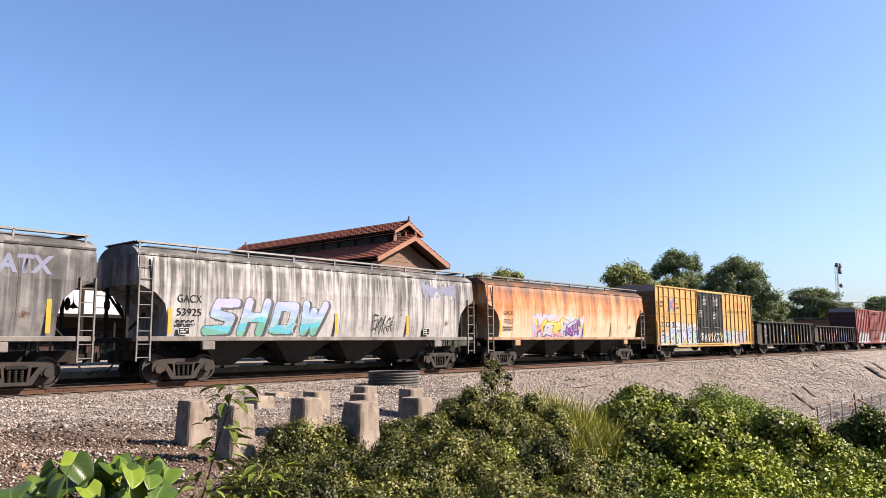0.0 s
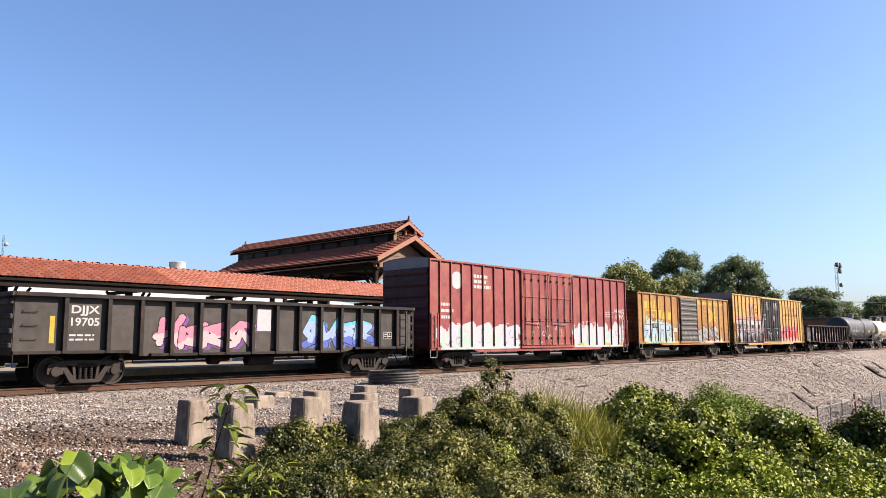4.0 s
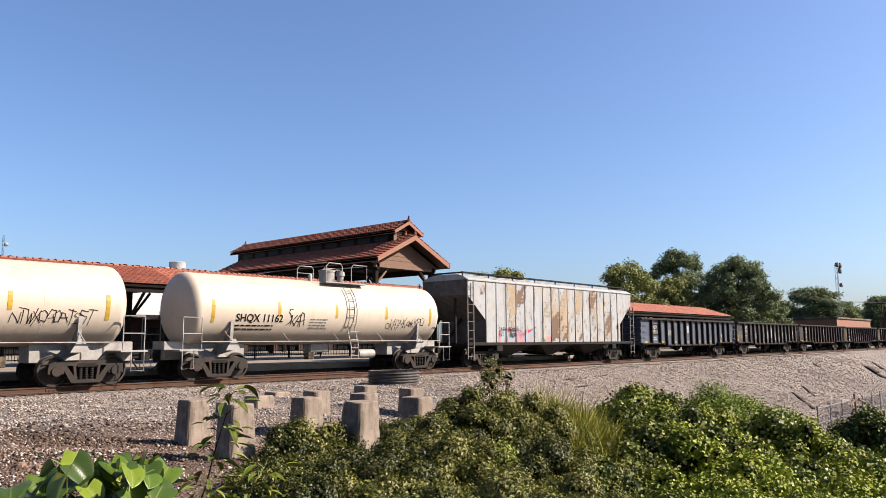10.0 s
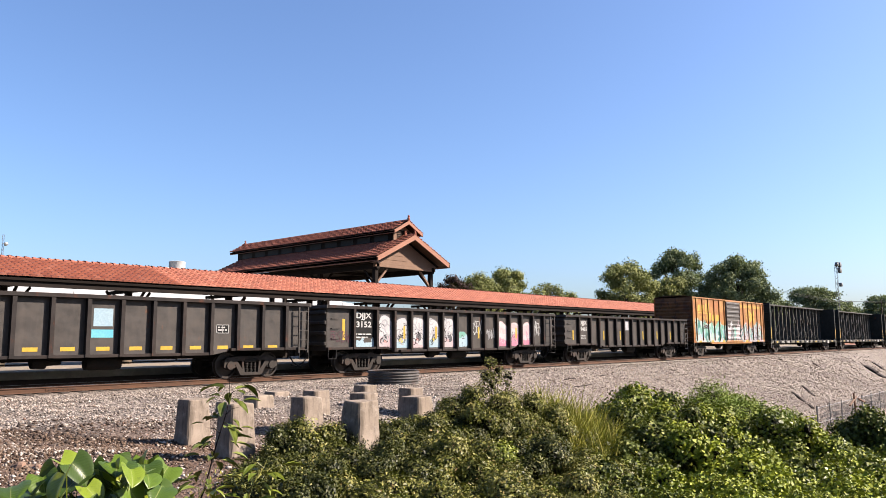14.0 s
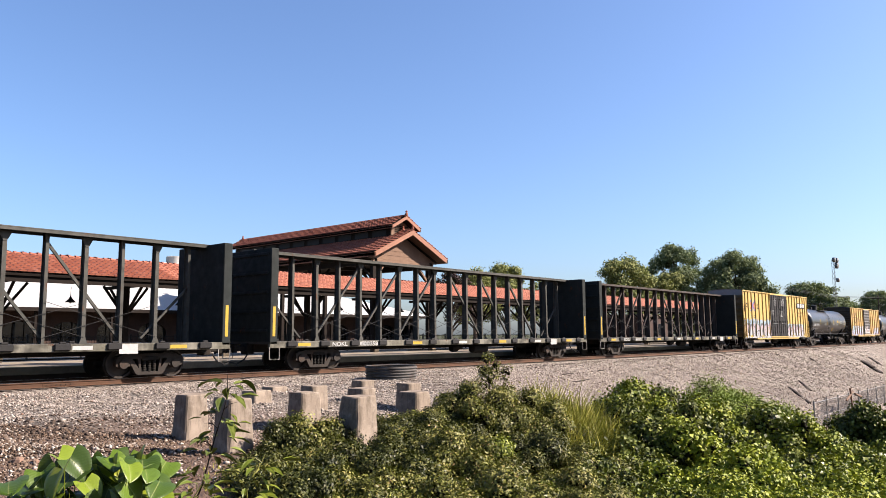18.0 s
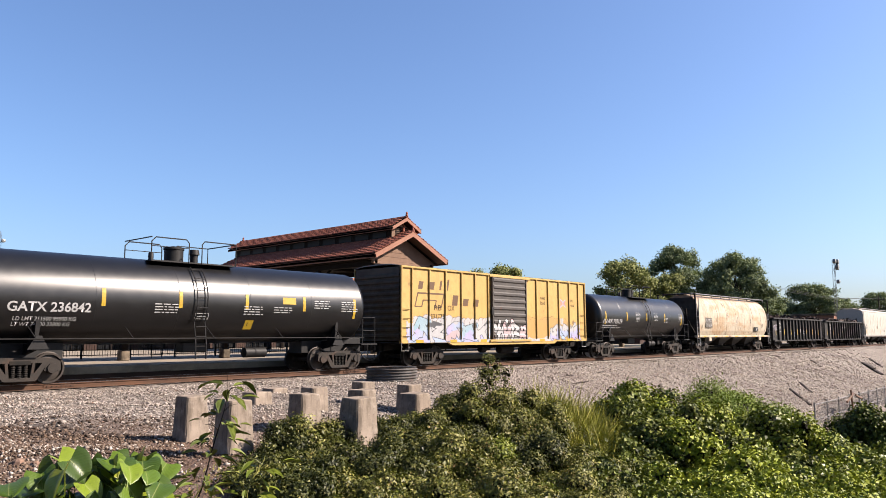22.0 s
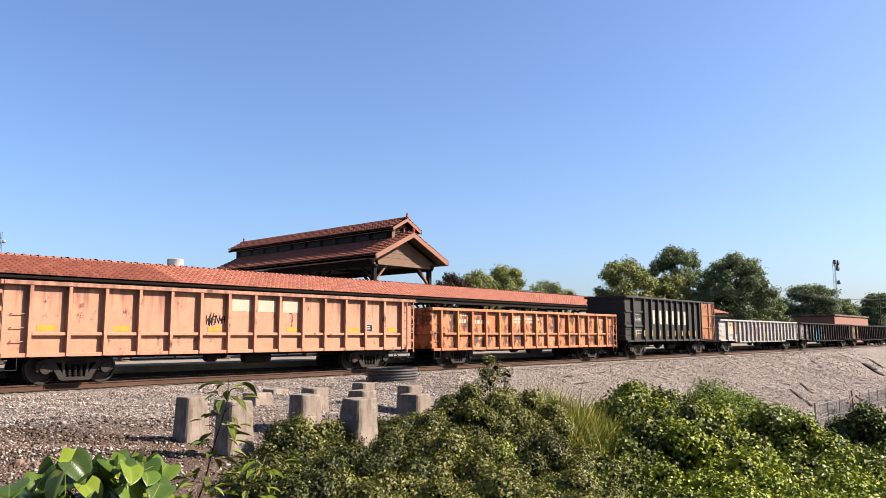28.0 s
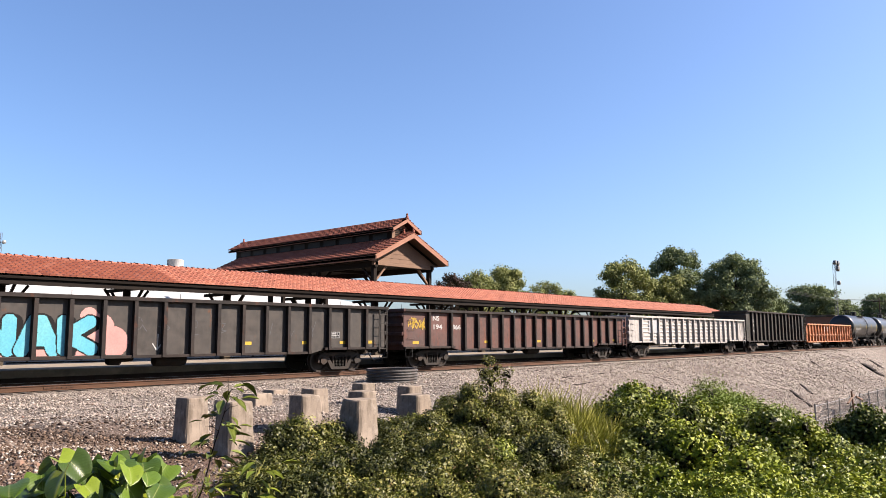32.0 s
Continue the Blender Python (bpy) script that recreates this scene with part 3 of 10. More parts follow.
        rf.box(x, x + .07, ye + .1, ye + .5, ze - .2, ze - .1)
    part("rafter_ends", rf, DARK_WOOD, ca)
    return ca


def pendant_lamp():
    e = tagged(new("pendant_lamp"), "small dark bell-shaped pendant lamp hanging under the canopy", "lamp", "pendant lamps under the canopy")
    s = Shape()
    s.lathe([(.02, .28), (.03, .2), (.07, .14), (.2, 0), (.19, -.01), (.05, .1)], 'z', (0, 0, 0), 14)
    part("shade", s, HARDWARE_BLACK, e, smooth=True)
    r = Shape()
    r.tube([(0, 0, .27), (0, 0, .62)], .012, 6)
    part("rod", r, HARDWARE_BLACK, e)
    b = Shape()
    b.lathe([(.01, -.06), (.045, -.03), (.05, .02), (.03, .07)], 'z', (0, 0, 0), 10)
    part("bulb", b, HARDWARE_WHITE, e, "unlit white bulb", smooth=True)
    return e


def build_pavilion():
    pv = tagged(new("pavilion"), "tall open timber pavilion with two-tier terracotta tile roof and lapped gable", "pavilion")
    xc, y0, y1 = 40.05, 38.0, 59.3
    w, ze, za = 3.93, 7.2, 9.12
    # lower roof
    d = Shape()
    d.prism([(xc - w, ze - .05), (xc, za - .05), (xc + w, ze - .05), (xc + w, ze - .22), (xc, za - .25), (xc - w, ze - .22)], 'y', y0 + .1, y1)
    part("lower_roof_deck", d, DARK_WOOD, pv)
    for sx in (-1, 1):
        vb = Shape()
        vb.prism([(xc, za + .0), (xc + sx * w, ze + .0), (xc + sx * w, ze - .3), (xc + sx * (w - .25), ze - .24), (xc, za - .36)], 'y', y0, y0 + .1)
        part("barge_board", vb, FASCIA, pv, "terracotta-coloured barge board")
        fb = Shape()
        fb.box(xc + sx * w, xc + sx * (w - .1), y0, y1, ze - .3, ze - .02, .01)
        part("fascia", fb, FASCIA, pv)
        sf = Shape()
        sf.prism([(xc, za - .27), (xc + sx * w, ze - .23), (xc + sx * w, ze - .26), (xc, za - .3)], 'y', y0 + .1, y0 + .95)
        part("soffit", sf, LAP_BOARD, pv)
        o = (xc - w, y1, ze) if sx < 0 else (xc + w, y0, ze)
        al = (0, -1, 0) if sx < 0 else (0, 1, 0)
        tile_roof(pv, o, al, (-sx * w, 0, za - ze), y1 - y0, math.hypot(w, za - ze), .3, .4, 0, 0)
    # gable wall of lapped boards
    n = 11
    for i in range(n):
        z0 = ze - .35 + i * .17
        h0 = max(.05, (za - .35 - z0) / (za - ze) * w - .3)
        h1 = max(.02, (za - .35 - z0 - .17) / (za - ze) * w - .3)
        b = Shape()
        b.prism([(xc - h0, z0), (xc + h0, z0), (xc + h1, z0 + .17), (xc - h1, z0 + .17)], 'y', y0 + .95 - (.0 if i % 2 else .02), y0 + 1.05)
        part("lap_board", b, LAP_BOARD, pv)
    tie = Shape()
    tie.box(xc - w + .7, xc + w - .7, y0 + .9, y0 + 1.15, ze - .6, ze - .36, .02)
    part("gable_tie_beam", tie, LAP_BOARD, pv)
    # side beams, posts, braces
    for sx in (-1, 1):
        bm_ = Shape()
        bm_.box(xc + sx * 2.95 - .15, xc + sx * 2.95 + .15, y0 + .9, y1 - .9, ze - .75, ze - .3, .02)
        part("side_beam", bm_, DARK_WOOD, pv)
        for j in range(4):
            y = y0 + 1.2 + j * 6.2
            p = Shape()
            p.box(xc + sx * 2.95 - .16, xc + sx * 2.95 + .16, y - .16, y + .16, .35, ze - .7, .02)
            po = part("post", p, DARK_WOOD, pv)
            br = Shape()
            br.tube([(xc + sx * 2.85, y, ze - 1.75), (xc + sx * 1.75, y, ze - .62)], .1, 4)
            part("brace", br, LAP_BOARD if j == 0 else DARK_WOOD, po, "diagonal timber brace")
            if j < 3:
                b2 = Shape()
                b2.tube([(xc + sx * 2.95, y + .15, ze - 1.75), (xc + sx * 2.95, y + 1.2, ze - .7)], .09, 4)
                part("brace", b2, DARK_WOOD, po)
    for j in range(4):
        y = y0 + 1.2 + j * 6.2
        c = Shape()
        c.box(xc - 2.9, xc + 2.9, y - .1, y + .1, ze - .62, ze - .36, .02)
        part("cross_beam", c, DARK_WOOD, pv)
    ce = Shape()
    ce.box(xc - 3.5, xc + 3.5, y0 + 1.1, y1 - .3, ze - .32, ze - .26)
    part("underside", ce, DARK_WOOD, pv)
    # upper roof
    w2, z2, a2, u0, u1 = 1.55, 9.42, 10.27, 38.65, 60.2
    d = Shape()
    d.prism([(xc - w2, z2 - .04), (xc, a2 - .04), (xc + w2, z2 - .04), (xc + w2, z2 - .16), (xc, a2 - .18), (xc - w2, z2 - .16)], 'y', u0 + .08, u1)
    part("upper_roof_deck", d, DARK_WOOD, pv)
    for sx in (-1, 1):
        vb = Shape()
        vb.prism([(xc, a2), (xc + sx * w2, z2), (xc + sx * w2, z2 - .24), (xc, a2 - .26)], 'y', u0, u0 + .08)
        part("barge_board", vb, FASCIA, pv)
        fb = Shape()
        fb.box(xc + sx * w2, xc + sx * (w2 - .08), u0, u1, z2 - .2, z2 - .02, .01)
        part("fascia", fb, FASCIA, pv)
        o = (xc - w2, u1, z2) if sx < 0 else (xc + w2, u0, z2)
        al = (0, -1, 0) if sx < 0 else (0, 1, 0)
        tile_roof(pv, o, al, (-sx * w2, 0, a2 - z2), u1 - u0, math.hypot(w2, a2 - z2), .3, .36, 0, 0)
        cl = Shape()
        cl.box(xc + sx * 1.02, xc + sx * 1.1, u0 + .7, u1 - .6, za - .75, z2 - .05, .01)
        wall = part("clerestory_wall", cl, DARK_WOOD, pv)
        for j in range(10):
            yy = u0 + 1.1 + j * 1.95
            lo = Shape()
            lo.box(xc + sx * 1.1, xc + sx * 1.13, yy, yy + 1.5, za - .35, z2 - .2, .01)
            part("louvre", lo, HARDWARE_BLACK, wall)
    gw = Shape()
    gw.prism([(xc - 1.05, za - .7), (xc + 1.05, za - .7), (xc + 1.05, z2 - .02), (xc, a2 - .3), (xc - 1.05, z2 - .02)], 'y', u0 + .6, u0 + .7)
    gab = part("upper_gable", gw, LAP_BOARD, pv)
    for i in range(5):
        sl = Shape()
        sl.box(xc - .7, xc + .7, u0 + .56, u0 + .6, za - .2 + i * .14, za - .12 + i * .14, .005)
        part("louvre_slat", sl, DARK_WOOD, gab)
    # ridge caps and finials
    for zz, ya, yb in ((za, y0, u0 + .5), (a2, u0, u1)):
        for i in range(int((yb - ya) / .42) + 1):
            s = Shape()
            prof = [(xc + .15 * math.cos(t), zz + .01 + .13 * math.sin(t)) for t in (0, .8, 1.57, 2.34, 3.14)]
            s.prism(prof, 'y', ya + i * .42, ya + i * .42 + .4)
            part("ridge_tile", s, TILE, pv)
        for y in (ya + .05, yb - .1):
            s = Shape()
            s.lathe([(.12, 0), (.1, .14), (.06, .2), (.09, .28), (.03, .36)], 'z', (xc, y, zz + .08), 8)
            part("finial", s, TILE, pv)
    return pv


def build_depot():
    de = tagged(new("depot"), "low brick station building with broad white metal hip roof", "building")
    x0, x1, y0, y1, ze = -40.0, 69.5, 62.0, 88.0, 3.62
    ax, ay, az = 40.7, 74.2, 9.2
    r = Shape()
    a = [(x0, y0, ze), (x1, y0, ze), (x1, y1, ze), (x0, y1, ze)]
    p1, p2 = (22.0, ay, 7.6), (ax, ay, az)
    lo = [(x, y, z - .1) for x, y, z in a]
    r.add(a + lo + [p1, p2], [(0, 1, 9, 8), (1, 2, 9), (2, 3, 8, 9), (3, 0, 8), (4, 5, 6, 7), (0, 1, 5, 4), (1, 2, 6, 5), (2, 3, 7, 6), (3, 0, 4, 7)])
    part("roof", r, WHITE_ROOF, de, "bright white metal roof")
    for i in range(60):
        x = x0 + .6 + i * (x1 - x0 - 1) / 60
        s = Shape()
        s.tube([(x, y0 + .02, ze + .03), (x + (24 - x) * .0, y0 + 5.0, ze + .03 + 5.0 * (7.3 - ze) / (ay - y0) * max(.0, min(1, (x - x0) / 45, (x1 - x) / 28)))], .02, 4)
        part("standing_seam", s, WHITE_ROOF, de)
    v = Shape()
    v.lathe([(.85, -1.2), (.85, .0), (.88, .04), (.7, .1), (.2, .14)], 'z', (ax + .3, ay, 9.75), 24)
    part("roof_vent", v, WHITE_ROOF, de, "white round roof vent", smooth=True)
    fa = Shape()
    fa.box(x0, x1, y0 - .06, y0, ze - .28, ze + .02, .01)
    part("fascia", fa, DARK_WOOD, de)
    wy = y0 + 2.4
    # wall with arched openings along the platform
    xs = x0 + 1
    while xs < x1 - 3.5:
        pier = Shape()
        pier.box(xs, xs + 1.1, wy, wy + .4, .35, ze - .15, .01)
        part("wall_pier", pier, DARK_BRICK, de)
        lint = Shape()
        n = 8
        pts = [(xs + 1.1, ze - .15)] + [(xs + 1.1 + 2.6 * (.5 - .5 * math.cos(math.pi * t / n)), 1.75 + .85 * math.sin(math.pi * t / n)) for t in range(n + 1)] + [(xs + 3.7, ze - .15)]
        lint.prism(pts, 'y', wy, wy + .4)
        part("arch", lint, DARK_BRICK, de)
        gl = Shape()
        gl.box(xs + 1.15, xs + 3.65, wy + .28, wy + .32, .4, 2.6)
        win = part("window", gl, GLASS_DARK, de, "dark arched window")
        for q in (.33, .66):
            mu = Shape()
            mu.box(xs + 1.1 + 2.6 * q - .03, xs + 1.1 + 2.6 * q + .03, wy + .22, wy + .28, .4, 2.6)
            part("mullion", mu, DARK_WOOD, win)
        xs += 3.7
    for i in range(18):
        x = x0 + 3 + i * 6.0
        s = Shape()
        s.box(x - .09, x + .09, y0 + .35, y0 + .53, .35, ze - .1, .01)
        part("porch_post", s, DARK_WOOD, de)
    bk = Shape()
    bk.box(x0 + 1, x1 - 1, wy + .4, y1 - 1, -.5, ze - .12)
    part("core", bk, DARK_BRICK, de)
    return de


def build_platform_fence():
    fe = tagged(new("platform_fence"), "black iron picket fence along the back of the platform", "fence")
    x0, x1, y = -6.0, 62.0, 36.6
    for x in np.arange(x0, x1 + .1, 2.4):
        s = Shape()
        s.box(x - .04, x + .04, y - .04, y + .04, .35, 1.45, .01)
        part("post", s, HARDWARE_BLACK, fe)
    for z in (.5, 1.3):
        s = Shape()
        s.box(x0, x1, y - .015, y + .015, z, z + .04)
        part("rail", s, HARDWARE_BLACK, fe)
    s = Shape()
    for x in np.arange(x0 + .12, x1, .13):
        s.box(x - .009, x + .009, y - .009, y + .009, .45, 1.4)
    tagged(part("picket", s, HARDWARE_BLACK, fe), kind="stuff")


build_platform()
build_canopy()
lamp0 = pendant_lamp()
lamp0.location = (12.7, 31.0, 2.72)
for i in range(1, 14):
    copy_thing(lamp0, pose(12.7 + i * 4.73, 31.0, 2.72))
build_pavilion()
build_depot()
build_platform_fence()


# ---- old piers and the corrugated ring on the bank ----
def concrete_pier(x, y, top, w, turn, seed):
    """A tapered block, chipped along its edges, with a flat top."""
    rng = random.Random(seed)
    s = Shape()
    z0 = float(land(x, y)) - .4
    n = 7
    rings = []
    for i in range(n + 1):
        t = i / n
        z = (top - z0) * t
        g = w / 2 + .042 * (top - z0) * (1 - t)
        b = .022
        ring = []
        for cx, cy in ((-1, -1), (1, -1), (1, 1), (-1, 1)):
            chip = b + (.04 * rng.random() if rng.random() > .85 else .0)
            for k in (0, 1):
                first = (k == 0) == (cx * cy > 0)
                ring.append(((cx * g - (0 if first else cx * chip)) + rng.uniform(-.003, .003), (cy * g - (cy * chip if first else 0)) + rng.uniform(-.003, .003), z + rng.uniform(-.006, .006)))
        rings.append(ring)
    vs = [q for r in rings for q in r]
    vs += [(a * .94, b * .94, c + .014 + rng.uniform(-.006, .008)) for a, b, c in rings[-1]]
    fs = []
    for i in range(n + 1):
        for k in range(8):
            fs.append((i * 8 + k, i * 8 + (k + 1) % 8, i * 8 + 8 + (k + 1) % 8, i * 8 + 8 + k))
    fs.append(tuple((n + 1) * 8 + k for k in range(8)))
    s.add(vs, fs)
    ob = new("concrete_pier", s.mesh("concrete_pier", [PIER_CONCRETE]))
    ob.location, ob.rotation_euler = (x, y, z0), (0, 0, turn)
    return tagged(ob, "weathered tapered concrete foundation pier with dark streaks, standing in gravel", "pier", "old foundation piers")


def pier_material():
    k = Nodes("streaked_old_concrete")
    p = k.coords()
    col = k.mix(k.ramp(k.noise(p, 2.2, 6, .65), [(.35, 0.0), (.65, 1.0)]), (.5, .41, .33), (.31, .25, .195))
    runs = k.noise(k.scaled(p, (8, 8, 1.2)), 1.0, 7, .7)
    col = k.mix(k.math('MULTIPLY', k.ramp(runs, [(.5, 0.0), (.66, 1.0)]), .65), col, (.1, .08, .063))
    pits = k.voronoi(p, 42, 'F1', 0)
    col = k.mix(k.math('MULTIPLY', k.ramp(pits, [(.08, 1.0), (.2, 0.0)]), .5), col, (.09, .075, .06))
    col = k.mix(k.math('MULTIPLY', k.ramp(k.noise(p, 7, 7, .7), [(.55, 0.0), (.7, 1.0)]), .5), col, (.66, .58, .5))
    h = k.math('ADD', k.noise(p, 22, 6, .7), k.math('MULTIPLY', runs, .6))
    k.bump(h, .35, .012)
    return k.done(col, .92, 0.0, .08)


PIER_CONCRETE = pier_material()
for i, (x, y, top, w) in enumerate(((6.2, 9.42, .43, .37), (6.66, 11.35, .37, .38), (10.67, 15.27, .03, .5), (8.8, 11.1, .29, .42), (10.56, 13.0, .24, .42),
                                    (9.9, 10.75, .32, .4), (12.19, 13.2, .27, .4), (7.86, 8.62, .4, .4), (10.05, 9.5, .3, .42), (12.55, 12.05, .23, .4),
                                    (12.01, 16.4, .0, .47), (9.12, 14.3, .02, .27))):
    concrete_pier(x, y, top, w, 0.0 if i < 2 else .06 * (i % 3 - 1), i)


def culvert_ring():
    s = Shape()
    prof, n = [], 42
    for i in range(n + 1):
        t = i / n
        prof.append((.9 + .03 * math.sin(t * 7 * 2 * math.pi), -.1 + t * .66))
    prof += [(.87 + .03 * math.sin((1 - i / n) * 7 * 2 * math.pi), -.1 + (1 - i / n) * .66) for i in range(n + 1)]
    s.lathe(prof, 'z', (0, 0, 0), 40)
    s.f, s.m = s.f[:-2], s.m[:-2]
    ob = new("corrugated_ring", s.mesh("corrugated_ring", [CULVERT], True))
    ob.location = (18.9, 19.0, -.28)
    tagged(ob, "short upright ring of corrugated galvanised steel culvert pipe", "culvert pipe")


culvert_ring()


RED_STONE = surface("pinkish_broken_stone", (.42, .28, .2), (.34, .2, .14), 8, 40, .9)


def debris():
    rng = random.Random(9)
    for x0, y0, x1, y1, w in ((53.5, 16.0, 51.1, 14.1, 0.16), (57.6, 16.5, 55.5, 15.2, 0.14), (70.8, 19.3, 69.1, 17.8, 0.13), (83.2, 17.9, 79.5, 15.6, 0.35), (89.1, 18.5, 86.0, 16.8, 0.2), (42.8, 18.8, 46.4, 19.8, 0.03), (31.5, 19.9, 33.3, 19.9, 0.05), (33.1, 19.9, 35.7, 20.0, 0.07), (31.5, 19.2, 33.8, 19.3, 0.04), (29.7, 19.2, 32.4, 19.2, 0.05), (63.9, 20.6, 65.6, 20.3, 0.08), (62.0, 15.8, 61.6, 15.0, 0.1)):
        a, b = Vector((x0, y0, float(land(x0, y0)))), Vector((x1, y1, float(land(x1, y1))))
        l = (b - a).length
        s = Shape()
        n = 5
        for k in range(n):
            u, v = -l / 2 + l * k / n, -l / 2 + l * (k + 1) / n
            o = rng.uniform(-.02, .02)
            s.box(u - .01, v, -w * .55 + o, w * .55 + o, -w * .2, w * rng.uniform(.4, .7), w * .2)
        ob = new("old_timber", s.mesh("old_timber", [TIE_WOOD]))
        ob.rotation_euler = (b - a).to_track_quat('X', 'Z').to_euler()
        ob.location = (a + b) / 2
        tagged(ob, "rotten dark timber lying on the gravel bank", "timber", "old timbers on the bank")
    for i, (x, y, r) in enumerate(((3.93, 10.95, .08), (4.05, 10.7, .05))):
        s = Shape()
        s.lathe([(.2 * r, -.6 * r), (r, -.3 * r), (.95 * r, .25 * r), (.5 * r, .6 * r), (.1 * r, .66 * r)], 'z', (0, 0, 0), 7)
        s.v = [(a * rng.uniform(.8, 1.2), b * rng.uniform(.8, 1.2), c) for a, b, c in s.v]
        ob = new("stone", s.mesh("stone", [RED_STONE]))
        ob.location = (x, y, float(land(x, y)) + .04)
        tagged(ob, "broken reddish brick-coloured stone", "stone")


debris()


# ---- fence below the bank ----
def chain_fence():
    fe = tagged(new("chain_link_fence"), "grey chain-link fence at the foot of the gravel bank", "fence")
    y, zb = 12.5, -4.25
    for i in range(14):
        x = 46.0 + i * 2.6
        s = Shape()
        s.tube([(x, y, zb - .2), (x, y, zb + 1.75)], .045 if i % 4 == 0 else .03, 8)
        p = part("post", s, GALV, fe)
        c = Shape()
        c.lathe([(.05, 0), (.045, .05), (.01, .07)], 'z', (x, y, zb + 1.75), 8)
        part("cap", c, GALV, p)
    s = Shape()
    s.tube([(46, y, zb + 1.68), (80, y, zb + 1.68)], .022, 6)
    part("top_rail", s, GALV, fe)
    s = Shape()
    s.tube([(46, y, zb + .85), (80, y, zb + .85)], .016, 6)
    part("mid_rail", s, GALV, fe)
    s = Shape()
    for x in np.arange(46, 80, .22):
        s.tube([(x, y, zb + .02), (x + 1.6, y, zb + 1.66)], .006, 3, False)
        s.tube([(x + 1.6, y + .006, zb + .02), (x, y + .006, zb + 1.66)], .006, 3, False)
    tagged(part("wire_mesh", s, GALV, fe), kind="stuff")
    for k, (x, z) in enumerate(((53.0, -2.2), (53.4, -2.6), (55.2, -2.3))):
        b = Shape()
        b.box(-.9, .9, -.05, .05, -.05, .05, .01)
        ob = new("timber_rail", b.mesh("timber_rail", [LAP_BOARD]))
        ob.location, ob.rotation_euler = (x, y - .25, z - .4), (0, (-.25, 1.35, .2)[k], 0)
        tagged(ob, "pale timber rail leaning at the fence", "timber", "timber rails at the fence")


chain_fence()


# ---- plants ----
def leaf_cloud(rng, centres, radii, n, size, flat=.5, out=.6, wide=.55, skin=.38, loose=.5):
    """Small folded leaves near the skin of several lumps."""
    k = rng.integers(0, len(centres), n)
    d = rng.normal(0, 1, (n, 3))
    d /= np.linalg.norm(d, axis=1)[:, None]
    r = rng.random(n) ** skin * 1.04
    p = centres[k] + d * r[:, None] * radii[k]
    p += rng.normal(0, size * .8, (n, 3))
    nrm = d * out + rng.normal(0, loose, (n, 3)) + np.array([0, 0, flat])
    nrm /= np.linalg.norm(nrm, axis=1)[:, None]
    a = np.cross(nrm, rng.normal(0, 1, (n, 3)))
    a /= np.linalg.norm(a, axis=1)[:, None]
    b = np.cross(nrm, a)
    s = size * rng.uniform(.55, 1.35, n)[:, None]
    v = np.stack([p - a * s * .5, p + b * s * wide * .5 - nrm * s * .08, p + a * s * .5, p - b * s * wide * .5 - nrm * s * .08], 1)
    return v.reshape(-1, 3), np.arange(4 * n).reshape(-1, 4)


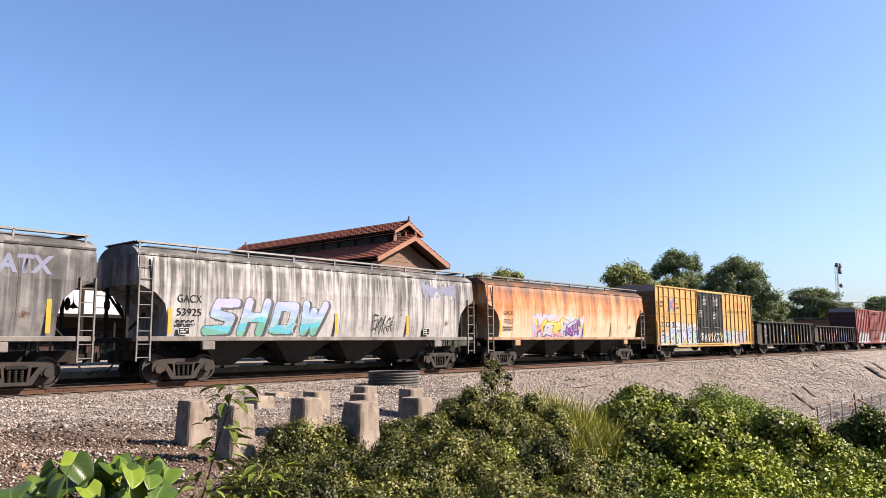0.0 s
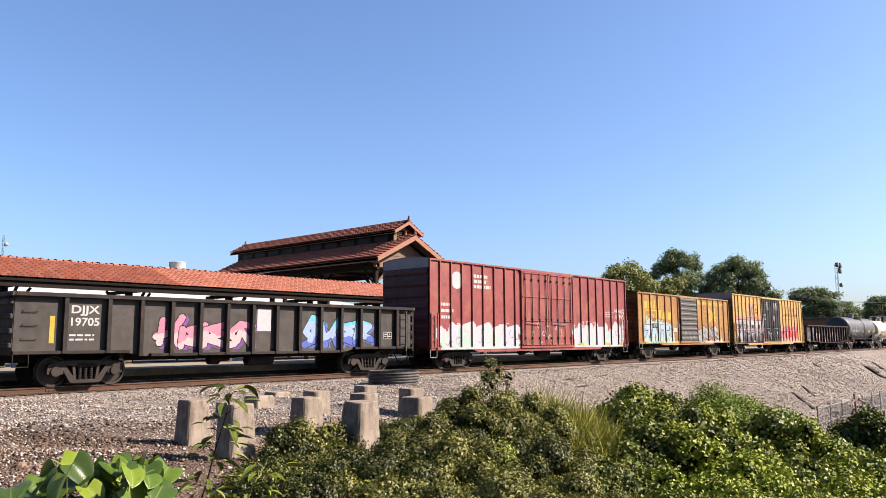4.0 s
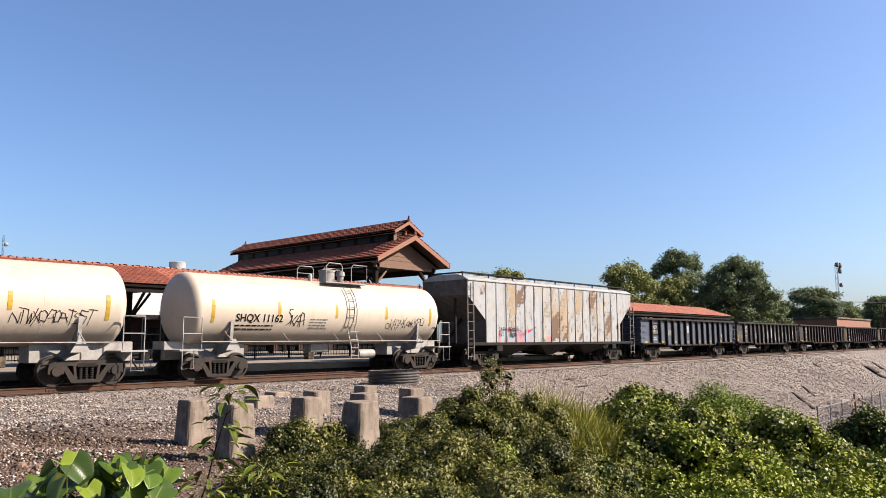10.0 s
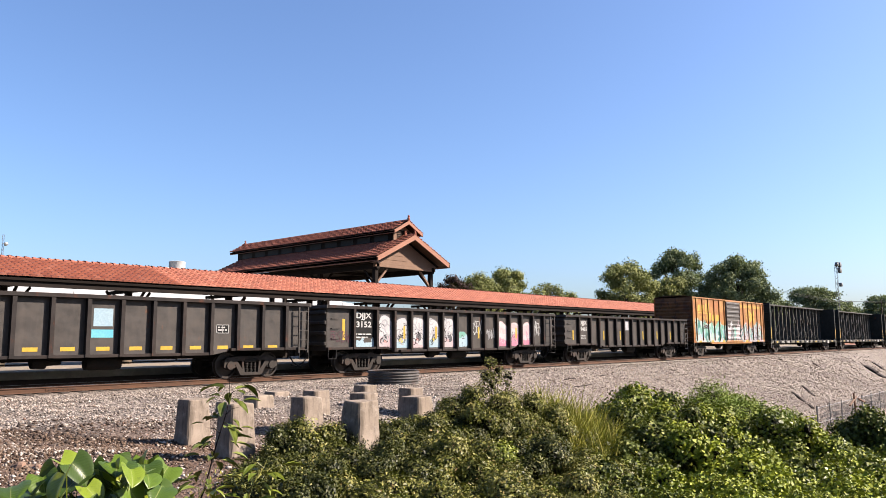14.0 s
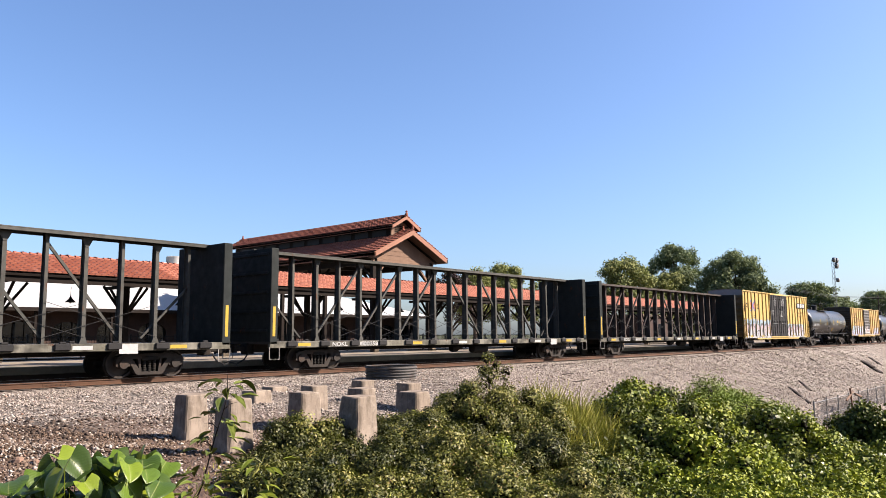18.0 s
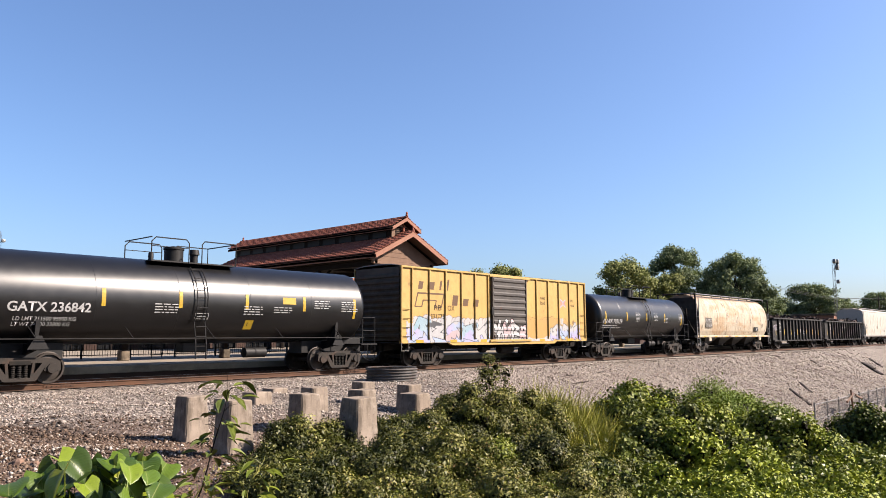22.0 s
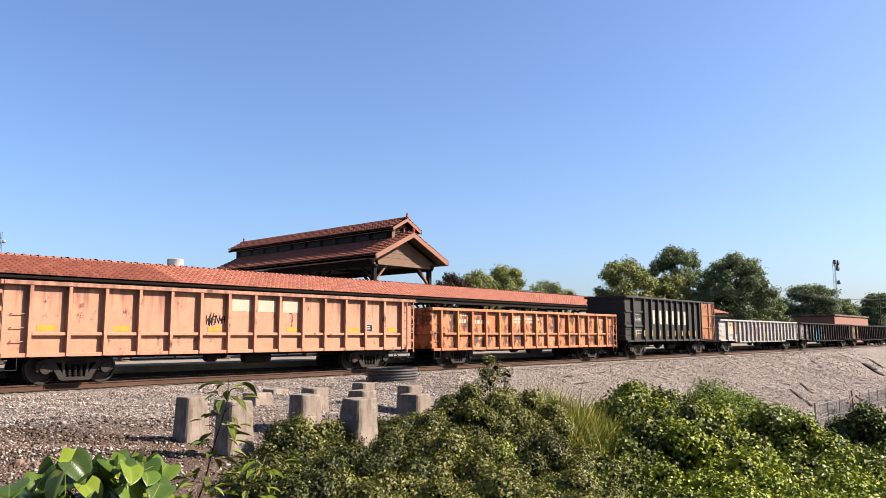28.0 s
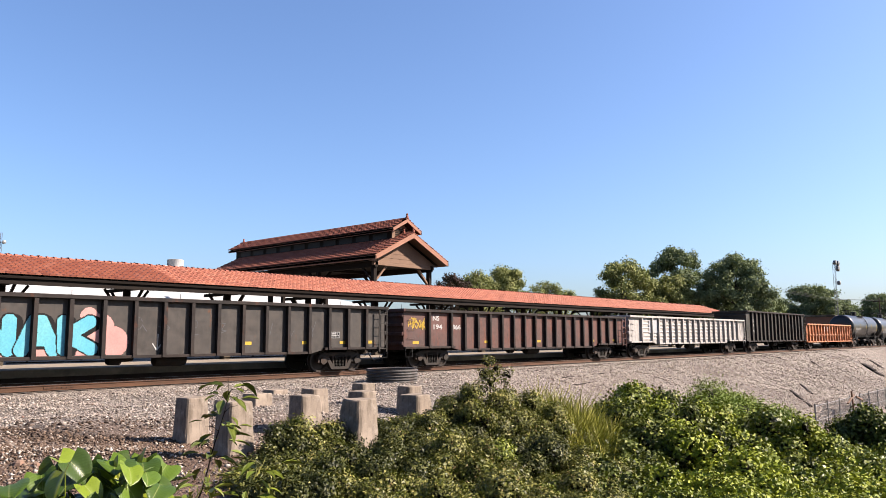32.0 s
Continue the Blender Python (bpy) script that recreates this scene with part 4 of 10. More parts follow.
def bush(x, y, top, r, n, leaf, mat, label, seed, wide=.6, tuft=9, lumps=8, loose=.34):
    """A dome of leafy lumps: leaves lie as a skin on each lump, with shaded hollows between, over a thin dark inside."""
    rng = np.random.default_rng(seed)
    e = tagged(new("bush"), label, "bush")
    z0 = float(land(x, y))
    e.location = (x, y, z0 - .03)
    H = max(.22, top - z0)
    h = min(H * .95, 1.7 * r)
    k = np.arange(lumps) + .5
    u = 1 - 1.25 * k / lumps
    t = k * 2.39996 + seed
    w = np.sqrt(np.maximum(0, 1 - u * u))
    far = rng.uniform(.72, 1.1, lumps)
    R = r * rng.uniform(.24, .42, lumps)
    c = np.stack([np.cos(t) * w * r * far, np.sin(t) * w * r * far, H - h + np.maximum(-.4, u) * (h - R * .8) * np.maximum(rng.uniform(.62, 1.05, lumps), u)], -1)
    c = np.concatenate([c, [[0, 0, H - h * .9]]])
    R = np.append(R, r * .36)
    c[:, 2] = np.maximum(c[:, 2], .06)
    rad = np.stack([R, R, R * min(1.0, .55 + h / r * .35)], -1)
    # sprays on the lumps' outsides
    m = n // tuft
    q = rng.choice(lumps + 1, m * 3, p=R ** 2 / (R ** 2).sum())
    d = rng.normal(0, 1, (m * 3, 3)) + np.array([0, 0, .5])
    d /= np.linalg.norm(d, axis=1)[:, None]
    p = c[q] + d * rad[q] * rng.uniform(.84, 1.13, m * 3)[:, None]
    inner = np.min(np.linalg.norm((p[:, None] - c[None]) / rad[None], axis=2), axis=1)
    ok = (inner > .82) & (p[:, 2] > .0) & (d[:, 2] > -.35)
    p, d = p[ok][:m], d[ok][:m]
    p, d = np.repeat(p, tuft, 0), np.repeat(d, tuft, 0)
    n = len(p)
    p = p + rng.normal(0, leaf * .9, (n, 3))
    nrm = d + rng.normal(0, loose, (n, 3)) + np.array([0, 0, .15])
    size = leaf * rng.uniform(.55, 1.3, n)
    # the inside, closed by near-black leaves: shade of the hollows as colour
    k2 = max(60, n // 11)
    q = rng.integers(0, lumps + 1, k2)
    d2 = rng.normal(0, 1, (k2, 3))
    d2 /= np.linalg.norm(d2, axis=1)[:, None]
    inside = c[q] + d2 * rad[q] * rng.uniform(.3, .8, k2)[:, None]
    for name, p, nrm, size, m in (("foliage", p, nrm, size, mat), ("dead_leaves", inside, d2 + rng.normal(0, .3, (k2, 3)), leaf * rng.uniform(1.5, 2.6, k2), INNER_SHADE_LEAF)):
        n = len(p)
        nrm = nrm / np.linalg.norm(nrm, axis=1)[:, None]
        a = np.cross(nrm, rng.normal(0, 1, (n, 3)))
        a /= np.linalg.norm(a, axis=1)[:, None]
        b = np.cross(nrm, a) * (size * wide * .5)[:, None]
        a, up = a * size[:, None], nrm * (size * .14)[:, None]
        if wide > .77:
            v = np.stack([p - a * .4, p - a * .28 + b * .9 + up, p + a * .14 + b * .85 + up, p + a * .5 - up * 1.5, p + a * .14 - b * .85 + up, p - a * .28 - b * .9 + up], 1)
            o = 6 * np.arange(n)[:, None]
            f = np.concatenate([o + np.array([[0, 1, 2, 3]]), o + np.array([[0, 3, 4, 5]])])
        else:
            v = np.stack([p - a * .46, p - a * .08 + b + up, p + a * .54 - up, p - a * .08 - b + up], 1)
            f = np.arange(4 * n).reshape(-1, 4)
        v = v.reshape(-1, 3)
        v[:, 2] = np.maximum(v[:, 2], .01)
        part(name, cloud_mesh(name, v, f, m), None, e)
    st = Shape()
    for i in range(0, lumps, 2):
        st.tube([(c[i][0] * .2, c[i][1] * .2, 0), (c[i][0] * .6, c[i][1] * .6, c[i][2] * .55), tuple(c[i])], [.014, .01, .004], 4)
    part("stalk", st, BARK, e)
    return e


BRUSH = "dense olive-green scrub bush with small leaves and dry stems"
VINE = "mound of bright green broad-leaved vines over scrub"
# scrub round the piers, then down the slope
for i, (x, y, z, r) in enumerate(((6.65, 8.8, .12, .42), (7.05, 8.85, .24, .45), (7.5, 8.8, .12, .4), (8.6, 8.7, .08, .5), (9.0, 8.6, .1, .55), (9.4, 8.4, .17, .6), (9.9, 8.3, .38, .6),
                                  (10.3, 8.2, .58, .6), (10.7, 8.1, .48, .6), (11.1, 7.9, .4, .65), (11.3, 7.5, .22, .6), (10.5, 8.12, .84, .34), (10.55, 8.1, 1.06, .2))):
    bush(x, y, z, r * (1.0 if r > .35 else 1.3), int((13000 if r > .35 else 4000) * (r / .6) ** 2), .05, LEAF_BRUSH_SHADED if i in (0, 2, 3, 5) else LEAF_BRUSH, BRUSH, 20 + i, .5, 9 if r > .35 else 4, 8, .34 if r > .35 else .9)
for i, (x, y, z, r) in enumerate(((5.9, 8.0, -.16, .42), (6.35, 8.0, -.04, .5), (6.7, 7.9, -.08, .6), (7.2, 7.8, -.1, .55), (7.6, 7.6, -.05, .65), (8.1, 7.4, -.03, .7), (8.6, 7.2, .03, .75),
                                  (9.1, 7.0, .02, .75), (9.7, 6.7, -.09, .7), (10.1, 6.5, -.27, .65), (10.7, 6.3, -.4, .65))):
    bush(x, y, z - .16 * (i % 2), r * (1.0, .75)[i % 2], int(12000 * (r / .65) ** 2), .05, (LEAF_BRUSH_SHADED, LEAF_BRUSH, LEAF_BRUSH_SHADED if i < 5 else LEAF_BRUSH, LEAF_MIXED if i < 8 else LEAF_BRUSH_SHADED)[i % 4], BRUSH, 40 + i, .5)
for i, (x, y, z, r) in enumerate(((5.35, 7.4, -.36, .35), (5.6, 7.3, -.28, .5), (6.0, 7.1, -.26, .6), (6.5, 6.8, -.25, .65), (6.9, 6.6, -.25, .7), (7.3, 6.3, -.22, .75), (7.7, 6.0, -.26, .75), (8.2, 5.7, -.33, .75),
                                  (8.8, 5.5, -.43, .7), (5.1, 6.8, -.33, .6), (5.6, 6.4, -.35, .65), (6.1, 6.1, -.38, .7), (6.6, 5.7, -.4, .7), (7.2, 5.3, -.44, .7), (7.8, 4.9, -.5, .7))):
    bush(x, y, z - .22 * (i % 2), r * (1.05, .7)[i % 2], int(11000 * (r / .68) ** 2), .05, (LEAF_BRUSH, LEAF_BRUSH_SHADED, LEAF_BRUSH, LEAF_MIXED)[i % 4], BRUSH, 60 + i, .52)
# the vine mounds: lit crests and shaded flanks put into the leaf colours
B, D, M = LEAF_VINE, LEAF_VINE_DARK_SHADE, LEAF_MIXED
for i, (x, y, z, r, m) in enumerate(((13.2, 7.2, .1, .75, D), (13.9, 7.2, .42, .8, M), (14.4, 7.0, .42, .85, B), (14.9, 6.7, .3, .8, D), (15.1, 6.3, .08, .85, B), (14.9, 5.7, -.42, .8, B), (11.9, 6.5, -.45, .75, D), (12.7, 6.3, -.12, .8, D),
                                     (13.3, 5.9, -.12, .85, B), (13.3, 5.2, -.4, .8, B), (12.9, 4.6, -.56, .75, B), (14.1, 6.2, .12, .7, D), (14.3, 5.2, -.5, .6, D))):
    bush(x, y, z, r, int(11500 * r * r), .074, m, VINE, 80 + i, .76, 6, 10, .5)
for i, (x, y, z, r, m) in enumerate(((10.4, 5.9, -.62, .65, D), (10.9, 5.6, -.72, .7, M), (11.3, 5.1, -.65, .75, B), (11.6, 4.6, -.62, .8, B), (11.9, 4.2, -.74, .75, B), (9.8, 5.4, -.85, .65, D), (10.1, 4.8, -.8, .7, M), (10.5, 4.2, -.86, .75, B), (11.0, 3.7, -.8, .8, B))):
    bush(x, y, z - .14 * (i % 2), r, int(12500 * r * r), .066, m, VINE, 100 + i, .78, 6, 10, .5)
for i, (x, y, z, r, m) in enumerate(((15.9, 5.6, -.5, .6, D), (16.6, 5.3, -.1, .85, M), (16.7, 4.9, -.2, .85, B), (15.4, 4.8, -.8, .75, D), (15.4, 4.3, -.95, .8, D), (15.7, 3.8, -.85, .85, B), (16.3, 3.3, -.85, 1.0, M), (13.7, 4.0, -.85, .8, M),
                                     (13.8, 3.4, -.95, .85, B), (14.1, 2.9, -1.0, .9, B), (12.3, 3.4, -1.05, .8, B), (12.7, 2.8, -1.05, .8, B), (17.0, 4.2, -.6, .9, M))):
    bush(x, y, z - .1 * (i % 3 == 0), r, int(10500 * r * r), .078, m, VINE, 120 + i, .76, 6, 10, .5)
for i, (x, y, z, r) in enumerate(((21.8, 4.6, -.5, 1.0), (21.5, 4.8, -.75, .75), (22.0, 4.3, -.65, .95), (20.2, 3.9, -1.2, 1.1), (21.4, 3.4, -1.2, 1.2))):
    bush(x, y, z, r, int(9000 * r * r), .095, D if i < 3 else M, "dark green vine-covered bush below the bank", 140 + i, .8, 6, 11, .5)
# a hummock of short bright grass behind the vines
for i, (x, y, z, r) in enumerate(((17.6, 7.1, .22, .95), (18.1, 6.7, .1, 1.05), (18.5, 6.25, -.1, 1.0), (17.2, 6.6, -.05, 1.0), (18.6, 5.9, -.4, .9))):
    bush(x, y, z, r, int(20000 * r * r), .1, LEAF_HUMMOCK, "hummock of fine bright green grassy weeds", 150 + i, .22, 12, 22, .7)


def grass_patch(x, y, r, n, h, seed):
    rng = np.random.default_rng(seed)
    a, d = rng.uniform(0, 6.28, n), np.sqrt(rng.random(n)) * r
    px, py = x + np.cos(a) * d * 1.3, y + np.sin(a) * d
    tuft = rng.integers(0, 240, n)
    rise = rng.uniform(.3, 1.0, 240)[tuft] * (1 - .55 * (d / r) ** 2)
    px, py = px * .4 + (x + rng.normal(0, r * .6, 240)[tuft]) * .6, py * .4 + (y + rng.normal(0, r * .5, 240)[tuft]) * .6
    pz = land(px, py)
    hh = h * rise * rng.uniform(.55, 1.15, n)
    lean = rng.normal(0, .5, (n, 2)) * np.minimum(hh, .5)[:, None]
    t = rng.uniform(0, 3.14, n)
    wx, wy = np.cos(t) * .009, np.sin(t) * .009
    rows = [np.stack([px + lean[:, 0] * u + k * wx, py + lean[:, 1] * u + k * wy, pz + hh * q], -1) for u, q, k in ((0, 0, -1), (0, 0, 1), (.35, .65, .8), (.35, .65, -.8), (1, 1, .15), (1, 1, -.15))]
    v = np.stack(rows, 1)
    o = 6 * np.arange(n)[:, None]
    f = np.concatenate([o + np.array([[0, 1, 2, 3]]), o + np.array([[3, 2, 4, 5]])])
    tagged(new("grass", cloud_mesh("grass", v.reshape(-1, 3), f, LEAF_GRASS)), "tall yellow-green grass going to seed", "grass", kind="stuff")


for i, (x, y, r, n, h) in enumerate(((12.0, 7.6, .8, 4200, .85), (12.5, 7.9, .8, 4600, 1.1), (12.9, 7.6, .7, 4200, 1.3), (12.2, 7.0, .7, 3800, 1.0), (12.7, 7.0, .6, 3200, 1.15), (11.7, 7.2, .7, 3200, .8), (5.5, 8.0, 1.0, 220, .16))):
    grass_patch(x, y, r, n, h, 3 + i)


def ground_cover():
    """Low leaves that close the ground between the bushes."""
    rng = np.random.default_rng(77)
    n = 16000
    x, y = 5.0 + rng.random(n) ** 1.4 * 32, 1.0 + rng.random(n) * 9.0
    keep = (y < 4.6 + 1.2 * np.sqrt(x)) & (y < 9.3) & (y > .12 * x) & (x + y > 10.5)
    x, y = x[keep], y[keep]
    n = len(x)
    lump = .1 + .09 * np.sin(x * 2.1 + y) * np.sin(y * 2.6 - x * .7)
    c = np.stack([x, y, land(x, y) + rng.random(n) * lump], -1)
    v, f = leaf_cloud(rng, c, np.full((n, 3), .04), n, .07)
    # dark leaf colour paints in the shadow down at the soil
    tagged(new("ground_cover", cloud_mesh("ground_cover", v, f, LEAF_VINE_DARK_SHADE)), "low tangled green leaves covering the near bank", "ground cover", kind="stuff")


ground_cover()


def leafy_weed():
    """Low plant of large glossy leaves close to the eye."""
    rng = random.Random(12)
    e = tagged(new("broadleaf_plant"), "leafy plant with large glossy heart-shaped green leaves", "plant")
    e.location = (1.3, 2.9, float(land(1.3, 2.9)))
    base = .87 - float(land(1.3, 2.9))
    st = Shape()
    kinds = []
    for k in range(4):
        sh = Shape()
        rows, cols = 9, 7
        fold, droop, curl = .12 + .13 * k, .15 + .15 * (k % 2), .25 * (k - 1.5)
        vs = []
        for i in range(rows + 1):
            t = i / rows
            half = .098 * (1 - t) ** .75 * (t + .1) ** .32 * 1.75
            for j in range(cols):
                u = (j / (cols - 1)) * 2 - 1
                back = .035 * abs(u) * (1 - t) ** 3
                vs.append((u * half + curl * t * t * .05, .185 * t - back, abs(u) * half * fold - droop * .185 * t * t + .004 * math.cos(u * 9)))
        sh.add(vs, [(i * cols + j, i * cols + j + 1, (i + 1) * cols + j + 1, (i + 1) * cols + j) for i in range(rows) for j in range(cols - 1)])
        me = sh.mesh("leaf", [LEAF_BIG], True)
        me.set_sharp_from_angle(angle=radians(120))
        kinds.append(me)
    for i in range(84):
        u = (i + rng.random()) / 84
        px = (u - .5) * .54
        h = base - .03 + .1 * math.sin(u * math.pi) * (1.0 + .4 * math.sin(u * 9)) - .02 - rng.random() * .25
        y = rng.uniform(-.2, .2)
        wx, wy = px * .72 - y * .6, -px * .68 - y * .7
        ob = part("leaf", kinds[rng.randrange(4)], None, e)
        face = -.42 + rng.uniform(-1.2, 1.2)
        ob.matrix_local = Matrix.Translation((wx, wy, h)) @ Euler((rng.uniform(-1.2, .15), rng.uniform(-.6, .6), math.pi + face)).to_matrix().to_4x4() @ Matrix.Scale(rng.uniform(.4, .72), 4)
        st.tube([(wx * .3, wy * .3, 0), (wx * .7, wy * .7, h * .6), (wx, wy, h)], [.003, .0025, .0015], 5)
    part("stalk", st, LEAF_VINE, e)


leafy_weed()


def pokeweed(x, y, top, seed, lean=(0, 0), leaves=34):
    rng = random.Random(seed)
    z0 = float(land(x, y))
    e = tagged(new("weed"), "tall spindly weed with drooping leaves and reddish stem", "weed")
    e.location = (x, y, z0)
    h = top - z0
    st = Shape()
    bow = .12 * math.sin(seed * 2.4)
    where = lambda t: Vector((lean[0] * t * h + bow * math.sin(t * 3.1) + .02 * math.sin(t * 9), lean[1] * t * h + .05 * math.sin(t * 4 + seed), t * h))
    st.tube([tuple(where(k / 9)) for k in range(10)], [.011 - .0009 * k for k in range(10)], 6)
    for k in range(5):
        q = where(.35 + .13 * k)
        g = rng.uniform(0, 6.28)
        st.tube([tuple(q), tuple(q + Vector((math.sin(g) * .06, math.cos(g) * .06, .05))), tuple(q + Vector((math.sin(g) * .14, math.cos(g) * .14, .06)))], [.005, .004, .002], 5)
    part("stem", st, DARK_WOOD if seed == 1 else LEAF_BRUSH, e, "dark reddish stem")
    lf = Shape()
    for sx in (-1, 1):
        lf.face((0, 0, 0), (sx * .032, .05, .012), (sx * .036, .1, .01), (sx * .02, .15, -.012), (0, .19, -.04), (0, .1, -.01))
    me = lf.mesh("leaf", [LEAF_VINE_DARK_SHADE if seed == 1 else LEAF_MIXED])
    for i in range(leaves):
        t = rng.uniform(.25, 1.0) if seed > 1 else rng.choice((.3, .42, .55, .62, .68, .86, .9)) + rng.uniform(-.04, .04)
        ob = part("leaf", me, None, e)
        a = rng.uniform(0, 6.28)
        q = where(t)
        tip = q + Vector((math.sin(a), math.cos(a), .1)) * rng.uniform(.04, .2)
        ob.matrix_local = Matrix.Translation(tip) @ Euler((rng.uniform(-.6, .25), rng.uniform(-.3, .3), -a)).to_matrix().to_4x4() @ Matrix.Scale(rng.uniform(.6, 1.25), 4)


pokeweed(3.84, 6.48, .98, 1, (.165, -.095), 56)
pokeweed(4.3, 6.2, .2, 2, (.2, -.05), 22)
pokeweed(3.75, 6.0, .12, 7, (-.25, .0), 20)
pokeweed(3.3, 5.3, .12, 6, (0, 0), 16)


def tree(x, y, top, r, crown, n, leaf, mat, label, seed, trunk=.25):
    rng = np.random.default_rng(seed)
    e = tagged(new("tree"), label, "tree")
    e.location = (x, y, -.4)
    H = top + .4
    lumps = 64
    ang = rng.uniform(0, 6.28, lumps)
    hh = rng.random(lumps) ** .8
    wob = 1 + .22 * np.sin(ang * 2 + seed) + .16 * np.sin(ang * 3 + hh * 7 + seed)
    rr = r * wob * (.35 + .65 * np.sqrt(rng.random(lumps))) * np.sqrt(np.maximum(.08, 1 - np.abs(hh - .32) ** 1.7 * 1.75))
    c = np.stack([np.cos(ang) * rr * .84, np.sin(ang) * rr * .84, H - crown + (.06 + hh * .88) * crown], -1)
    rad = np.stack([rng.uniform(.13, .27, lumps) * r, rng.uniform(.13, .27, lumps) * r, rng.uniform(.045, .1, lumps) * crown], -1)
    c[0], rad[0] = (0, 0, H - crown * .08), (r * .2, r * .2, crown * .08)
    v, f = leaf_cloud(rng, c, rad, int(n * 3.3), leaf * .6, .2, .9, .75, skin=.4, loose=.4)
    part("crown", cloud_mesh("crown", v, f, mat), None, e)
    t = Shape()
    t.tube([(0, 0, -.3), (.05, .03, H * .25), (-.05, .08, H * .5), (.05, 0, H * .8)], [trunk, trunk * .8, trunk * .55, trunk * .2], 8)
    tr = part("trunk", t, BARK, e)
    for i in range(0, lumps, 3):
        b = Shape()
        s = .2 + .45 * hh[i]
        b.tube([(0, 0, H * s), tuple((Vector((0, 0, H * s)) + Vector(c[i])) * .5 + Vector((0, 0, .25))), tuple(c[i])], [trunk * .4, trunk * .25, trunk * .08], 5)
        part("limb", b, BARK, tr)
    return e


tree(100.5, 52.5, 12.6, 5.8, 10.5, 7500, .5, LEAF_OLIVE, "broad olive-green leafy tree", 1)
tree(115.5, 50.8, 15.7, 5.6, 13, 8500, .5, LEAF_TREE, "tall dark green leafy tree", 2)
tree(112.5, 40.4, 13.6, 5.4, 11.5, 8500, .5, LEAF_TREE, "tall dark green leafy tree with dense crown", 3)
tree(125, 42.0, 9.2, 4.6, 8, 5500, .5, LEAF_TREE, "low dark green leafy tree", 4)
tree(107, 48.5, 10.5, 5.2, 9.5, 6000, .5, LEAF_OLIVE, "broad olive-green leafy tree", 14)
tree(117, 45.0, 10.5, 5.2, 9.5, 6000, .5, LEAF_TREE, "broad dark green leafy tree", 16)
tree(172, 46.5, 12.0, 7.4, 10, 8500, .6, LEAF_TREE, "wide rounded dark green tree in the distance", 5)
tree(183, 44.0, 8.6, 5.6, 8, 4500, .6, LEAF_TREE, "wide rounded dark green tree in the distance", 15)
tree(196, 38.0, 10.8, 6.6, 10, 6500, .6, LEAF_TREE, "wide rounded dark green tree in the distance", 6)
tree(73.0, 53.8, 9.9, 3.6, 7, 5200, .36, LEAF_OLIVE, "small yellow-green tree behind the canopy", 7)
tree(66.5, 53.0, 8.5, 3.0, 6, 3600, .36, LEAF_OLIVE, "small yellow-green tree behind the canopy", 8)
tree(56.9, 48.8, 7.7, 2.5, 5, 3200, .3, LEAF_PURPLE, "small purple-leaved tree behind the canopy", 9)
tree(60.0, 48.2, 8.3, 1.9, 5.0, 1300, .3, LEAF_OLIVE, "thin sprays of a pale green tree behind the canopy", 10)
tree(71.8, 47.6, 7.7, 2.8, 5.2, 2500, .3, LEAF_OLIVE, "small sparse yellow-green tree behind the canopy", 11)
tree(76.5, 47.8, 7.0, 2.4, 4.8, 1900, .3, LEAF_OLIVE, "small sparse yellow-green tree behind the canopy", 12)
for i in range(9):
    tree(205 + i * 16, 60 + 13 * (i % 3), 9.5 + (i % 4), 7.5, 8, 2600, .8, LEAF_TREE, "dark green tree in the far distance", 30 + i)


def lattice_tower(x, y, h, w, label, drums):
    e = tagged(new("antenna_tower"), label, "antenna tower")
    e.location = (x, y, -.4)
    for k in range(3):
        a = k * 2.094
        s = Shape()
        s.tube([(math.cos(a) * w, math.sin(a) * w, 0), (math.cos(a) * w, math.sin(a) * w, h)], .035, 5)
        part("leg", s, GALV, e)
    br = Shape()
    nz = int(h / 1.1)
    for i in range(nz):
        for k in range(3):
            a, b = k * 2.094, (k + 1) * 2.094
            br.tube([(math.cos(a) * w, math.sin(a) * w, i * 1.1), (math.cos(b) * w, math.sin(b) * w, i * 1.1 + 1.1)], .018, 3, False)
    part("bracing", br, GALV, e)
    for dx, dy, dz, r in drums:
        s = Shape()
        s.lathe([(r * .3, -.3), (r, -.2), (r, .25), (r * .9, .32)], 'y', (dx, dy, h + dz), 16)
        part("dish_drum", s, GALV, e, "round drum antenna", smooth=True)
    return e


lattice_tower(164.3, 39.4, 16.6, .3, "tall thin lattice tower with round drum antennas", ((.9, -.5, -.2, .5), (.75, -.5, -1.3, .6), (-.8, -.4, -.2, .45), (.9, -.5, -4.2, .4)))
lattice_tower(60.0, 186.0, 26.0, .22, "thin lattice tower with a small white dish", ((.5, -.5, -2.2, .42),))


def far_building(x0, x1, y0, y1, h, mat, label):
    e = tagged(new("building"), label, "building")
    s = Shape()
    s.box(x0, x1, y0, y1, -.5, h, .05)
    part("wall", s, mat, e)
    r = Shape()
    r.box(x0 - .2, x1 + .2, y0 - .2, y1 + .2, h + .004, h + .35, .05)
    part("roof", r, CONCRETE, e)
    for i in range(int((x1 - x0) / 4)):
        w = Shape()
        w.box(x0 + 1 + i * 4, x0 + 2.6 + i * 4, y0 - .04, y0 + .1, 1.2, 2.6)
        part("window", w, GLASS_DARK, e)
    return e


far_building(150, 176, 36.5, 50, 4.9, FASCIA, "low red-brick flat-roofed building in the distance")
far_building(84, 92, 42, 52, 3.4, DARK_BRICK, "low brown building among the trees")


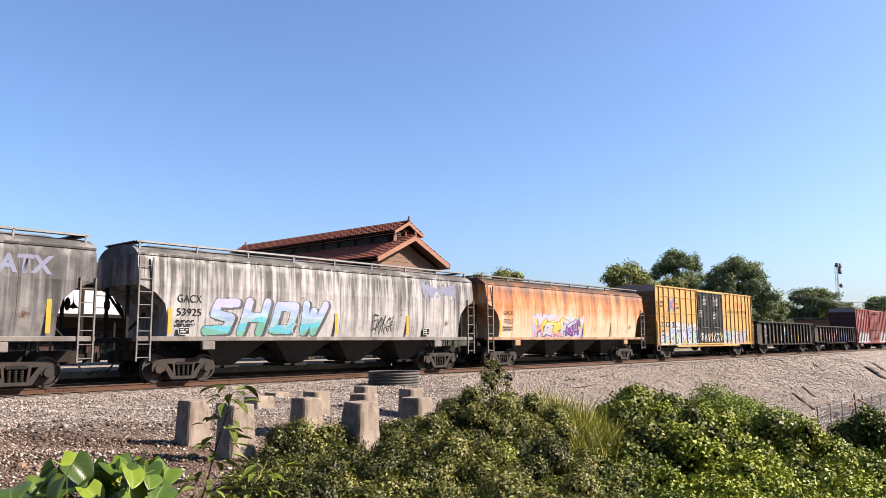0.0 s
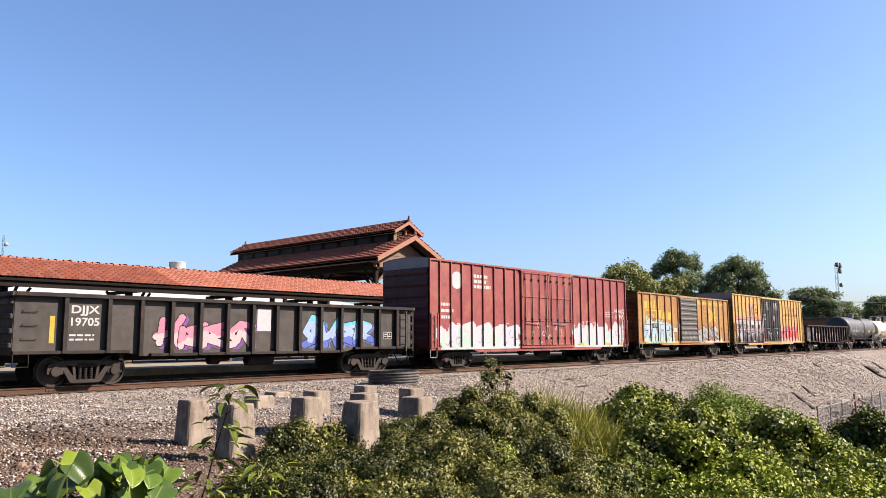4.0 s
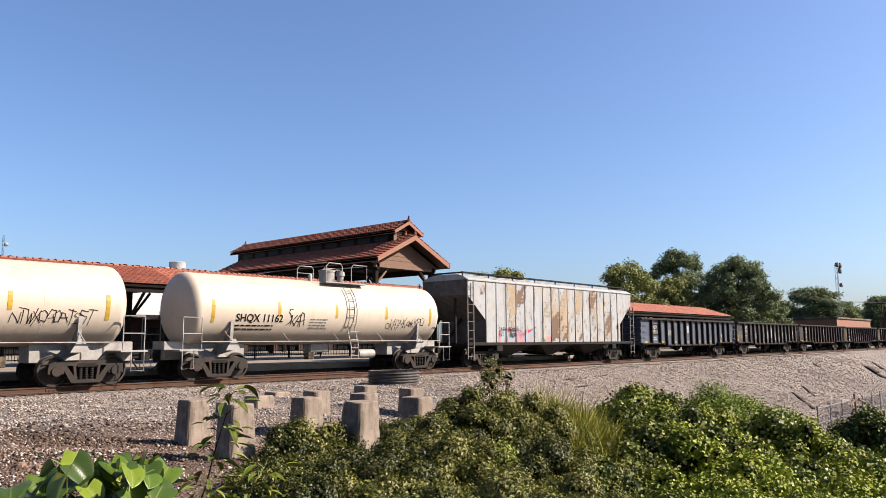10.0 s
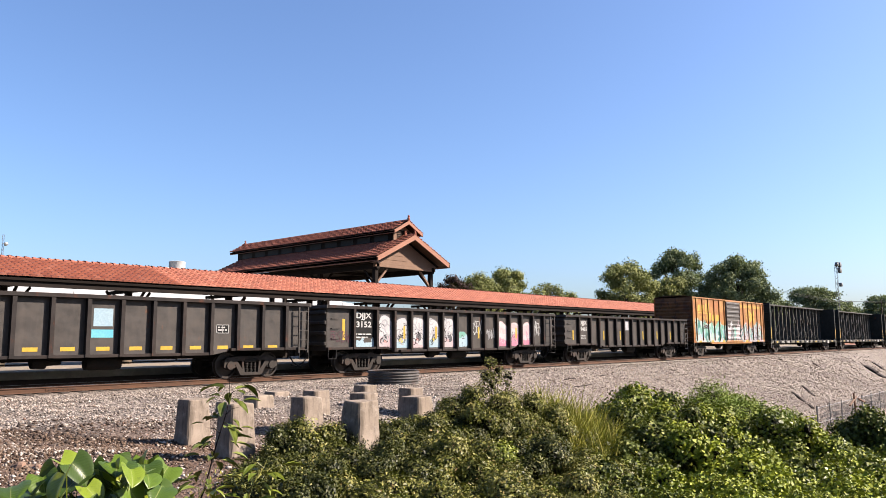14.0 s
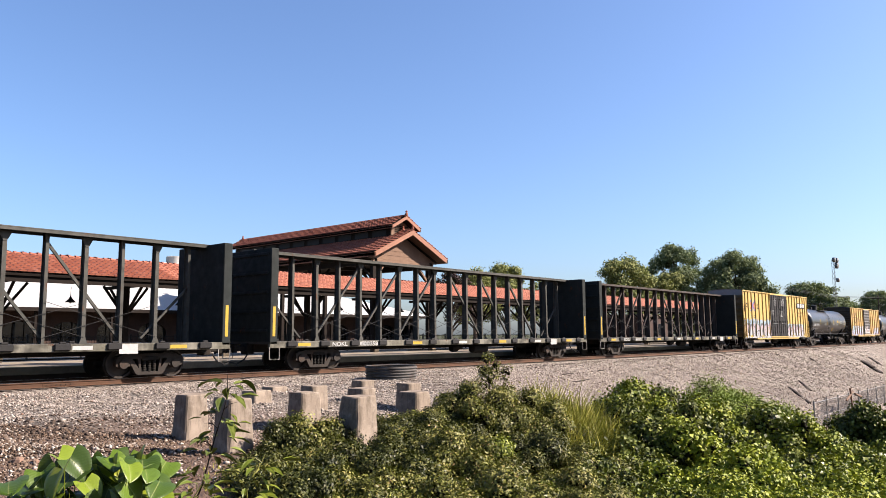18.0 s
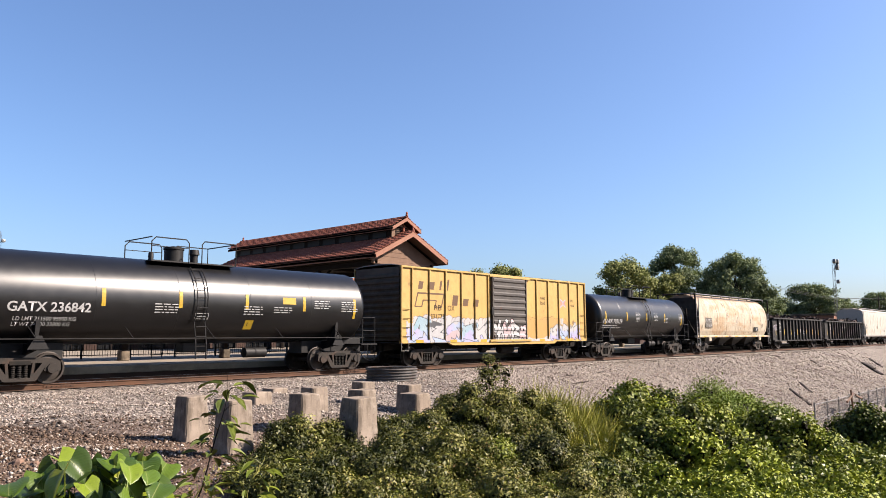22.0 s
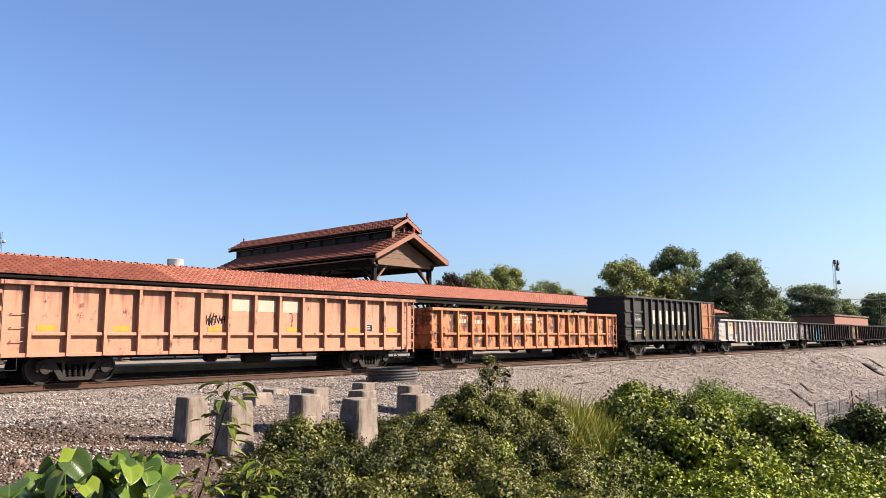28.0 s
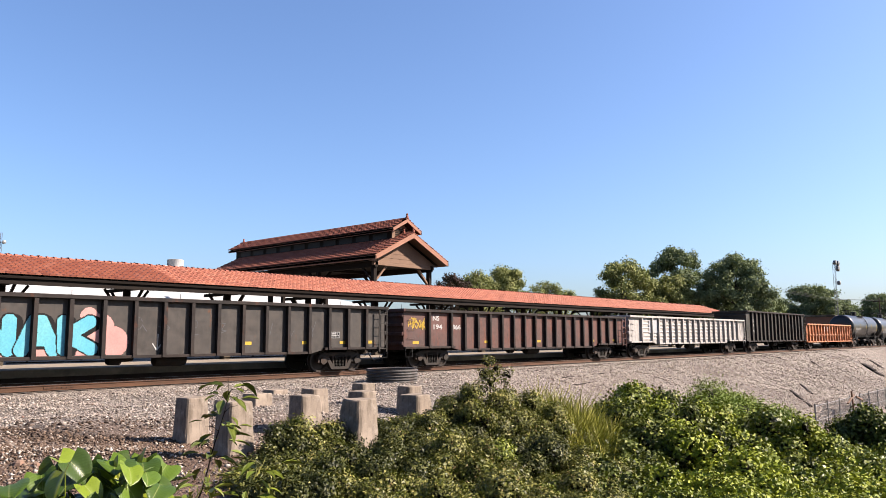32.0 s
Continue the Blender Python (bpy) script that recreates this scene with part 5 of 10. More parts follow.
def utility_pole(x, y, h):
    e = tagged(new("utility_pole"), "wooden utility pole with crossarm and wires", "utility pole")
    e.location = (x, y, -.4)
    s = Shape()
    s.tube([(0, 0, -.3), (0, 0, h)], [.18, .12], 8)
    part("pole", s, BARK, e)
    c = Shape()
    c.box(-.08, .08, -1.2, 1.2, h - .9, h - .72, .01)
    part("crossarm", c, BARK, e)
    for k in (-1, 0, 1):
        w = Shape()
        w.tube([(0, k, h - .6), (-30, k + 2, h - 1.4), (-62, k + 4, h - .6)], .025, 4)
        part("wire", w, HARDWARE_BLACK, e)
    return e


utility_pole(188, 36.5, 10.2)
# ---- the train: common pieces ----
WAGONS = []           # (wagon, place of its middle along the train)
WHEELSETS = {-1: [], 1: []}
HALF = 1.55


def wagon(name, s0, s1, label, category, group):
    e = tagged(new(name), label, category, group)
    e.location = ((s0 + s1) / 2, YC, 0)
    WAGONS.append((e, (s0 + s1) / 2))
    return e


def bogie_meshes():
    w = Shape()
    for sy in (-1, 1):
        y = sy * .75
        o = sy
        prof = [(.1, y + o * .07), (.13, y + o * .09), (.14, y + o * .03), (.38, y - o * .0), (.4, y + o * .075), (.457, y + o * .075), (.462, y - o * .045), (.49, y - o * .06), (.48, y - o * .075), (.4, y - o * .075), (.38, y - o * .05), (.16, y - o * .04), (.1, y - o * .09)]
        w.lathe(prof, 'y', (0, 0, 0), 26)
    w.slot = 1
    w.lathe([(.085, -1.0), (.085, 1.0)], 'y', (0, 0, 0), 12)
    for k in range(4):
        a = k * math.pi / 2
        for sy in (-1, 1):
            w.box(.05 * math.cos(a) - .018, .05 * math.cos(a) + .018, sy * 1.0, sy * 1.035, .05 * math.sin(a) - .018, .05 * math.sin(a) + .018)
    wheel = w.mesh("wheelset", [WHEEL_TREAD, CAST_STEEL], True)
    f = Shape()
    y0, y1 = -.09, .09
    f.prism([(-1.12, .66), (-.95, .74), (-.5, .78), (.5, .78), (.95, .74), (1.12, .66), (1.1, .54), (.72, .56), (.66, .62), (-.66, .62), (-.72, .56), (-1.1, .54)], 'y', y0, y1)
    for sx in (-1, 1):
        f.prism([(sx * .78, .66), (sx * .6, .62), (sx * .3, .2), (sx * .3, .1), (sx * .46, .12)], 'y', y0, y1)
        f.prism([(sx * 1.12, .62), (sx * 1.14, .4), (sx * 1.06, .36), (sx * 1.02, .56)], 'y', y0, y1)
        f.prism([(sx * .72, .6), (sx * .76, .56), (sx * .72, .36), (sx * .66, .4)], 'y', y0, y1)
        f.lathe([(.15, -.14), (.17, -.02), (.17, .1)], 'y', (sx * .89, 0, .457), 12)
        f.prism([(sx * .34, .7), (sx * .42, .7), (sx * .36, .18), (sx * .28, .18)], 'y', y0, y1)
    f.box(-.42, .42, y0, y1, .08, .2, .02)
    frame_me = f.mesh("side_frame", [CAST_STEEL])
    sp = Shape()
    for i in range(3):
        x = (i - 1) * .17
        prof = []
        for k in range(13):
            t = k / 12
            prof.append((.065 if k % 2 == 0 else .05, .2 + t * .36))
        sp.lathe(prof, 'z', (x, -.03, 0), 10)
    sp.box(-.3, .3, -.1, .08, .56, .7, .02)
    spring_me = sp.mesh("spring_nest", [STEEL_DARK])
    b = Shape()
    b.box(-.2, .2, -.95, .95, .42, .72, .03)
    b.lathe([(.35, .72), (.35, .8)], 'z', (0, 0, 0), 16)
    for sx in (-1, 1):
        b.box(sx * .36 - .04, sx * .36 + .04, -.85, .85, .3, .42, .01)
        for sy in (-1, 1):
            b.box(sx * .38, sx * .44, sy * .66, sy * .84, .3, .6, .02)
    return wheel, frame_me, spring_me, b.mesh("bogie", [STEEL_DARK])


WHEEL_ME, FRAME_ME, SPRING_ME, BOLSTER_ME = bogie_meshes()


def coupler_mesh():
    s = Shape()
    s.box(-.1, .5, -.09, .09, -.1, .1, .02)
    s.prism([(.45, -.16), (.62, -.2), (.78, -.12), (.8, .02), (.66, .06), (.62, .2), (.5, .18)], 'z', -.15, .15)
    s.box(-.25, .1, -.2, .2, -.22, .2, .03)
    return s.mesh("coupler", [STEEL_DARK])


COUPLER_ME = coupler_mesh()


def hose_mesh():
    s = Shape()
    pts = [(0, 0, 0), (.15, -.05, -.25), (.45, -.1, -.42), (.75, -.06, -.35)]
    s.tube(pts, .028, 6)
    return s.mesh("brake_hose", [HARDWARE_BLACK])


HOSE_ME = hose_mesh()


def running_gear(e, L, inset=2.25, sill=True, reach=.0):
    for sx in (-1, 1):
        b = part("bogie", BOLSTER_ME, None, e)
        b.location = (sx * (L / 2 - inset), 0, 0)
        for sy in (-1, 1):
            f = part("side_frame", FRAME_ME, None, b)
            f.location = (0, sy * 1.0, 0)
            n = part("spring_nest", SPRING_ME, None, b)
            n.location, n.rotation_euler = (0, sy * 1.0, 0), (0, 0, 0 if sy < 0 else math.pi)
        for k in (-1, 1):
            w = part("wheelset", WHEEL_ME, None, b, "worn steel wheels on an axle")
            w.location = (k * .89, 0, .457)
            WHEELSETS[k].append(w)
        c = part("coupler", COUPLER_ME, None, e)
        c.location, c.rotation_euler = (sx * (L / 2 - .02 + reach), 0, .86), (0, 0, 0 if sx > 0 else math.pi)
        h = part("brake_hose", HOSE_ME, None, e)
        h.location, h.rotation_euler = (sx * (L / 2 + .05), -.3, .72), (0, 0, 0 if sx > 0 else math.pi)
    if sill:
        s = Shape()
        s.box(-L / 2 + .15, L / 2 - .15, -.33, .33, .72, 1.08, .02)
        part("centre_sill", s, STEEL_DARK, e)


def underfloor(e, x=1.0, z=.95):
    s = Shape()
    s.lathe([(.05, -.62), (.2, -.55), (.22, -.4), (.22, .4), (.2, .55), (.05, .62)], 'x', (x, -.75, z - .3), 14)
    part("air_reservoir", s, STEEL_DARK, e, smooth=True)
    c = Shape()
    c.lathe([(.16, -.3), (.18, -.25), (.18, .1), (.1, .12), (.06, .55)], 'x', (x - 1.8, -.7, z - .25), 12)
    part("brake_cylinder", c, STEEL_DARK, e, smooth=True)
    r = Shape()
    r.tube([(x - 5, -.6, z - .28), (x - 1.3, -.6, z - .3)], .02, 5)
    r.tube([(x + .4, -.6, z - .3), (x + 5, -.6, z - .28)], .02, 5)
    part("brake_rod", r, STEEL_DARK, e)


def ladder(e, x, y, z0, z1, w=.42, mat=None, rung=.38, stand=.06, name="ladder"):
    s = Shape()
    for k in (0, 1):
        s.box(x + k * w - .025, x + k * w + .025, y - stand - .02, y - stand + .03, z0, z1)
    z = z0 + .12
    while z < z1 - .05:
        s.tube([(x, y - stand, z), (x + w, y - stand, z)], .016, 5)
        z += rung
    for z in (z0 + .2, z1 - .2):
        for k in (0, 1):
            s.tube([(x + k * w, y - stand, z), (x + k * w, y, z)], .016, 4)
    return part(name, s, mat or HARDWARE_WHITE, e)


def grabs(e, x, y, z0, n, w, mat, rung=.4):
    for i in range(n):
        s = Shape()
        z = z0 + i * rung
        s.tube([(x, y, z), (x, y - .06, z), (x + w, y - .06, z), (x + w, y, z)], .013, 5)
        part("grab_iron", s, mat, e)


def stirrup(e, x, y, z, w, drop, mat):
    s = Shape()
    s.tube([(x, y, z), (x, y, z - drop), (x + w, y, z - drop), (x + w, y, z)], .017, 5)
    part("step", s, mat, e)


def mark(e, x0, x1, z0, z1, y, mat, name="reflector", label=""):
    s = Shape()
    s.box(x0, x1, y - .006, y, z0, z1)
    return part(name, s, mat, e, label)


def lettering(e, body, x, z, h, y, mat, w=None, slant=0.0, name="lettering", gap=1.0, bold=0.0, lift=.006, wave=None):
    cu = bpy.data.curves.new("text", 'FONT')
    cu.body, cu.space_character, cu.offset, cu.shear = body, gap, bold, slant
    cu.resolution_u = 3
    ob = bpy.data.objects.new("text", cu)
    me = bpy.data.meshes.new_from_object(ob)
    n = len(me.vertices)
    co = np.empty(n * 3, np.float32)
    me.vertices.foreach_get("co", co)
    co = co.reshape(-1, 3)
    k = h / .72
    xs = co[:, 0] - co[:, 0].min()
    kx = k if w is None else w / max(1e-6, xs.max())
    zz = co[:, 1] * k
    if wave:
        zz = zz * (1 + wave * np.sin(xs * 2.1))
    out = np.stack([x + xs * kx, np.full(n, y - lift), z + zz], -1)
    me.vertices.foreach_set("co", out.astype(np.float32).ravel())
    me.materials.clear()
    me.materials.append(mat)
    me.name = name
    me.update()
    bpy.data.objects.remove(ob)
    bpy.data.curves.remove(cu)
    o = new(name, me)
    o.parent = e
    return o


def bars(e, x, z, w, rows, y, mat, h=.05, gap=.1, seed=0, name="small_print"):
    rng = random.Random(seed)
    s = Shape()
    for r in range(rows):
        q = x
        end = x + w * rng.uniform(.75, 1)
        while q < end:
            l = min(rng.uniform(.08, .3), end - q)
            if l > .03:
                s.box(q, q + l, y - .005, y, z - r * gap, z - r * gap + h)
            q += l + .05
    return tagged(part(name, s, mat, e), kind="stuff")


def data_panel(e, x, z, w, h, y, ground=None):
    mark(e, x, x + w, z, z + h, y, ground or BLACK_MARK, "data_panel")
    s = Shape()
    for a, b, c, d in ((0, w, 0, .02), (0, w, h - .02, h), (0, .02, 0, h), (w - .02, w, 0, h), (w * .48, w * .52, 0, h)):
        s.box(x + a, x + b, y - .011, y - .006, z + c, z + d)
    part("panel_border", s, WHITE_MARK, e)
    bars(e, x + .06, z + h * .6, w - .12, 2, y - .006, WHITE_MARK, h * .16, h * .3, int(x * 10))


TAG_STROKES = ("0,0 .3,1 .7,1 1,0|.15,.4 .9,.45", "0,1 .05,0 .9,.1|.03,.55 .7,.6|0,1 .9,.95", "0,0 .1,1 .5,.35 .9,1 1,0", "0,0 .08,1 .9,0 .95,1", "0,1 .1,0|.9,1 .1,.5 1,-.1", "1,.9 .3,1 .1,.7 .9,.4 .7,.05 0,0",
               "0,0 .1,1 .8,.9 .7,.55 .1,.5 1,-.15", ".1,.1 0,.8 .5,1.05 .95,.7 .8,.1 .1,.1", "0,1 .3,0 .5,.7 .75,0 1,1.1", ".5,-.2 .55,1|0,1 1,.95", "0,1 1,0|.95,1.05 .05,-.1")


def scrawl(e, x, z, w, h, y, mat, seed, strokes=5, thick=.02):
    """A quick spray-can tag: overlapping crooked letters with tails."""
    rng = random.Random(seed)
    s = Shape()
    lay = 0
    tilt = rng.uniform(-.12, .16)
    for i in range(strokes):
        u0, cw, ch = x + w * i / strokes, w / strokes * rng.uniform(1.0, 1.45), h * rng.uniform(.62, 1.0)
        z0, lean = z + h * rng.uniform(.0, .22) + tilt * w * (i / strokes - .5), rng.uniform(-.1, .3)
        for line in rng.choice(TAG_STROKES).split("|"):
            pts = []
            for q in line.split():
                a, b = (float(c) for c in q.split(","))
                a, b = a + rng.uniform(-.1, .1), b + rng.uniform(-.1, .1)
                pts.append((u0 + (a + lean * b) * cw, z0 + b * ch))
            # round the corners a little
            fine = [pts[0]]
            for p0, p1 in zip(pts[:-1], pts[1:]):
                m = (rng.uniform(-.05, .05) * cw, rng.uniform(-.05, .05) * ch)
                fine += [((p0[0] + p1[0]) / 2 + m[0], (p0[1] + p1[1]) / 2 + m[1]), p1]
            yy = y - .005 - .0003 * lay
            lay += 1
            for (ax, az_), (bx, bz) in zip(fine[:-1], fine[1:]):
                d = math.hypot(bx - ax, bz - az_) or 1
                t = thick * rng.uniform(.6, 1.05)
                nx, nz = -(bz - az_) / d * t, (bx - ax) / d * t
                ex, ez = (bx - ax) / d * t * .5, (bz - az_) / d * t * .5
                s.face((ax - nx - ex, yy, az_ - nz - ez), (bx - nx + ex, yy, bz - nz + ez), (bx + nx + ex, yy, bz + nz + ez), (ax + nx - ex, yy, az_ + nz - ez))
    return tagged(part("sprayed_tag", s, mat, e), kind="stuff")


def chalk(e, y, mat, thick, *lines):
    """Thin drawn lines: arrows, loops and signs."""
    s = Shape()
    for i, pts in enumerate(lines):
        for (ax, az_), (bx, bz) in zip(pts[:-1], pts[1:]):
            d = math.hypot(bx - ax, bz - az_) or 1
            nx, nz, ex, ez = -(bz - az_) / d * thick, (bx - ax) / d * thick, (bx - ax) / d * thick * .6, (bz - az_) / d * thick * .6
            yy = y - .005 - .0004 * i
            s.face((ax - nx - ex, yy, az_ - nz - ez), (bx - nx + ex, yy, bz - nz + ez), (bx + nx + ex, yy, bz + nz + ez), (ax + nx - ex, yy, az_ + nz - ez))
    return tagged(part("sprayed_tag", s, mat, e), kind="stuff")


def tangle(e, x, z, w, h, y, mat, seed, loops=7, thick=.012):
    """A dense tag of looping letters run into one another."""
    rng = random.Random(seed)
    lines = []
    for i in range(loops):
        cx, cz = x + w * (i + .5) / loops + rng.uniform(-.04, .04), z + h * rng.uniform(.35, .65)
        rx, rz, a0, turn = w / loops * rng.uniform(.6, 1.1), h * rng.uniform(.22, .5), rng.uniform(0, 6.28), rng.choice((-1, 1)) * rng.uniform(4.0, 7.5)
        pts = [(cx + rx * math.cos(a0 + turn * k / 11), cz + rz * math.sin(a0 + turn * k / 11)) for k in range(12)]
        pts.append((pts[-1][0] + rng.uniform(-.08, .12), z + h * rng.uniform(.0, 1.0)))
        lines.append(pts)
        if i % 2:
            u = cx + rng.uniform(-.05, .05)
            lines.append([(u, z + h * rng.uniform(.0, .2)), (u + rng.uniform(-.04, .08), z + h * rng.uniform(.8, 1.05))])
    return chalk(e, y, mat, thick, *lines)


def arc(cx, cz, rx, rz, a0, a1, n=9):
    return [(cx + rx * math.cos(radians(a0 + (a1 - a0) * k / n)), cz + rz * math.sin(radians(a0 + (a1 - a0) * k / n))) for k in range(n + 1)]


def sprayed(name, c, c2=None):
    return surface(name, c, c2 or tone(c, .8), 1.2, 20, .5, 0, .03)


CYAN, PINK, LILAC, PALE = sprayed("cyan_spray", (.1, .55, .75), (.2, .65, .7)), sprayed("pink_spray", (.75, .28, .4)), sprayed("lilac_spray", (.6, .5, .8), (.45, .65, .85)), sprayed("pale_spray", (.66, .65, .68), (.5, .52, .56))
RED_SPRAY, MINT, BLUE_SPRAY, LEMON = sprayed("red_spray", (.72, .05, .06)), sprayed("mint_spray", (.22, .56, .44)), sprayed("blue_spray", (.1, .16, .6)), sprayed("lemon_spray", (.78, .66, .1))
SALMON = sprayed("salmon_spray", (.85, .42, .38))


class Spray:
    """A sprayed piece: colours laid over one another on a fine grid that follows the wagon's side."""
    def __init__(s, x0, x1, z0, z1, seed=0, cell=.024):
        s.cell, s.rng = cell, random.Random(seed)
        s.xs = np.arange(x0, x1, cell) + cell / 2
        s.zs = np.arange(z0, z1, cell) + cell / 2
        s.X, s.Z = np.meshgrid(s.xs, s.zs)
        s.box = (x0, x1, z0, z1)
        s.C = np.full(s.X.shape, -1, int)
        rng = np.random.default_rng(seed)
        k = 6
        soft = rng.random((s.X.shape[0] // k + 3, s.X.shape[1] // k + 3))
        gi, gj = np.arange(s.X.shape[0]) / k, np.arange(s.X.shape[1]) / k
        i0, j0 = gi.astype(int), gj.astype(int)
        fi, fj = (gi - i0)[:, None], (gj - j0)[None]
        soft = (soft[i0][:, j0] * (1 - fi) + soft[i0 + 1][:, j0] * fi) * (1 - fj) + (soft[i0][:, j0 + 1] * (1 - fi) + soft[i0 + 1][:, j0 + 1] * fi) * fj
        s.dust = .85 * soft + .15 * rng.random(s.X.shape)
        s.mats = []

    def wave(s, k):
        r = s.rng
        f = np.zeros(s.X.shape)
        for i in range(4):
            ax, az_, ph = r.uniform(-1, 1), r.uniform(-1, 1), r.uniform(0, 6.28)
            f += np.sin(k * (1 + .5 * i) * (ax * s.X + az_ * s.Z) * 1.6 + ph) / (1 + .4 * i)
        return f / 2

    def lay(s, mask, mat):
        """mat: one material, or a list blended from top to bottom."""
        ms = mat if isinstance(mat, list) else [mat]
        ids = []
        for m in ms:
            if m not in s.mats:
                s.mats.append(m)
            ids.append(s.mats.index(m))
        if len(ids) == 1:
            s.C[mask] = ids[0]
        else:
            t = (s.box[3] - s.Z) / (s.box[3] - s.box[2]) + .16 * s.wave(2.0) + .12 * (s.dust - .5)
            k = np.clip((t * len(ids)).astype(int), 0, len(ids) - 1)
            s.C[mask] = np.array(ids)[k][mask]

    def dist(s, pts):
        d = np.full(s.X.shape, 9.0)
        for (ax, az_), (bx, bz) in zip(pts[:-1], pts[1:]):
            ux, uz = bx - ax, bz - az_
            q = np.clip(((s.X - ax) * ux + (s.Z - az_) * uz) / (ux * ux + uz * uz + 1e-9), 0, 1)
            d = np.minimum(d, np.hypot(s.X - ax - q * ux, s.Z - az_ - q * uz))
        return d

    def cloud(s, x0, x1, z0, z1, mat, lump=.14, fuzz=.1, k=2.2):
        e = np.minimum(np.minimum(s.X - x0, x1 - s.X), np.minimum(s.Z - z0, z1 - s.Z))
        s.lay(e + lump * s.wave(k) + fuzz * (s.dust - .5) > 0, mat)

    def scallops(s, x0, x1, z, r, mat, rim=None, t=.03):
        x = x0
        while x < x1:
            q = r * s.rng.uniform(.75, 1.25)
            zc = z + s.rng.uniform(-.3, .3) * r
            d = np.hypot(s.X - x, s.Z - zc)
            if rim:
                s.lay((d < q + t) & (s.Z > zc - .1), rim)
            s.lay((d < q) | ((abs(s.X - x) < q) & (s.Z < zc) & (s.Z > zc - 2.5 * r)), mat)
            x += q * 1.35

    def letter(s, strokes, x, z, w, h, t, fill, rim=None, edge=.035, slant=0.0, shadow=None, drop=(.09, -.07), shine=None):
        at = [[(x + (u + slant * v) * w, z + v * h) for u, v in st] for st in strokes]
        d = np.minimum.reduce([s.dist(p) for p in at])
        if shadow:
            for q in (1.0, .5):
                d2 = np.minimum.reduce([s.dist([(u + drop[0] * q, v + drop[1] * q) for u, v in p]) for p in at])
                s.lay(d2 < t + edge, shadow)
        if rim:
            s.lay(d < t + edge, rim)
        s.lay(d < t, fill)
        if shine:
            d3 = np.minimum.reduce([s.dist([(u - t * .35, v + t * .35) for u, v in p]) for p in at])
            s.lay(d3 < t * .22, shine)

    def forms(s, n, x, z, w, h, t, fill, **k):
        """A row of n interlocking abstract forms."""
        for i in range(n):
            r = s.rng
            a = [(r.uniform(.05, .3), r.uniform(-.05, .1)), (r.uniform(.0, .35), r.uniform(.85, 1.05))]
            kind = r.choice("bowl fork zig arch hook".split())
            if kind == "bowl":
                st = [a, [(.2, .95), (.8, .8), (.3, .45), (1.1, .2)]]
            elif kind == "fork":
                st = [a, [(.1, .3), (.6, .6), (1.05, 1.1)], [(.6, .6), (.78, r.uniform(.0, .15))]]
            elif kind == "zig":
                st = [[(.95, .95), (.3, .78), (.8, .52), (.1, .3), (.95, .02)], [(.1, .75), (.05, .05)]]
            elif kind == "arch":
                st = [[(.0, .1), (.3, 1.0), (.58, .4), (.95, .9), (1.1, r.uniform(.1, .3))]]
            else:
                st = [[(.95, .9), (.4, 1.0), (.1, .6), (.5, .25), (.5, .72), (1.1, .1)], [(.05, .05), (.3, .15)]]
            st = [[(u + r.uniform(-.09, .09), v + r.uniform(-.07, .07)) for u, v in p] for p in st]
            f = fill[i % len(fill)] if isinstance(fill, tuple) else fill
            s.letter(st, x + w * i / n, z + r.uniform(-.05, .05) * h, w / n * 1.08, h * r.uniform(.88, 1.1), t, f, slant=r.uniform(-.1, .25), **k)

    def blob(s, x0, x1, z0, z1, fill, rim, t=.04, k=3.0):
        """A rounded, uneven figure with a sprayed edge and a few inner lines."""
        cx, cz, rx, rz = (x0 + x1) / 2, (z0 + z1) / 2, (x1 - x0) / 2, (z1 - z0) / 2
        d = (abs((s.X - cx) / rx) ** 2.6 + abs((s.Z - cz) / rz) ** 2.6) ** (1 / 2.6) + .1 * s.wave(k)
        s.lay(d < 1.0, rim)
        s.lay(d < 1.0 - t / min(rx, rz), fill)
        for i in range(3):
            r = s.rng
            u, v = r.uniform(x0 + rx * .4, x1 - rx * .4), r.uniform(z0 + rz * .3, z1 - rz * .5)
            a, q = r.uniform(0, 6.28), r.uniform(.2, .5) * rx
            s.lay((s.dist([(u + q * math.cos(a + k * .5), v + q * math.sin(a + k * .5)) for k in range(7)]) < t * .45) & (d < .95), rim)

    def dots(s, n, x0, x1, z0, z1, r0, r1, mat, rim=None):
        for i in range(n):
            x, z, r = s.rng.uniform(x0, x1), s.rng.uniform(z0, z1), s.rng.uniform(r0, r1)
            d = np.hypot(s.X - x, s.Z - z)
            if rim:
                s.lay(d < r + .03, rim)
            s.lay(d < r, mat)

    def curls(s, n, x0, x1, z0, z1, mat, t=.015, size=.3):
        for i in range(n):
            r = s.rng
            x, z, a, da, q = r.uniform(x0, x1), r.uniform(z0, z1), r.uniform(0, 6.28), r.uniform(2, 5) * r.choice((-1, 1)), size * r.uniform(.4, 1)
            s.lay(s.dist([(x + q * (1 - .06 * k) * math.cos(a + da * k / 9), z + q * .8 * math.sin(a + da * k / 9)) for k in range(10)]) < t, mat)

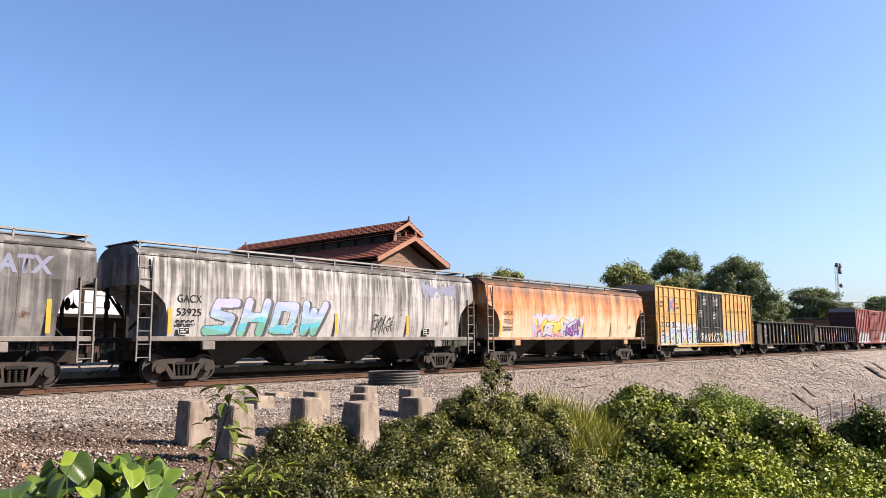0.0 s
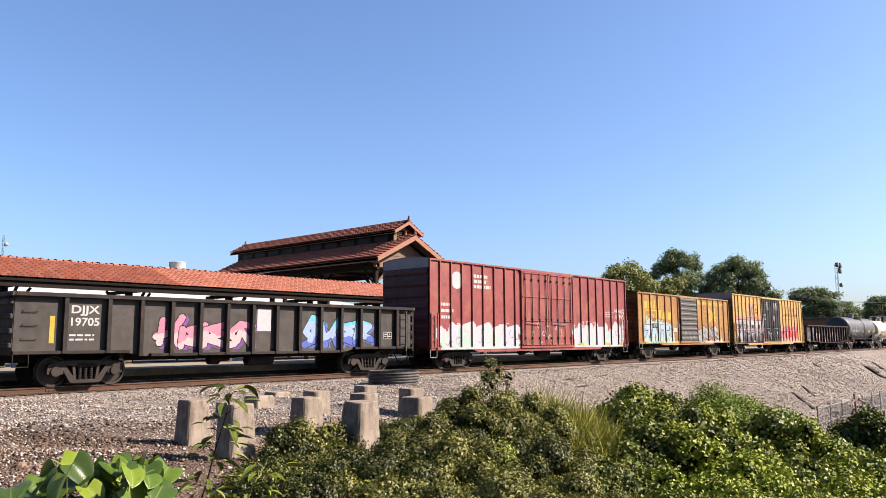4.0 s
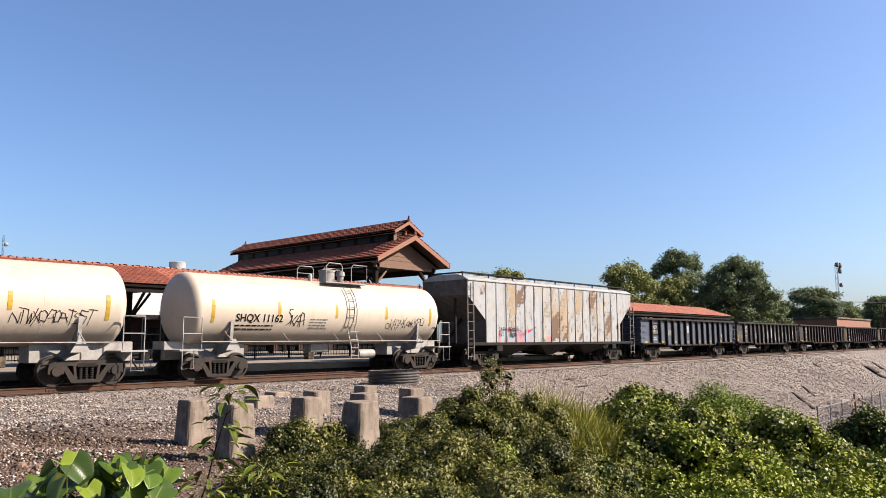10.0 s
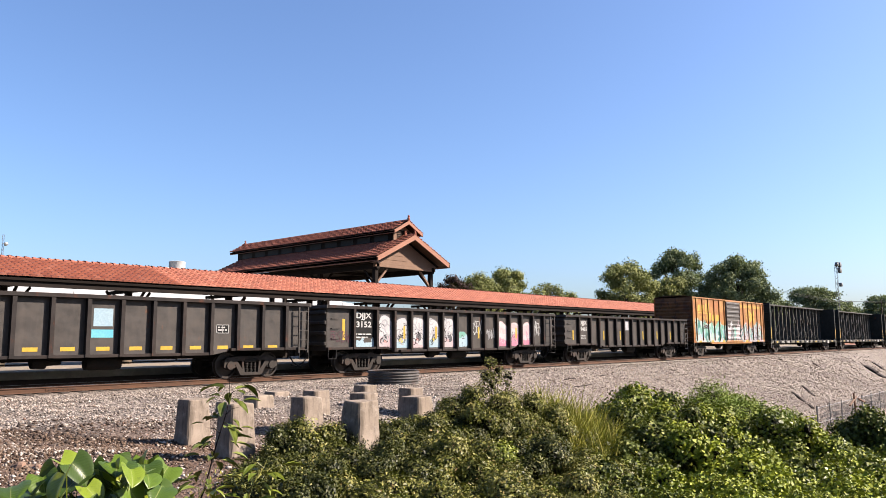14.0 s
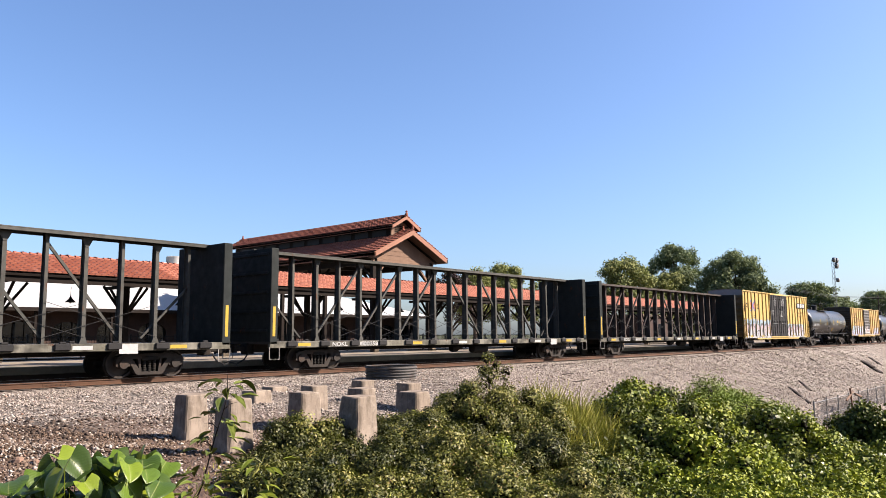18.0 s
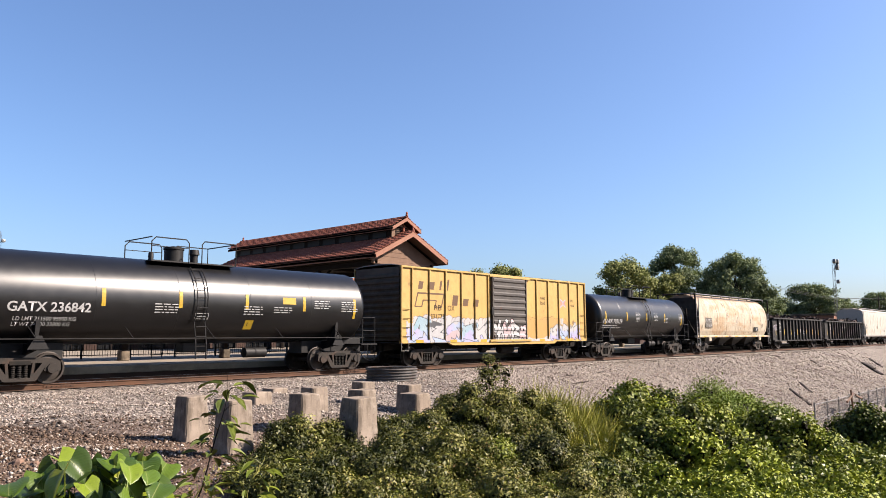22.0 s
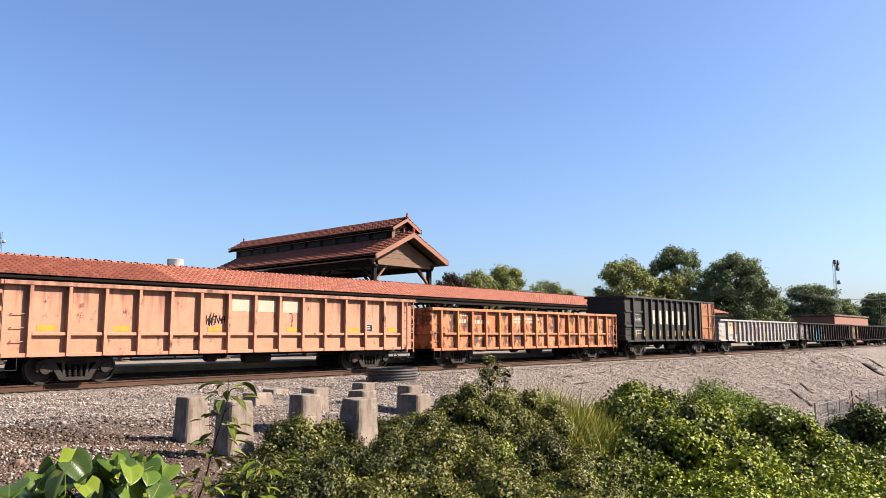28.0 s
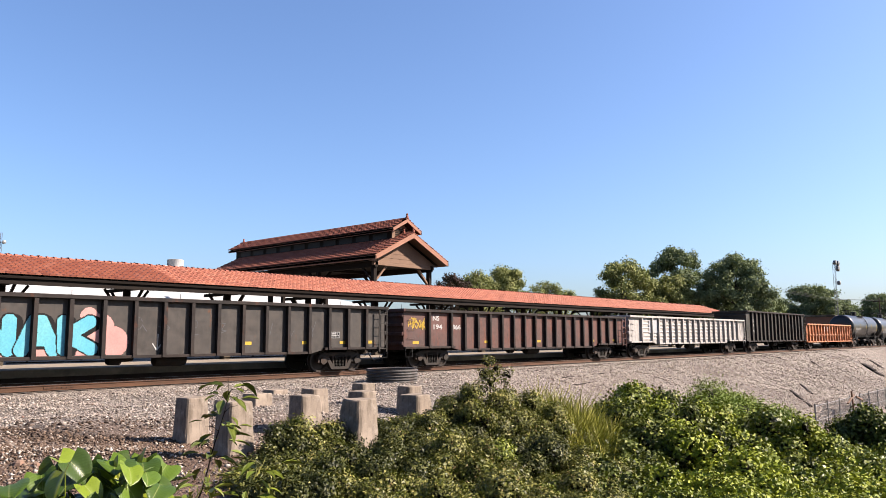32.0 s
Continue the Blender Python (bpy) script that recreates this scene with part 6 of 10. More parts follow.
    def put(s, e, side, name="graffiti", label=""):
        """side(x, z): the y of the surface that carries the paint."""
        sh = Shape()
        h = s.cell / 2
        for j, z in enumerate(s.zs):
            row = s.C[j]
            ys = [side(x, z - h) for x in s.xs]
            row = np.where([y is None for y in ys], -1, row)
            ys = [9.0 if y is None else y for y in ys]
            i, n = 0, len(row)
            while i < n:
                c = row[i]
                k = i
                while k + 1 < n and row[k + 1] == c and abs(ys[k + 1] - ys[i]) < .002:
                    k += 1
                if c >= 0:
                    x0, x1, y0, y1 = s.xs[i] - h, s.xs[k] + h, ys[i] - .004, side(s.xs[i], z + h - .001) - .004
                    sh.slot = int(c)
                    sh.face((x0, y0, z - h), (x1, y0, z - h), (x1, y1, z + h), (x0, y1, z + h))
                i = k + 1
        return tagged(part(name, sh, s.mats, e, label), label, kind="stuff")


def ribbed(a, yp, ribs, half=.048, out=None, sill=0.0, door=None, cross=(), bare=False):
    """Side surface of a ribbed wagon."""
    o = out or -HALF

    def side(x, z):
        if door and door[0] < x - a < door[1]:
            if len(door) > 2:
                d = abs((z - 1.35 + .178) % .3563 - .178)
                return -HALF - .03 - .045 * max(0.0, min(1.0, (.11 - d) / .06)) * (door[0] + .12 < x - a < door[1] - .12)
            return -HALF - .03
        if z < sill:
            return min(o, -HALF + .01)
        for r in ribs:
            if abs(x - a - r) < half:
                return None if bare else o
        for q in cross:
            if abs(z - q) < .034:
                return -HALF + .025
        return yp
    return side


def drape(ob, side):
    """Lay flat letters onto panels and ribs."""
    me = ob.data
    co = np.empty(len(me.vertices) * 3, np.float32)
    me.vertices.foreach_get("co", co)
    co = co.reshape(-1, 3)
    for q in co:
        q[1] = side(q[0], q[2]) - .005
    me.vertices.foreach_set("co", co.ravel())
    me.update()
    return ob


def rounded(zs, ws):
    return lambda x, z: -float(np.interp(z, zs, ws)) - .004


LETTER = {"S": [[(.9, .95), (.2, .92), (.15, .58), (.85, .45), (.8, .08), (.05, .03)]], "H": [[(.12, 0), (.12, 1)], [(.88, 0), (.88, 1)], [(.12, .5), (.88, .5)]],
          "O": [[(.12, .1), (.12, .9), (.88, .9), (.88, .1), (.12, .1)]], "W": [[(.05, 1), (.25, .03), (.5, .75), (.72, .03), (.98, 1)]],
          "N": [[(.1, 0), (.12, 1), (.85, .02), (.9, 1)]], "A": [[(.02, 0), (.42, 1), (.62, 1), (.98, 0)], [(.2, .35), (.8, .35)]], "K": [[(.12, 0), (.12, 1)], [(.95, 1), (.2, .5), (.98, 0)]]}


# ---- gondolas ----
DARK_RIB = paint("rust_black_rib_paint", (.032, .028, .027), (.055, .04, .034), .06, .3, .3, rough=.65, dirtcol=(.02, .018, .017), rustcol=(.16, .065, .04), spec=.12)


def gondola(name, s0, s1, zt, zb, mat, label, ribs, belly=.0, rib_mat=None, inside=None, ledge=0.0, rib_w=.12, group="open gondola wagons", ladder_mat=None):
    L = s1 - s0
    e = wagon(name, s0, s1, label, "gondola wagon", group)
    if rib_mat is None and ("dark" in label or "navy" in label):
        rib_mat = DARK_RIB
    yp = HALF - .17
    a, c = -L / 2, L / 2
    belly_x = 3.4
    for sy in (-1, 1):
        s = Shape()
        if belly:
            out = [(a, zb + belly), (a + belly_x, zb + belly), (a + belly_x + .7, zb), (c - belly_x - .7, zb), (c - belly_x, zb + belly), (c, zb + belly), (c, zt), (a, zt)]
        else:
            out = [(a, zb), (c, zb), (c, zt), (a, zt)]
        s.prism(out, 'y', sy * yp, sy * (yp - .03))
        part("side", s, mat, e)
        t = Shape()
        t.box(a - .03, c + .03, sy * (yp - .03), sy * (HALF + .02), zt - .13, zt, .015)
        part("top_rail", t, rib_mat or mat, e)
        q = Shape()
        if belly:
            q.box(a + belly_x + .7, c - belly_x - .7, sy * yp, sy * (HALF - .02), zb, zb + .1, .01)
            q.box(a, a + belly_x, sy * yp, sy * (HALF - .02), zb + belly, zb + belly + .1, .01)
            q.box(c - belly_x, c, sy * yp, sy * (HALF - .02), zb + belly, zb + belly + .1, .01)
        else:
            q.box(a, c, sy * yp, sy * (HALF - .02), zb, zb + .12, .01)
        part("side_sill", q, rib_mat or mat, e)
        if ledge:
            d = Shape()
            d.box(a + .8, c - .8, sy * yp, sy * (HALF - .05), zb + ledge, zb + ledge + .1, .01)
            part("side_ledge", d, rib_mat or mat, e)
        for x in ribs:
            X = a + x
            zz = zb + (belly if belly and (x < belly_x + .3 or x > L - belly_x - .3) else 0)
            r = Shape()
            r.prism([(X - rib_w / 2, zz + .02), (X + rib_w / 2, zz + .02), (X + rib_w / 2, zt - .1), (X - rib_w / 2, zt - .1)], 'y', sy * yp, sy * HALF)
            r.prism([(X - rib_w * .62, zz + .02), (X + rib_w * .62, zz + .02), (X + rib_w * .52, zz + .16), (X - rib_w * .52, zz + .16)], 'y', sy * yp, sy * (HALF + .015))
            part("rib", r, rib_mat or mat, e)
        ladder(e, c - .5, -HALF + .02 if sy < 0 else HALF + .1, zb - .1 + belly, zt - .15, .42, ladder_mat or mat, .36)
    for sx in (-1, 1):
        x = sx * L / 2
        s = Shape()
        s.box(x - sx * .04, x, -yp, yp, zb + .1, zt, .01)
        end = part("end", s, mat, e)
        for k in range(4):
            z = zb + .3 + k * (zt - zb - .5) / 3.4
            q = Shape()
            q.box(x, x + sx * .1, -yp - .02, yp + .02, z, z + .16, .03)
            part("end_rib", q, mat, end)
        q = Shape()
        q.box(x - sx * .05, x + sx * .12, -HALF, HALF, zt - .14, zt + .005, .02)
        part("end_rail", q, mat, end)
        for sy in (-1, 1):
            stirrup(e, x - (.42 if sx > 0 else 0), sy * (HALF - .02), zb + belly, .42, .35, HARDWARE_BLACK)
    f = Shape()
    f.box(a + .04, c - .04, -yp + .03, yp - .03, 1.02, 1.12)
    part("floor", f, inside or STEEL_DARK, e)
    grabs(e, a + .25, -yp, zb + belly + .45, 3, .4, ladder_mat or mat)
    running_gear(e, L, 2.25)
    underfloor(e, .6)
    s = Shape()
    s.box(a + 3.2, a + 3.35, -1.2, 1.2, .75, 1.05, .01)
    part("crossbearer", s, STEEL_DARK, e)
    return e, a, -yp, -HALF


def scrap_load(e, L, zt, seed):
    rng = np.random.default_rng(seed)
    n = 900
    p = np.stack([rng.uniform(-L / 2 + .4, L / 2 - .4, n), rng.uniform(-1.25, 1.25, n), rng.normal(zt - .05, .1, n)], -1)
    a = rng.normal(0, 1, (n, 3)) * np.array([1, 1, .35])
    a /= np.linalg.norm(a, axis=1)[:, None]
    b = np.cross(a, rng.normal(0, 1, (n, 3)))
    b /= np.linalg.norm(b, axis=1)[:, None]
    l, w = rng.uniform(.1, .45, n)[:, None], rng.uniform(.03, .14, n)[:, None]
    v = np.stack([p - a * l, p + b * w, p + a * l, p - b * w], 1).reshape(-1, 3)
    tagged(part("scrap", cloud_mesh("scrap", v, np.arange(4 * n).reshape(-1, 4), SCRAP), None, e, "heap of rusty scrap metal"), kind="stuff")
    s = Shape()
    s.prism([(-1.3, 1.13), (1.3, 1.13), (1.3, zt - .3), (.6, zt - .05), (-.6, zt - .05), (-1.3, zt - .3)], 'x', -L / 2 + .1, L / 2 - .1)
    part("load", s, SCRAP, e)


SCRAP = surface("rusty_scrap", (.14, .075, .05), (.07, .05, .045), 3, 20, .8, .3, .5, .03, c3=(.3, .27, .25), stain=.5)

GON_RIBS = [1.4, 2.7] + [3.75 + 1.05 * i for i in range(12)]


def reporting(e, a, x, z, y, code, num, h=.24, mat=None, rows=2, w=None):
    m = mat or WHITE_MARK
    lettering(e, code, a + x, z, h, y, m, w, bold=.022)
    lettering(e, num, a + x, z - h * 1.55, h, y, m, w, bold=.022)
    bars(e, a + x - .03, z - h * 1.55 - .32, .88, rows, y, m, .055, .13, int(x * 7) + len(num))


# ---- boxcars ----
def boxcar(name, s0, s1, zt, zb, mat, end_mat, roof_mat, label, ribs, door, door_mat, plug=False, cross=(), end_ribs=10, cap=None, group="boxcars", ladders=True):
    L = s1 - s0
    e = wagon(name, s0, s1, label, "boxcar", group)
    yp = HALF - .075
    a, c = -L / 2, L / 2
    for sy in (-1, 1):
        s = Shape()
        s.box(a, c, sy * yp, sy * (yp - .04), zb + .12, zt - .02)
        part("side", s, mat, e)
        t = Shape()
        t.box(a - .01, c + .01, sy * (yp - .03), sy * (HALF + .005), zt - .1, zt, .02)
        part("top_rail", t, mat, e)
        q = Shape()
        q.prism([(a, zb + .14), (a, zb), (a + 3.2, zb), (a + 3.5, zb - .12), (c - 3.5, zb - .12), (c - 3.2, zb), (c, zb), (c, zb + .14)], 'y', sy * (yp - .06), sy * (HALF - .01))
        part("side_sill", q, mat, e)
        for x in ribs:
            r = Shape()
            r.box(a + x - .045, a + x + .045, sy * yp, sy * HALF, zb + .1, zt - .09, .012)
            part("rib", r, mat, e)
        for x0, x1, z in cross:
            r = Shape()
            r.box(a + x0, a + x1, sy * yp, sy * (HALF - .025), zb + (zt - zb) * z - .03, zb + (zt - zb) * z + .03, .01)
            part("cross_rib", r, mat, e)
        for x in (a, c - .09):
            r = Shape()
            r.box(x, x + .09, sy * yp, sy * (HALF + .003), zb, zt, .015)
            part("corner_post", r, mat, e)
        # doors
        dx0, dx1 = a + door[0], a + door[1]
        leaves = [(dx0, (dx0 + dx1) / 2 - .01), ((dx0 + dx1) / 2 + .01, dx1)] if plug else [(dx0, dx1)]
        for u0, u1 in leaves:
            d = Shape()
            d.box(u0, u1, sy * yp, sy * (HALF + .03), zb + .14, zt - .14, .015)
            do = part("door", d, door_mat, e)
            yo = HALF + .03
            if plug:
                for k in range(4):
                    z = zb + .2 + k * (zt - zb - .4) / 3
                    g = Shape()
                    g.box(u0 + .05, u1 - .05, sy * yo, sy * (yo + .035), z - .04, z + .04, .012)
                    part("door_rib", g, door_mat, do)
                for q in (.1, .36, .64, .9):
                    x = u0 + (u1 - u0) * q
                    g = Shape()
                    g.tube([(x, sy * (yo + .05), zb + .18), (x, sy * (yo + .05), zt - .2)], .024, 6)
                    part("lock_bar", g, HARDWARE_BLACK, do)
                    for zz in (zb + .5, zb + 1.5, zt - .6):
                        h = Shape()
                        h.box(x - .05, x + .05, sy * yo, sy * (yo + .09), zz, zz + .1, .015)
                        part("bracket", h, HARDWARE_BLACK, do)
                g = Shape()
                g.tube([(u0 + .3, sy * (yo + .08), zb + 1.35), ((u0 + u1) / 2 + .4, sy * (yo + .1), zb + 1.3)], .02, 6)
                part("door_handle", g, GALV, do)
            else:
                n = 9
                for k in range(n):
                    z = zb + .3 + k * (zt - zb - .6) / (n - 1)
                    g = Shape()
                    g.prism([(sy * yo, z - .11), (sy * (yo + .045), z - .05), (sy * (yo + .045), z + .05), (sy * yo, z + .11)], 'x', u0 + .12, u1 - .12)
                    part("door_corrugation", g, door_mat, do)
                for x in (u0 + .04, u1 - .04):
                    g = Shape()
                    g.box(x - .04, x + .04, sy * yo, sy * (yo + .05), zb + .14, zt - .14, .01)
                    part("door_edge", g, door_mat, do)
                g = Shape()
                g.box(u0 - .12, u0 + .08, sy * yo, sy * (yo + .09), zb + 1.35, zb + 1.75, .02)
                part("door_latch", g, HARDWARE_BLACK, do)
        for za, zc_, o in ((zb + .02, zb + .13, .06), (zt - .16, zt - .06, .05)):
            tr = Shape()
            tr.box(dx0 - .1 if plug else dx0 - .2, dx1 + (.1 if plug else .4), sy * yp, sy * (HALF + o), za, zc_, .012)
            part("door_track", tr, mat, e)
        if ladders:
            ladder(e, a + .05, sy * HALF - (0 if sy < 0 else -.12), zb + .02, zb + 1.7, .45, mat, .36, name="side_ladder")
            ladder(e, c - .5, sy * HALF - (0 if sy < 0 else -.12), zb + .02, zb + 1.7, .45, mat, .36, name="side_ladder")
        else:
            grabs(e, a + .12, -yp, zb + .3, 4, .42, mat)
            grabs(e, c - .55, -yp, zb + .3, 4, .42, mat)
        for x in (a + .05, c - .5):
            stirrup(e, x, sy * (HALF - .02), zb, .45, .33, HARDWARE_WHITE)
    for sx in (-1, 1):
        x = sx * L / 2
        s = Shape()
        s.prism([(-yp, zb + .1), (yp, zb + .1), (yp, zt - .02), (.9, zt + .05), (0, zt + .07), (-.9, zt + .05), (-yp, zt - .02)], 'x', x - sx * .05, x)
        end = part("end", s, end_mat, e)
        h = (zt - zb - .5) / end_ribs
        for k in range(end_ribs):
            z = zb + .2 + k * h
            q = Shape()
            q.prism([(x, z + h * .1), (x + sx * .05, z + h * .3), (x + sx * .05, z + h * .62), (x, z + h * .82)], 'y', -yp + .05, yp - .05)
            part("end_corrugation", q, end_mat, end)
        if cap:
            q = Shape()
            q.prism([(-yp, zt - .42), (yp, zt - .42), (yp, zt - .02), (.9, zt + .045), (0, zt + .065), (-.9, zt + .045), (-yp, zt - .02)], 'x', x, x + sx * .02)
            part("end_cap", q, cap, end, "pale upper end panel")
        q = Shape()
        q.box(x, x + sx * .25, -.9, .9, zb + .0, zb + .06, .01)
        part("end_platform", q, STEEL_DARK, e)
    r = Shape()
    r.prism([(-HALF, zt - .01), (-.9, zt + .055), (0, zt + .08), (.9, zt + .055), (HALF, zt - .01), (HALF - .05, zt - .05), (-HALF + .05, zt - .05)], 'x', a, c)
    rf = part("roof", r, roof_mat, e)
    n = int(L / 1.3)
    for k in range(n + 1):
        x = a + .03 + k * (L - .06) / n
        q = Shape()
        q.prism([(-HALF - .005, zt), (-.9, zt + .06), (0, zt + .085), (.9, zt + .06), (HALF + .005, zt), (.9, zt + .1), (0, zt + .13), (-.9, zt + .1)], 'x', x - .04, x + .04)
        part("roof_seam", q, roof_mat, rf)
    f = Shape()
    f.box(a + .05, c - .05, -yp + .05, yp - .05, 1.0, 1.1)
    part("floor", f, STEEL_DARK, e)
    running_gear(e, L, 2.2 if L < 17 else 2.5)
    underfloor(e, .8)
    return e, a, -yp, -HALF


# ---- covered hoppers ----
def loft(rows):
    """A closed body from rows of (z, x0, x1, half width), bottom to top."""
    s = Shape()
    for z, x0, x1, w in rows:
        s.v += [(x0, -w, z), (x1, -w, z), (x1, w, z), (x0, w, z)]
    for i in range(len(rows) - 1):
        o = 4 * i
        for k in range(4):
            s.f.append((o + k, o + (k + 1) % 4, o + 4 + (k + 1) % 4, o + 4 + k))
            s.m.append(0)
    s.f += [(3, 2, 1, 0), tuple(4 * (len(rows) - 1) + k for k in range(4))]
    s.m += [0, 0]
    return s


def covered_hopper(name, s0, s1, zs, ze, zr, mat, label, cut, sides, bays=4, ribs=(), board_mat=None, ladder_mat=None, sill_mat=None, side_rail=True, group="covered hopper wagons", roof_mat=None, end_mat=None):
    """cut: (z, inset) of the body's ends; sides: (z, half width)."""
    L = s1 - s0
    e = wagon(name, s0, s1, label, "hopper wagon", group)
    a, c = -L / 2, L / 2
    zz = sorted(z for z in set([z for z, _ in cut] + [z for z, _ in sides] + list(np.linspace(zs, ze, 9))) if zs <= z <= ze)
    cz, cx = [z for z, _ in cut], [x for _, x in cut]
    sz, sw = [z for z, _ in sides], [w for _, w in sides]
    rows = [(z, a + float(np.interp(z, cz, cx)), c - float(np.interp(z, cz, cx)), float(np.interp(z, sz, sw))) for z in zz]
    body = loft(rows)
    part("body", body, mat, e, smooth=True)
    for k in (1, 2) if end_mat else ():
        # end sheet coloured for grime and shade, proud of the body by its thickness
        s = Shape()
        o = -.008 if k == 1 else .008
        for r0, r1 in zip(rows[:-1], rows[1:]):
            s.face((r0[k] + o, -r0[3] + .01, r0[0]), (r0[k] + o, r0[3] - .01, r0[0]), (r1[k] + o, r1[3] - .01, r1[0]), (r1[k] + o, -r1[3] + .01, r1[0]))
        part("end_sheet", s, end_mat, e, "sloping end sheet, dark with grime and painted shade")
    top = float(np.interp(ze, sz, sw))
    i0 = float(np.interp(ze, cz, cx))
    r = Shape()
    prof = [(-top, ze - .01)] + [(-top * q, ze + (zr - ze) * (1 - abs(q) ** 3.2) ** .8) for q in (.97, .85, .7, .5, .25, 0, -.25, -.5, -.7, -.85, -.97)] + [(top, ze - .01)]
    r.prism(prof, 'x', a + i0 + .0, c - i0)
    part("roof", r, roof_mat or mat, e, smooth=True)
    lip = Shape()
    for sy in (-1, 1):
        lip.box(a + i0, c - i0, sy * (top - .02), sy * (top + .05), ze - .05, ze + .03, .015)
    part("eave_angle", lip, mat, e)
    for x in ribs:
        for sy in (-1, 1):
            s = Shape()
            lo = zs
            xx = min(x, L - x)
            for z in np.linspace(zs, ze, 30):
                if float(np.interp(z, cz, cx)) <= xx:
                    lo = z
                    break
            s.box(a + x - .035, a + x + .035, sy * (top - .02), sy * (top + .032), lo, ze, .01)
            part("rib", s, mat, e)
    # upright weld seams between the side sheets
    for i in range(0 if ribs else 7):
        x = a + 2.2 + i * (L - 4.4) / 6
        for sy in (-1, 1):
            s = Shape()
            for z0, z1 in zip(zz[:-1], zz[1:]):
                w0, w1 = float(np.interp(z0, sz, sw)), float(np.interp(z1, sz, sw))
                q = [(x + dx, sy * (w + d), z) for z, w in ((z0, w0), (z1, w1)) for dx, d in ((-.016, -.004), (-.008, .008), (.008, .008), (.016, -.004))]
                s.add(q, [(k, k + 1, k + 5, k + 4) for k in range(3)])
            part("weld_seam", s, mat, e)
    sm = sill_mat or GRIMY_SILL
    ladder_mat = ladder_mat or GRIMY_STEEL
    for sy in (-1, 1):
        s = Shape()
        s.box(a - .05, c + .05, sy * 1.36, sy * HALF, zs - .12, zs + .04, .02)
        part("side_sill", s, sm, e)
        for sx in (-1, 1):
            x = sx * (L / 2 - .02)
            ladder(e, x - (.0 if sx < 0 else .45), sy * HALF if sy < 0 else HALF + .1, zs - .75, ze - .1 if sx < 0 else ze - .9, .45, ladder_mat, .42, .02, name="corner_ladder")
            b = Shape()
            b.box(sx * (L / 2 - 2.6) - .25, sx * (L / 2 - 2.6) + .25, sy * 1.4, sy * HALF, zs - .42, zs - .12, .03)
            part("jacking_pad", b, sm, e)
            p = Shape()
            p.box(sx * (L / 2 - .06) - .05, sx * (L / 2 - .06) + .05, sy * .75 - .05, sy * .75 + .05, zs, ze - .9, .01)
            part("end_post", p, STEEL_DARK, e)
    for sx in (-1, 1):
        s = Shape()
        s.box(sx * (L / 2 - 1.0), sx * L / 2, -1.36, 1.36, zs - .12, zs - .02, .01)
        part("end_deck", s, STEEL_DARK, e)
        s = Shape()
        s.prism([(sx * (L / 2 - .3), zs), (sx * (L / 2 - .22), zs), (sx * (L / 2 - 1.6), zs + 1.5), (sx * (L / 2 - 1.7), zs + 1.5)], 'y', -.06, .06)
        part("end_brace", s, STEEL_DARK, e)
        b = Shape()
        b.lathe([(.2, -.02), (.22, 0), (.2, .02)], 'x', (sx * (L / 2 + .02), .55, zs + 1.1), 14)
        part("brake_wheel", b, STEEL_DARK, e)
    # hopper bays under the body
    span = (L - 4.6) / bays
    for k in range(bays):
        x = a + 2.3 + (k + .5) * span
        h = span / 2 - .03
        s = Shape()
        t = [(x - h, -1.3, zs + .02), (x + h, -1.3, zs + .02), (x + h, 1.3, zs + .02), (x - h, 1.3, zs + .02)]
        b = [(x - .34, -.62, .52), (x + .34, -.62, .52), (x + .34, .62, .52), (x - .34, .62, .52)]
        s.add(b + t, [(3, 2, 1, 0), (4, 5, 6, 7)] + [(i, (i + 1) % 4, 4 + (i + 1) % 4, 4 + i) for i in range(4)])
        hp = part("hopper_bay", s, HOPPER_BLACK, e)
        o = Shape()
        o.box(x - .55, x + .55, -.7, .7, .4, .5, .02)
        o.tube([(x - .2, -.95, .45), (x - .2, .95, .45)], .05, 8)
        part("outlet_gate", o, STEEL_DARK, hp)
    # roof walk and hatches
    bm_ = board_mat or GALV
    for sy in (-1, 1):
        w = Shape()
        y = sy * .95
        zr_ = zr - .04
        w.box(a + .1, c - .1, y - .16, y + .16, zr_ + .1, zr_ + .13)
        part("running_board", w, bm_, e)
        if side_rail:
            q = Shape()
            q.box(a + .1, c - .1, y + sy * .16, y + sy * .19, zr_ + .08, zr_ + .15, .005)
            part("board_edge", q, bm_, e)
        n = 9
        for k in range(n):
            x = a + .2 + k * (L - .4) / (n - 1)
            q = Shape()
            q.box(x - .03, x + .03, y + sy * .13, y + sy * .19, ze + .05, zr_ + .12, .005)
            part("board_support", q, bm_, e)
    for sx in (-1, 1):
        w = Shape()
        w.box(sx * (L / 2 - .05), sx * (L / 2 - .5), -1.1, 1.1, zr + .06, zr + .09)
        part("end_board", w, bm_, e)
    ht = Shape()
    ht.box(a + .9, c - .9, -.3, .3, zr - .02, zr + .07, .03)
    part("trough_hatch", ht, roof_mat or mat, e)
    running_gear(e, L, 1.95)
    return e, a, -HALF


GRIMY_SILL = surface("grimy_grey_sill", (.34, .31, .28), (.16, .14, .125), 1.6, 16, .8, 0, .3, c3=(.09, .06, .045), stain=.7)
GRIMY_STEEL = surface("grimy_grey_steel", (.3, .28, .26), (.17, .15, .135), 3, 20, .7, 0, .2, c3=(.1, .06, .04), stain=.5)
HOPPER_BLACK = surface("dull_black_hopper_steel", (.02, .019, .018), (.045, .04, .035), 1.5, 20, .7, 0, .3, c3=(.13, .1, .075), stain=.4)


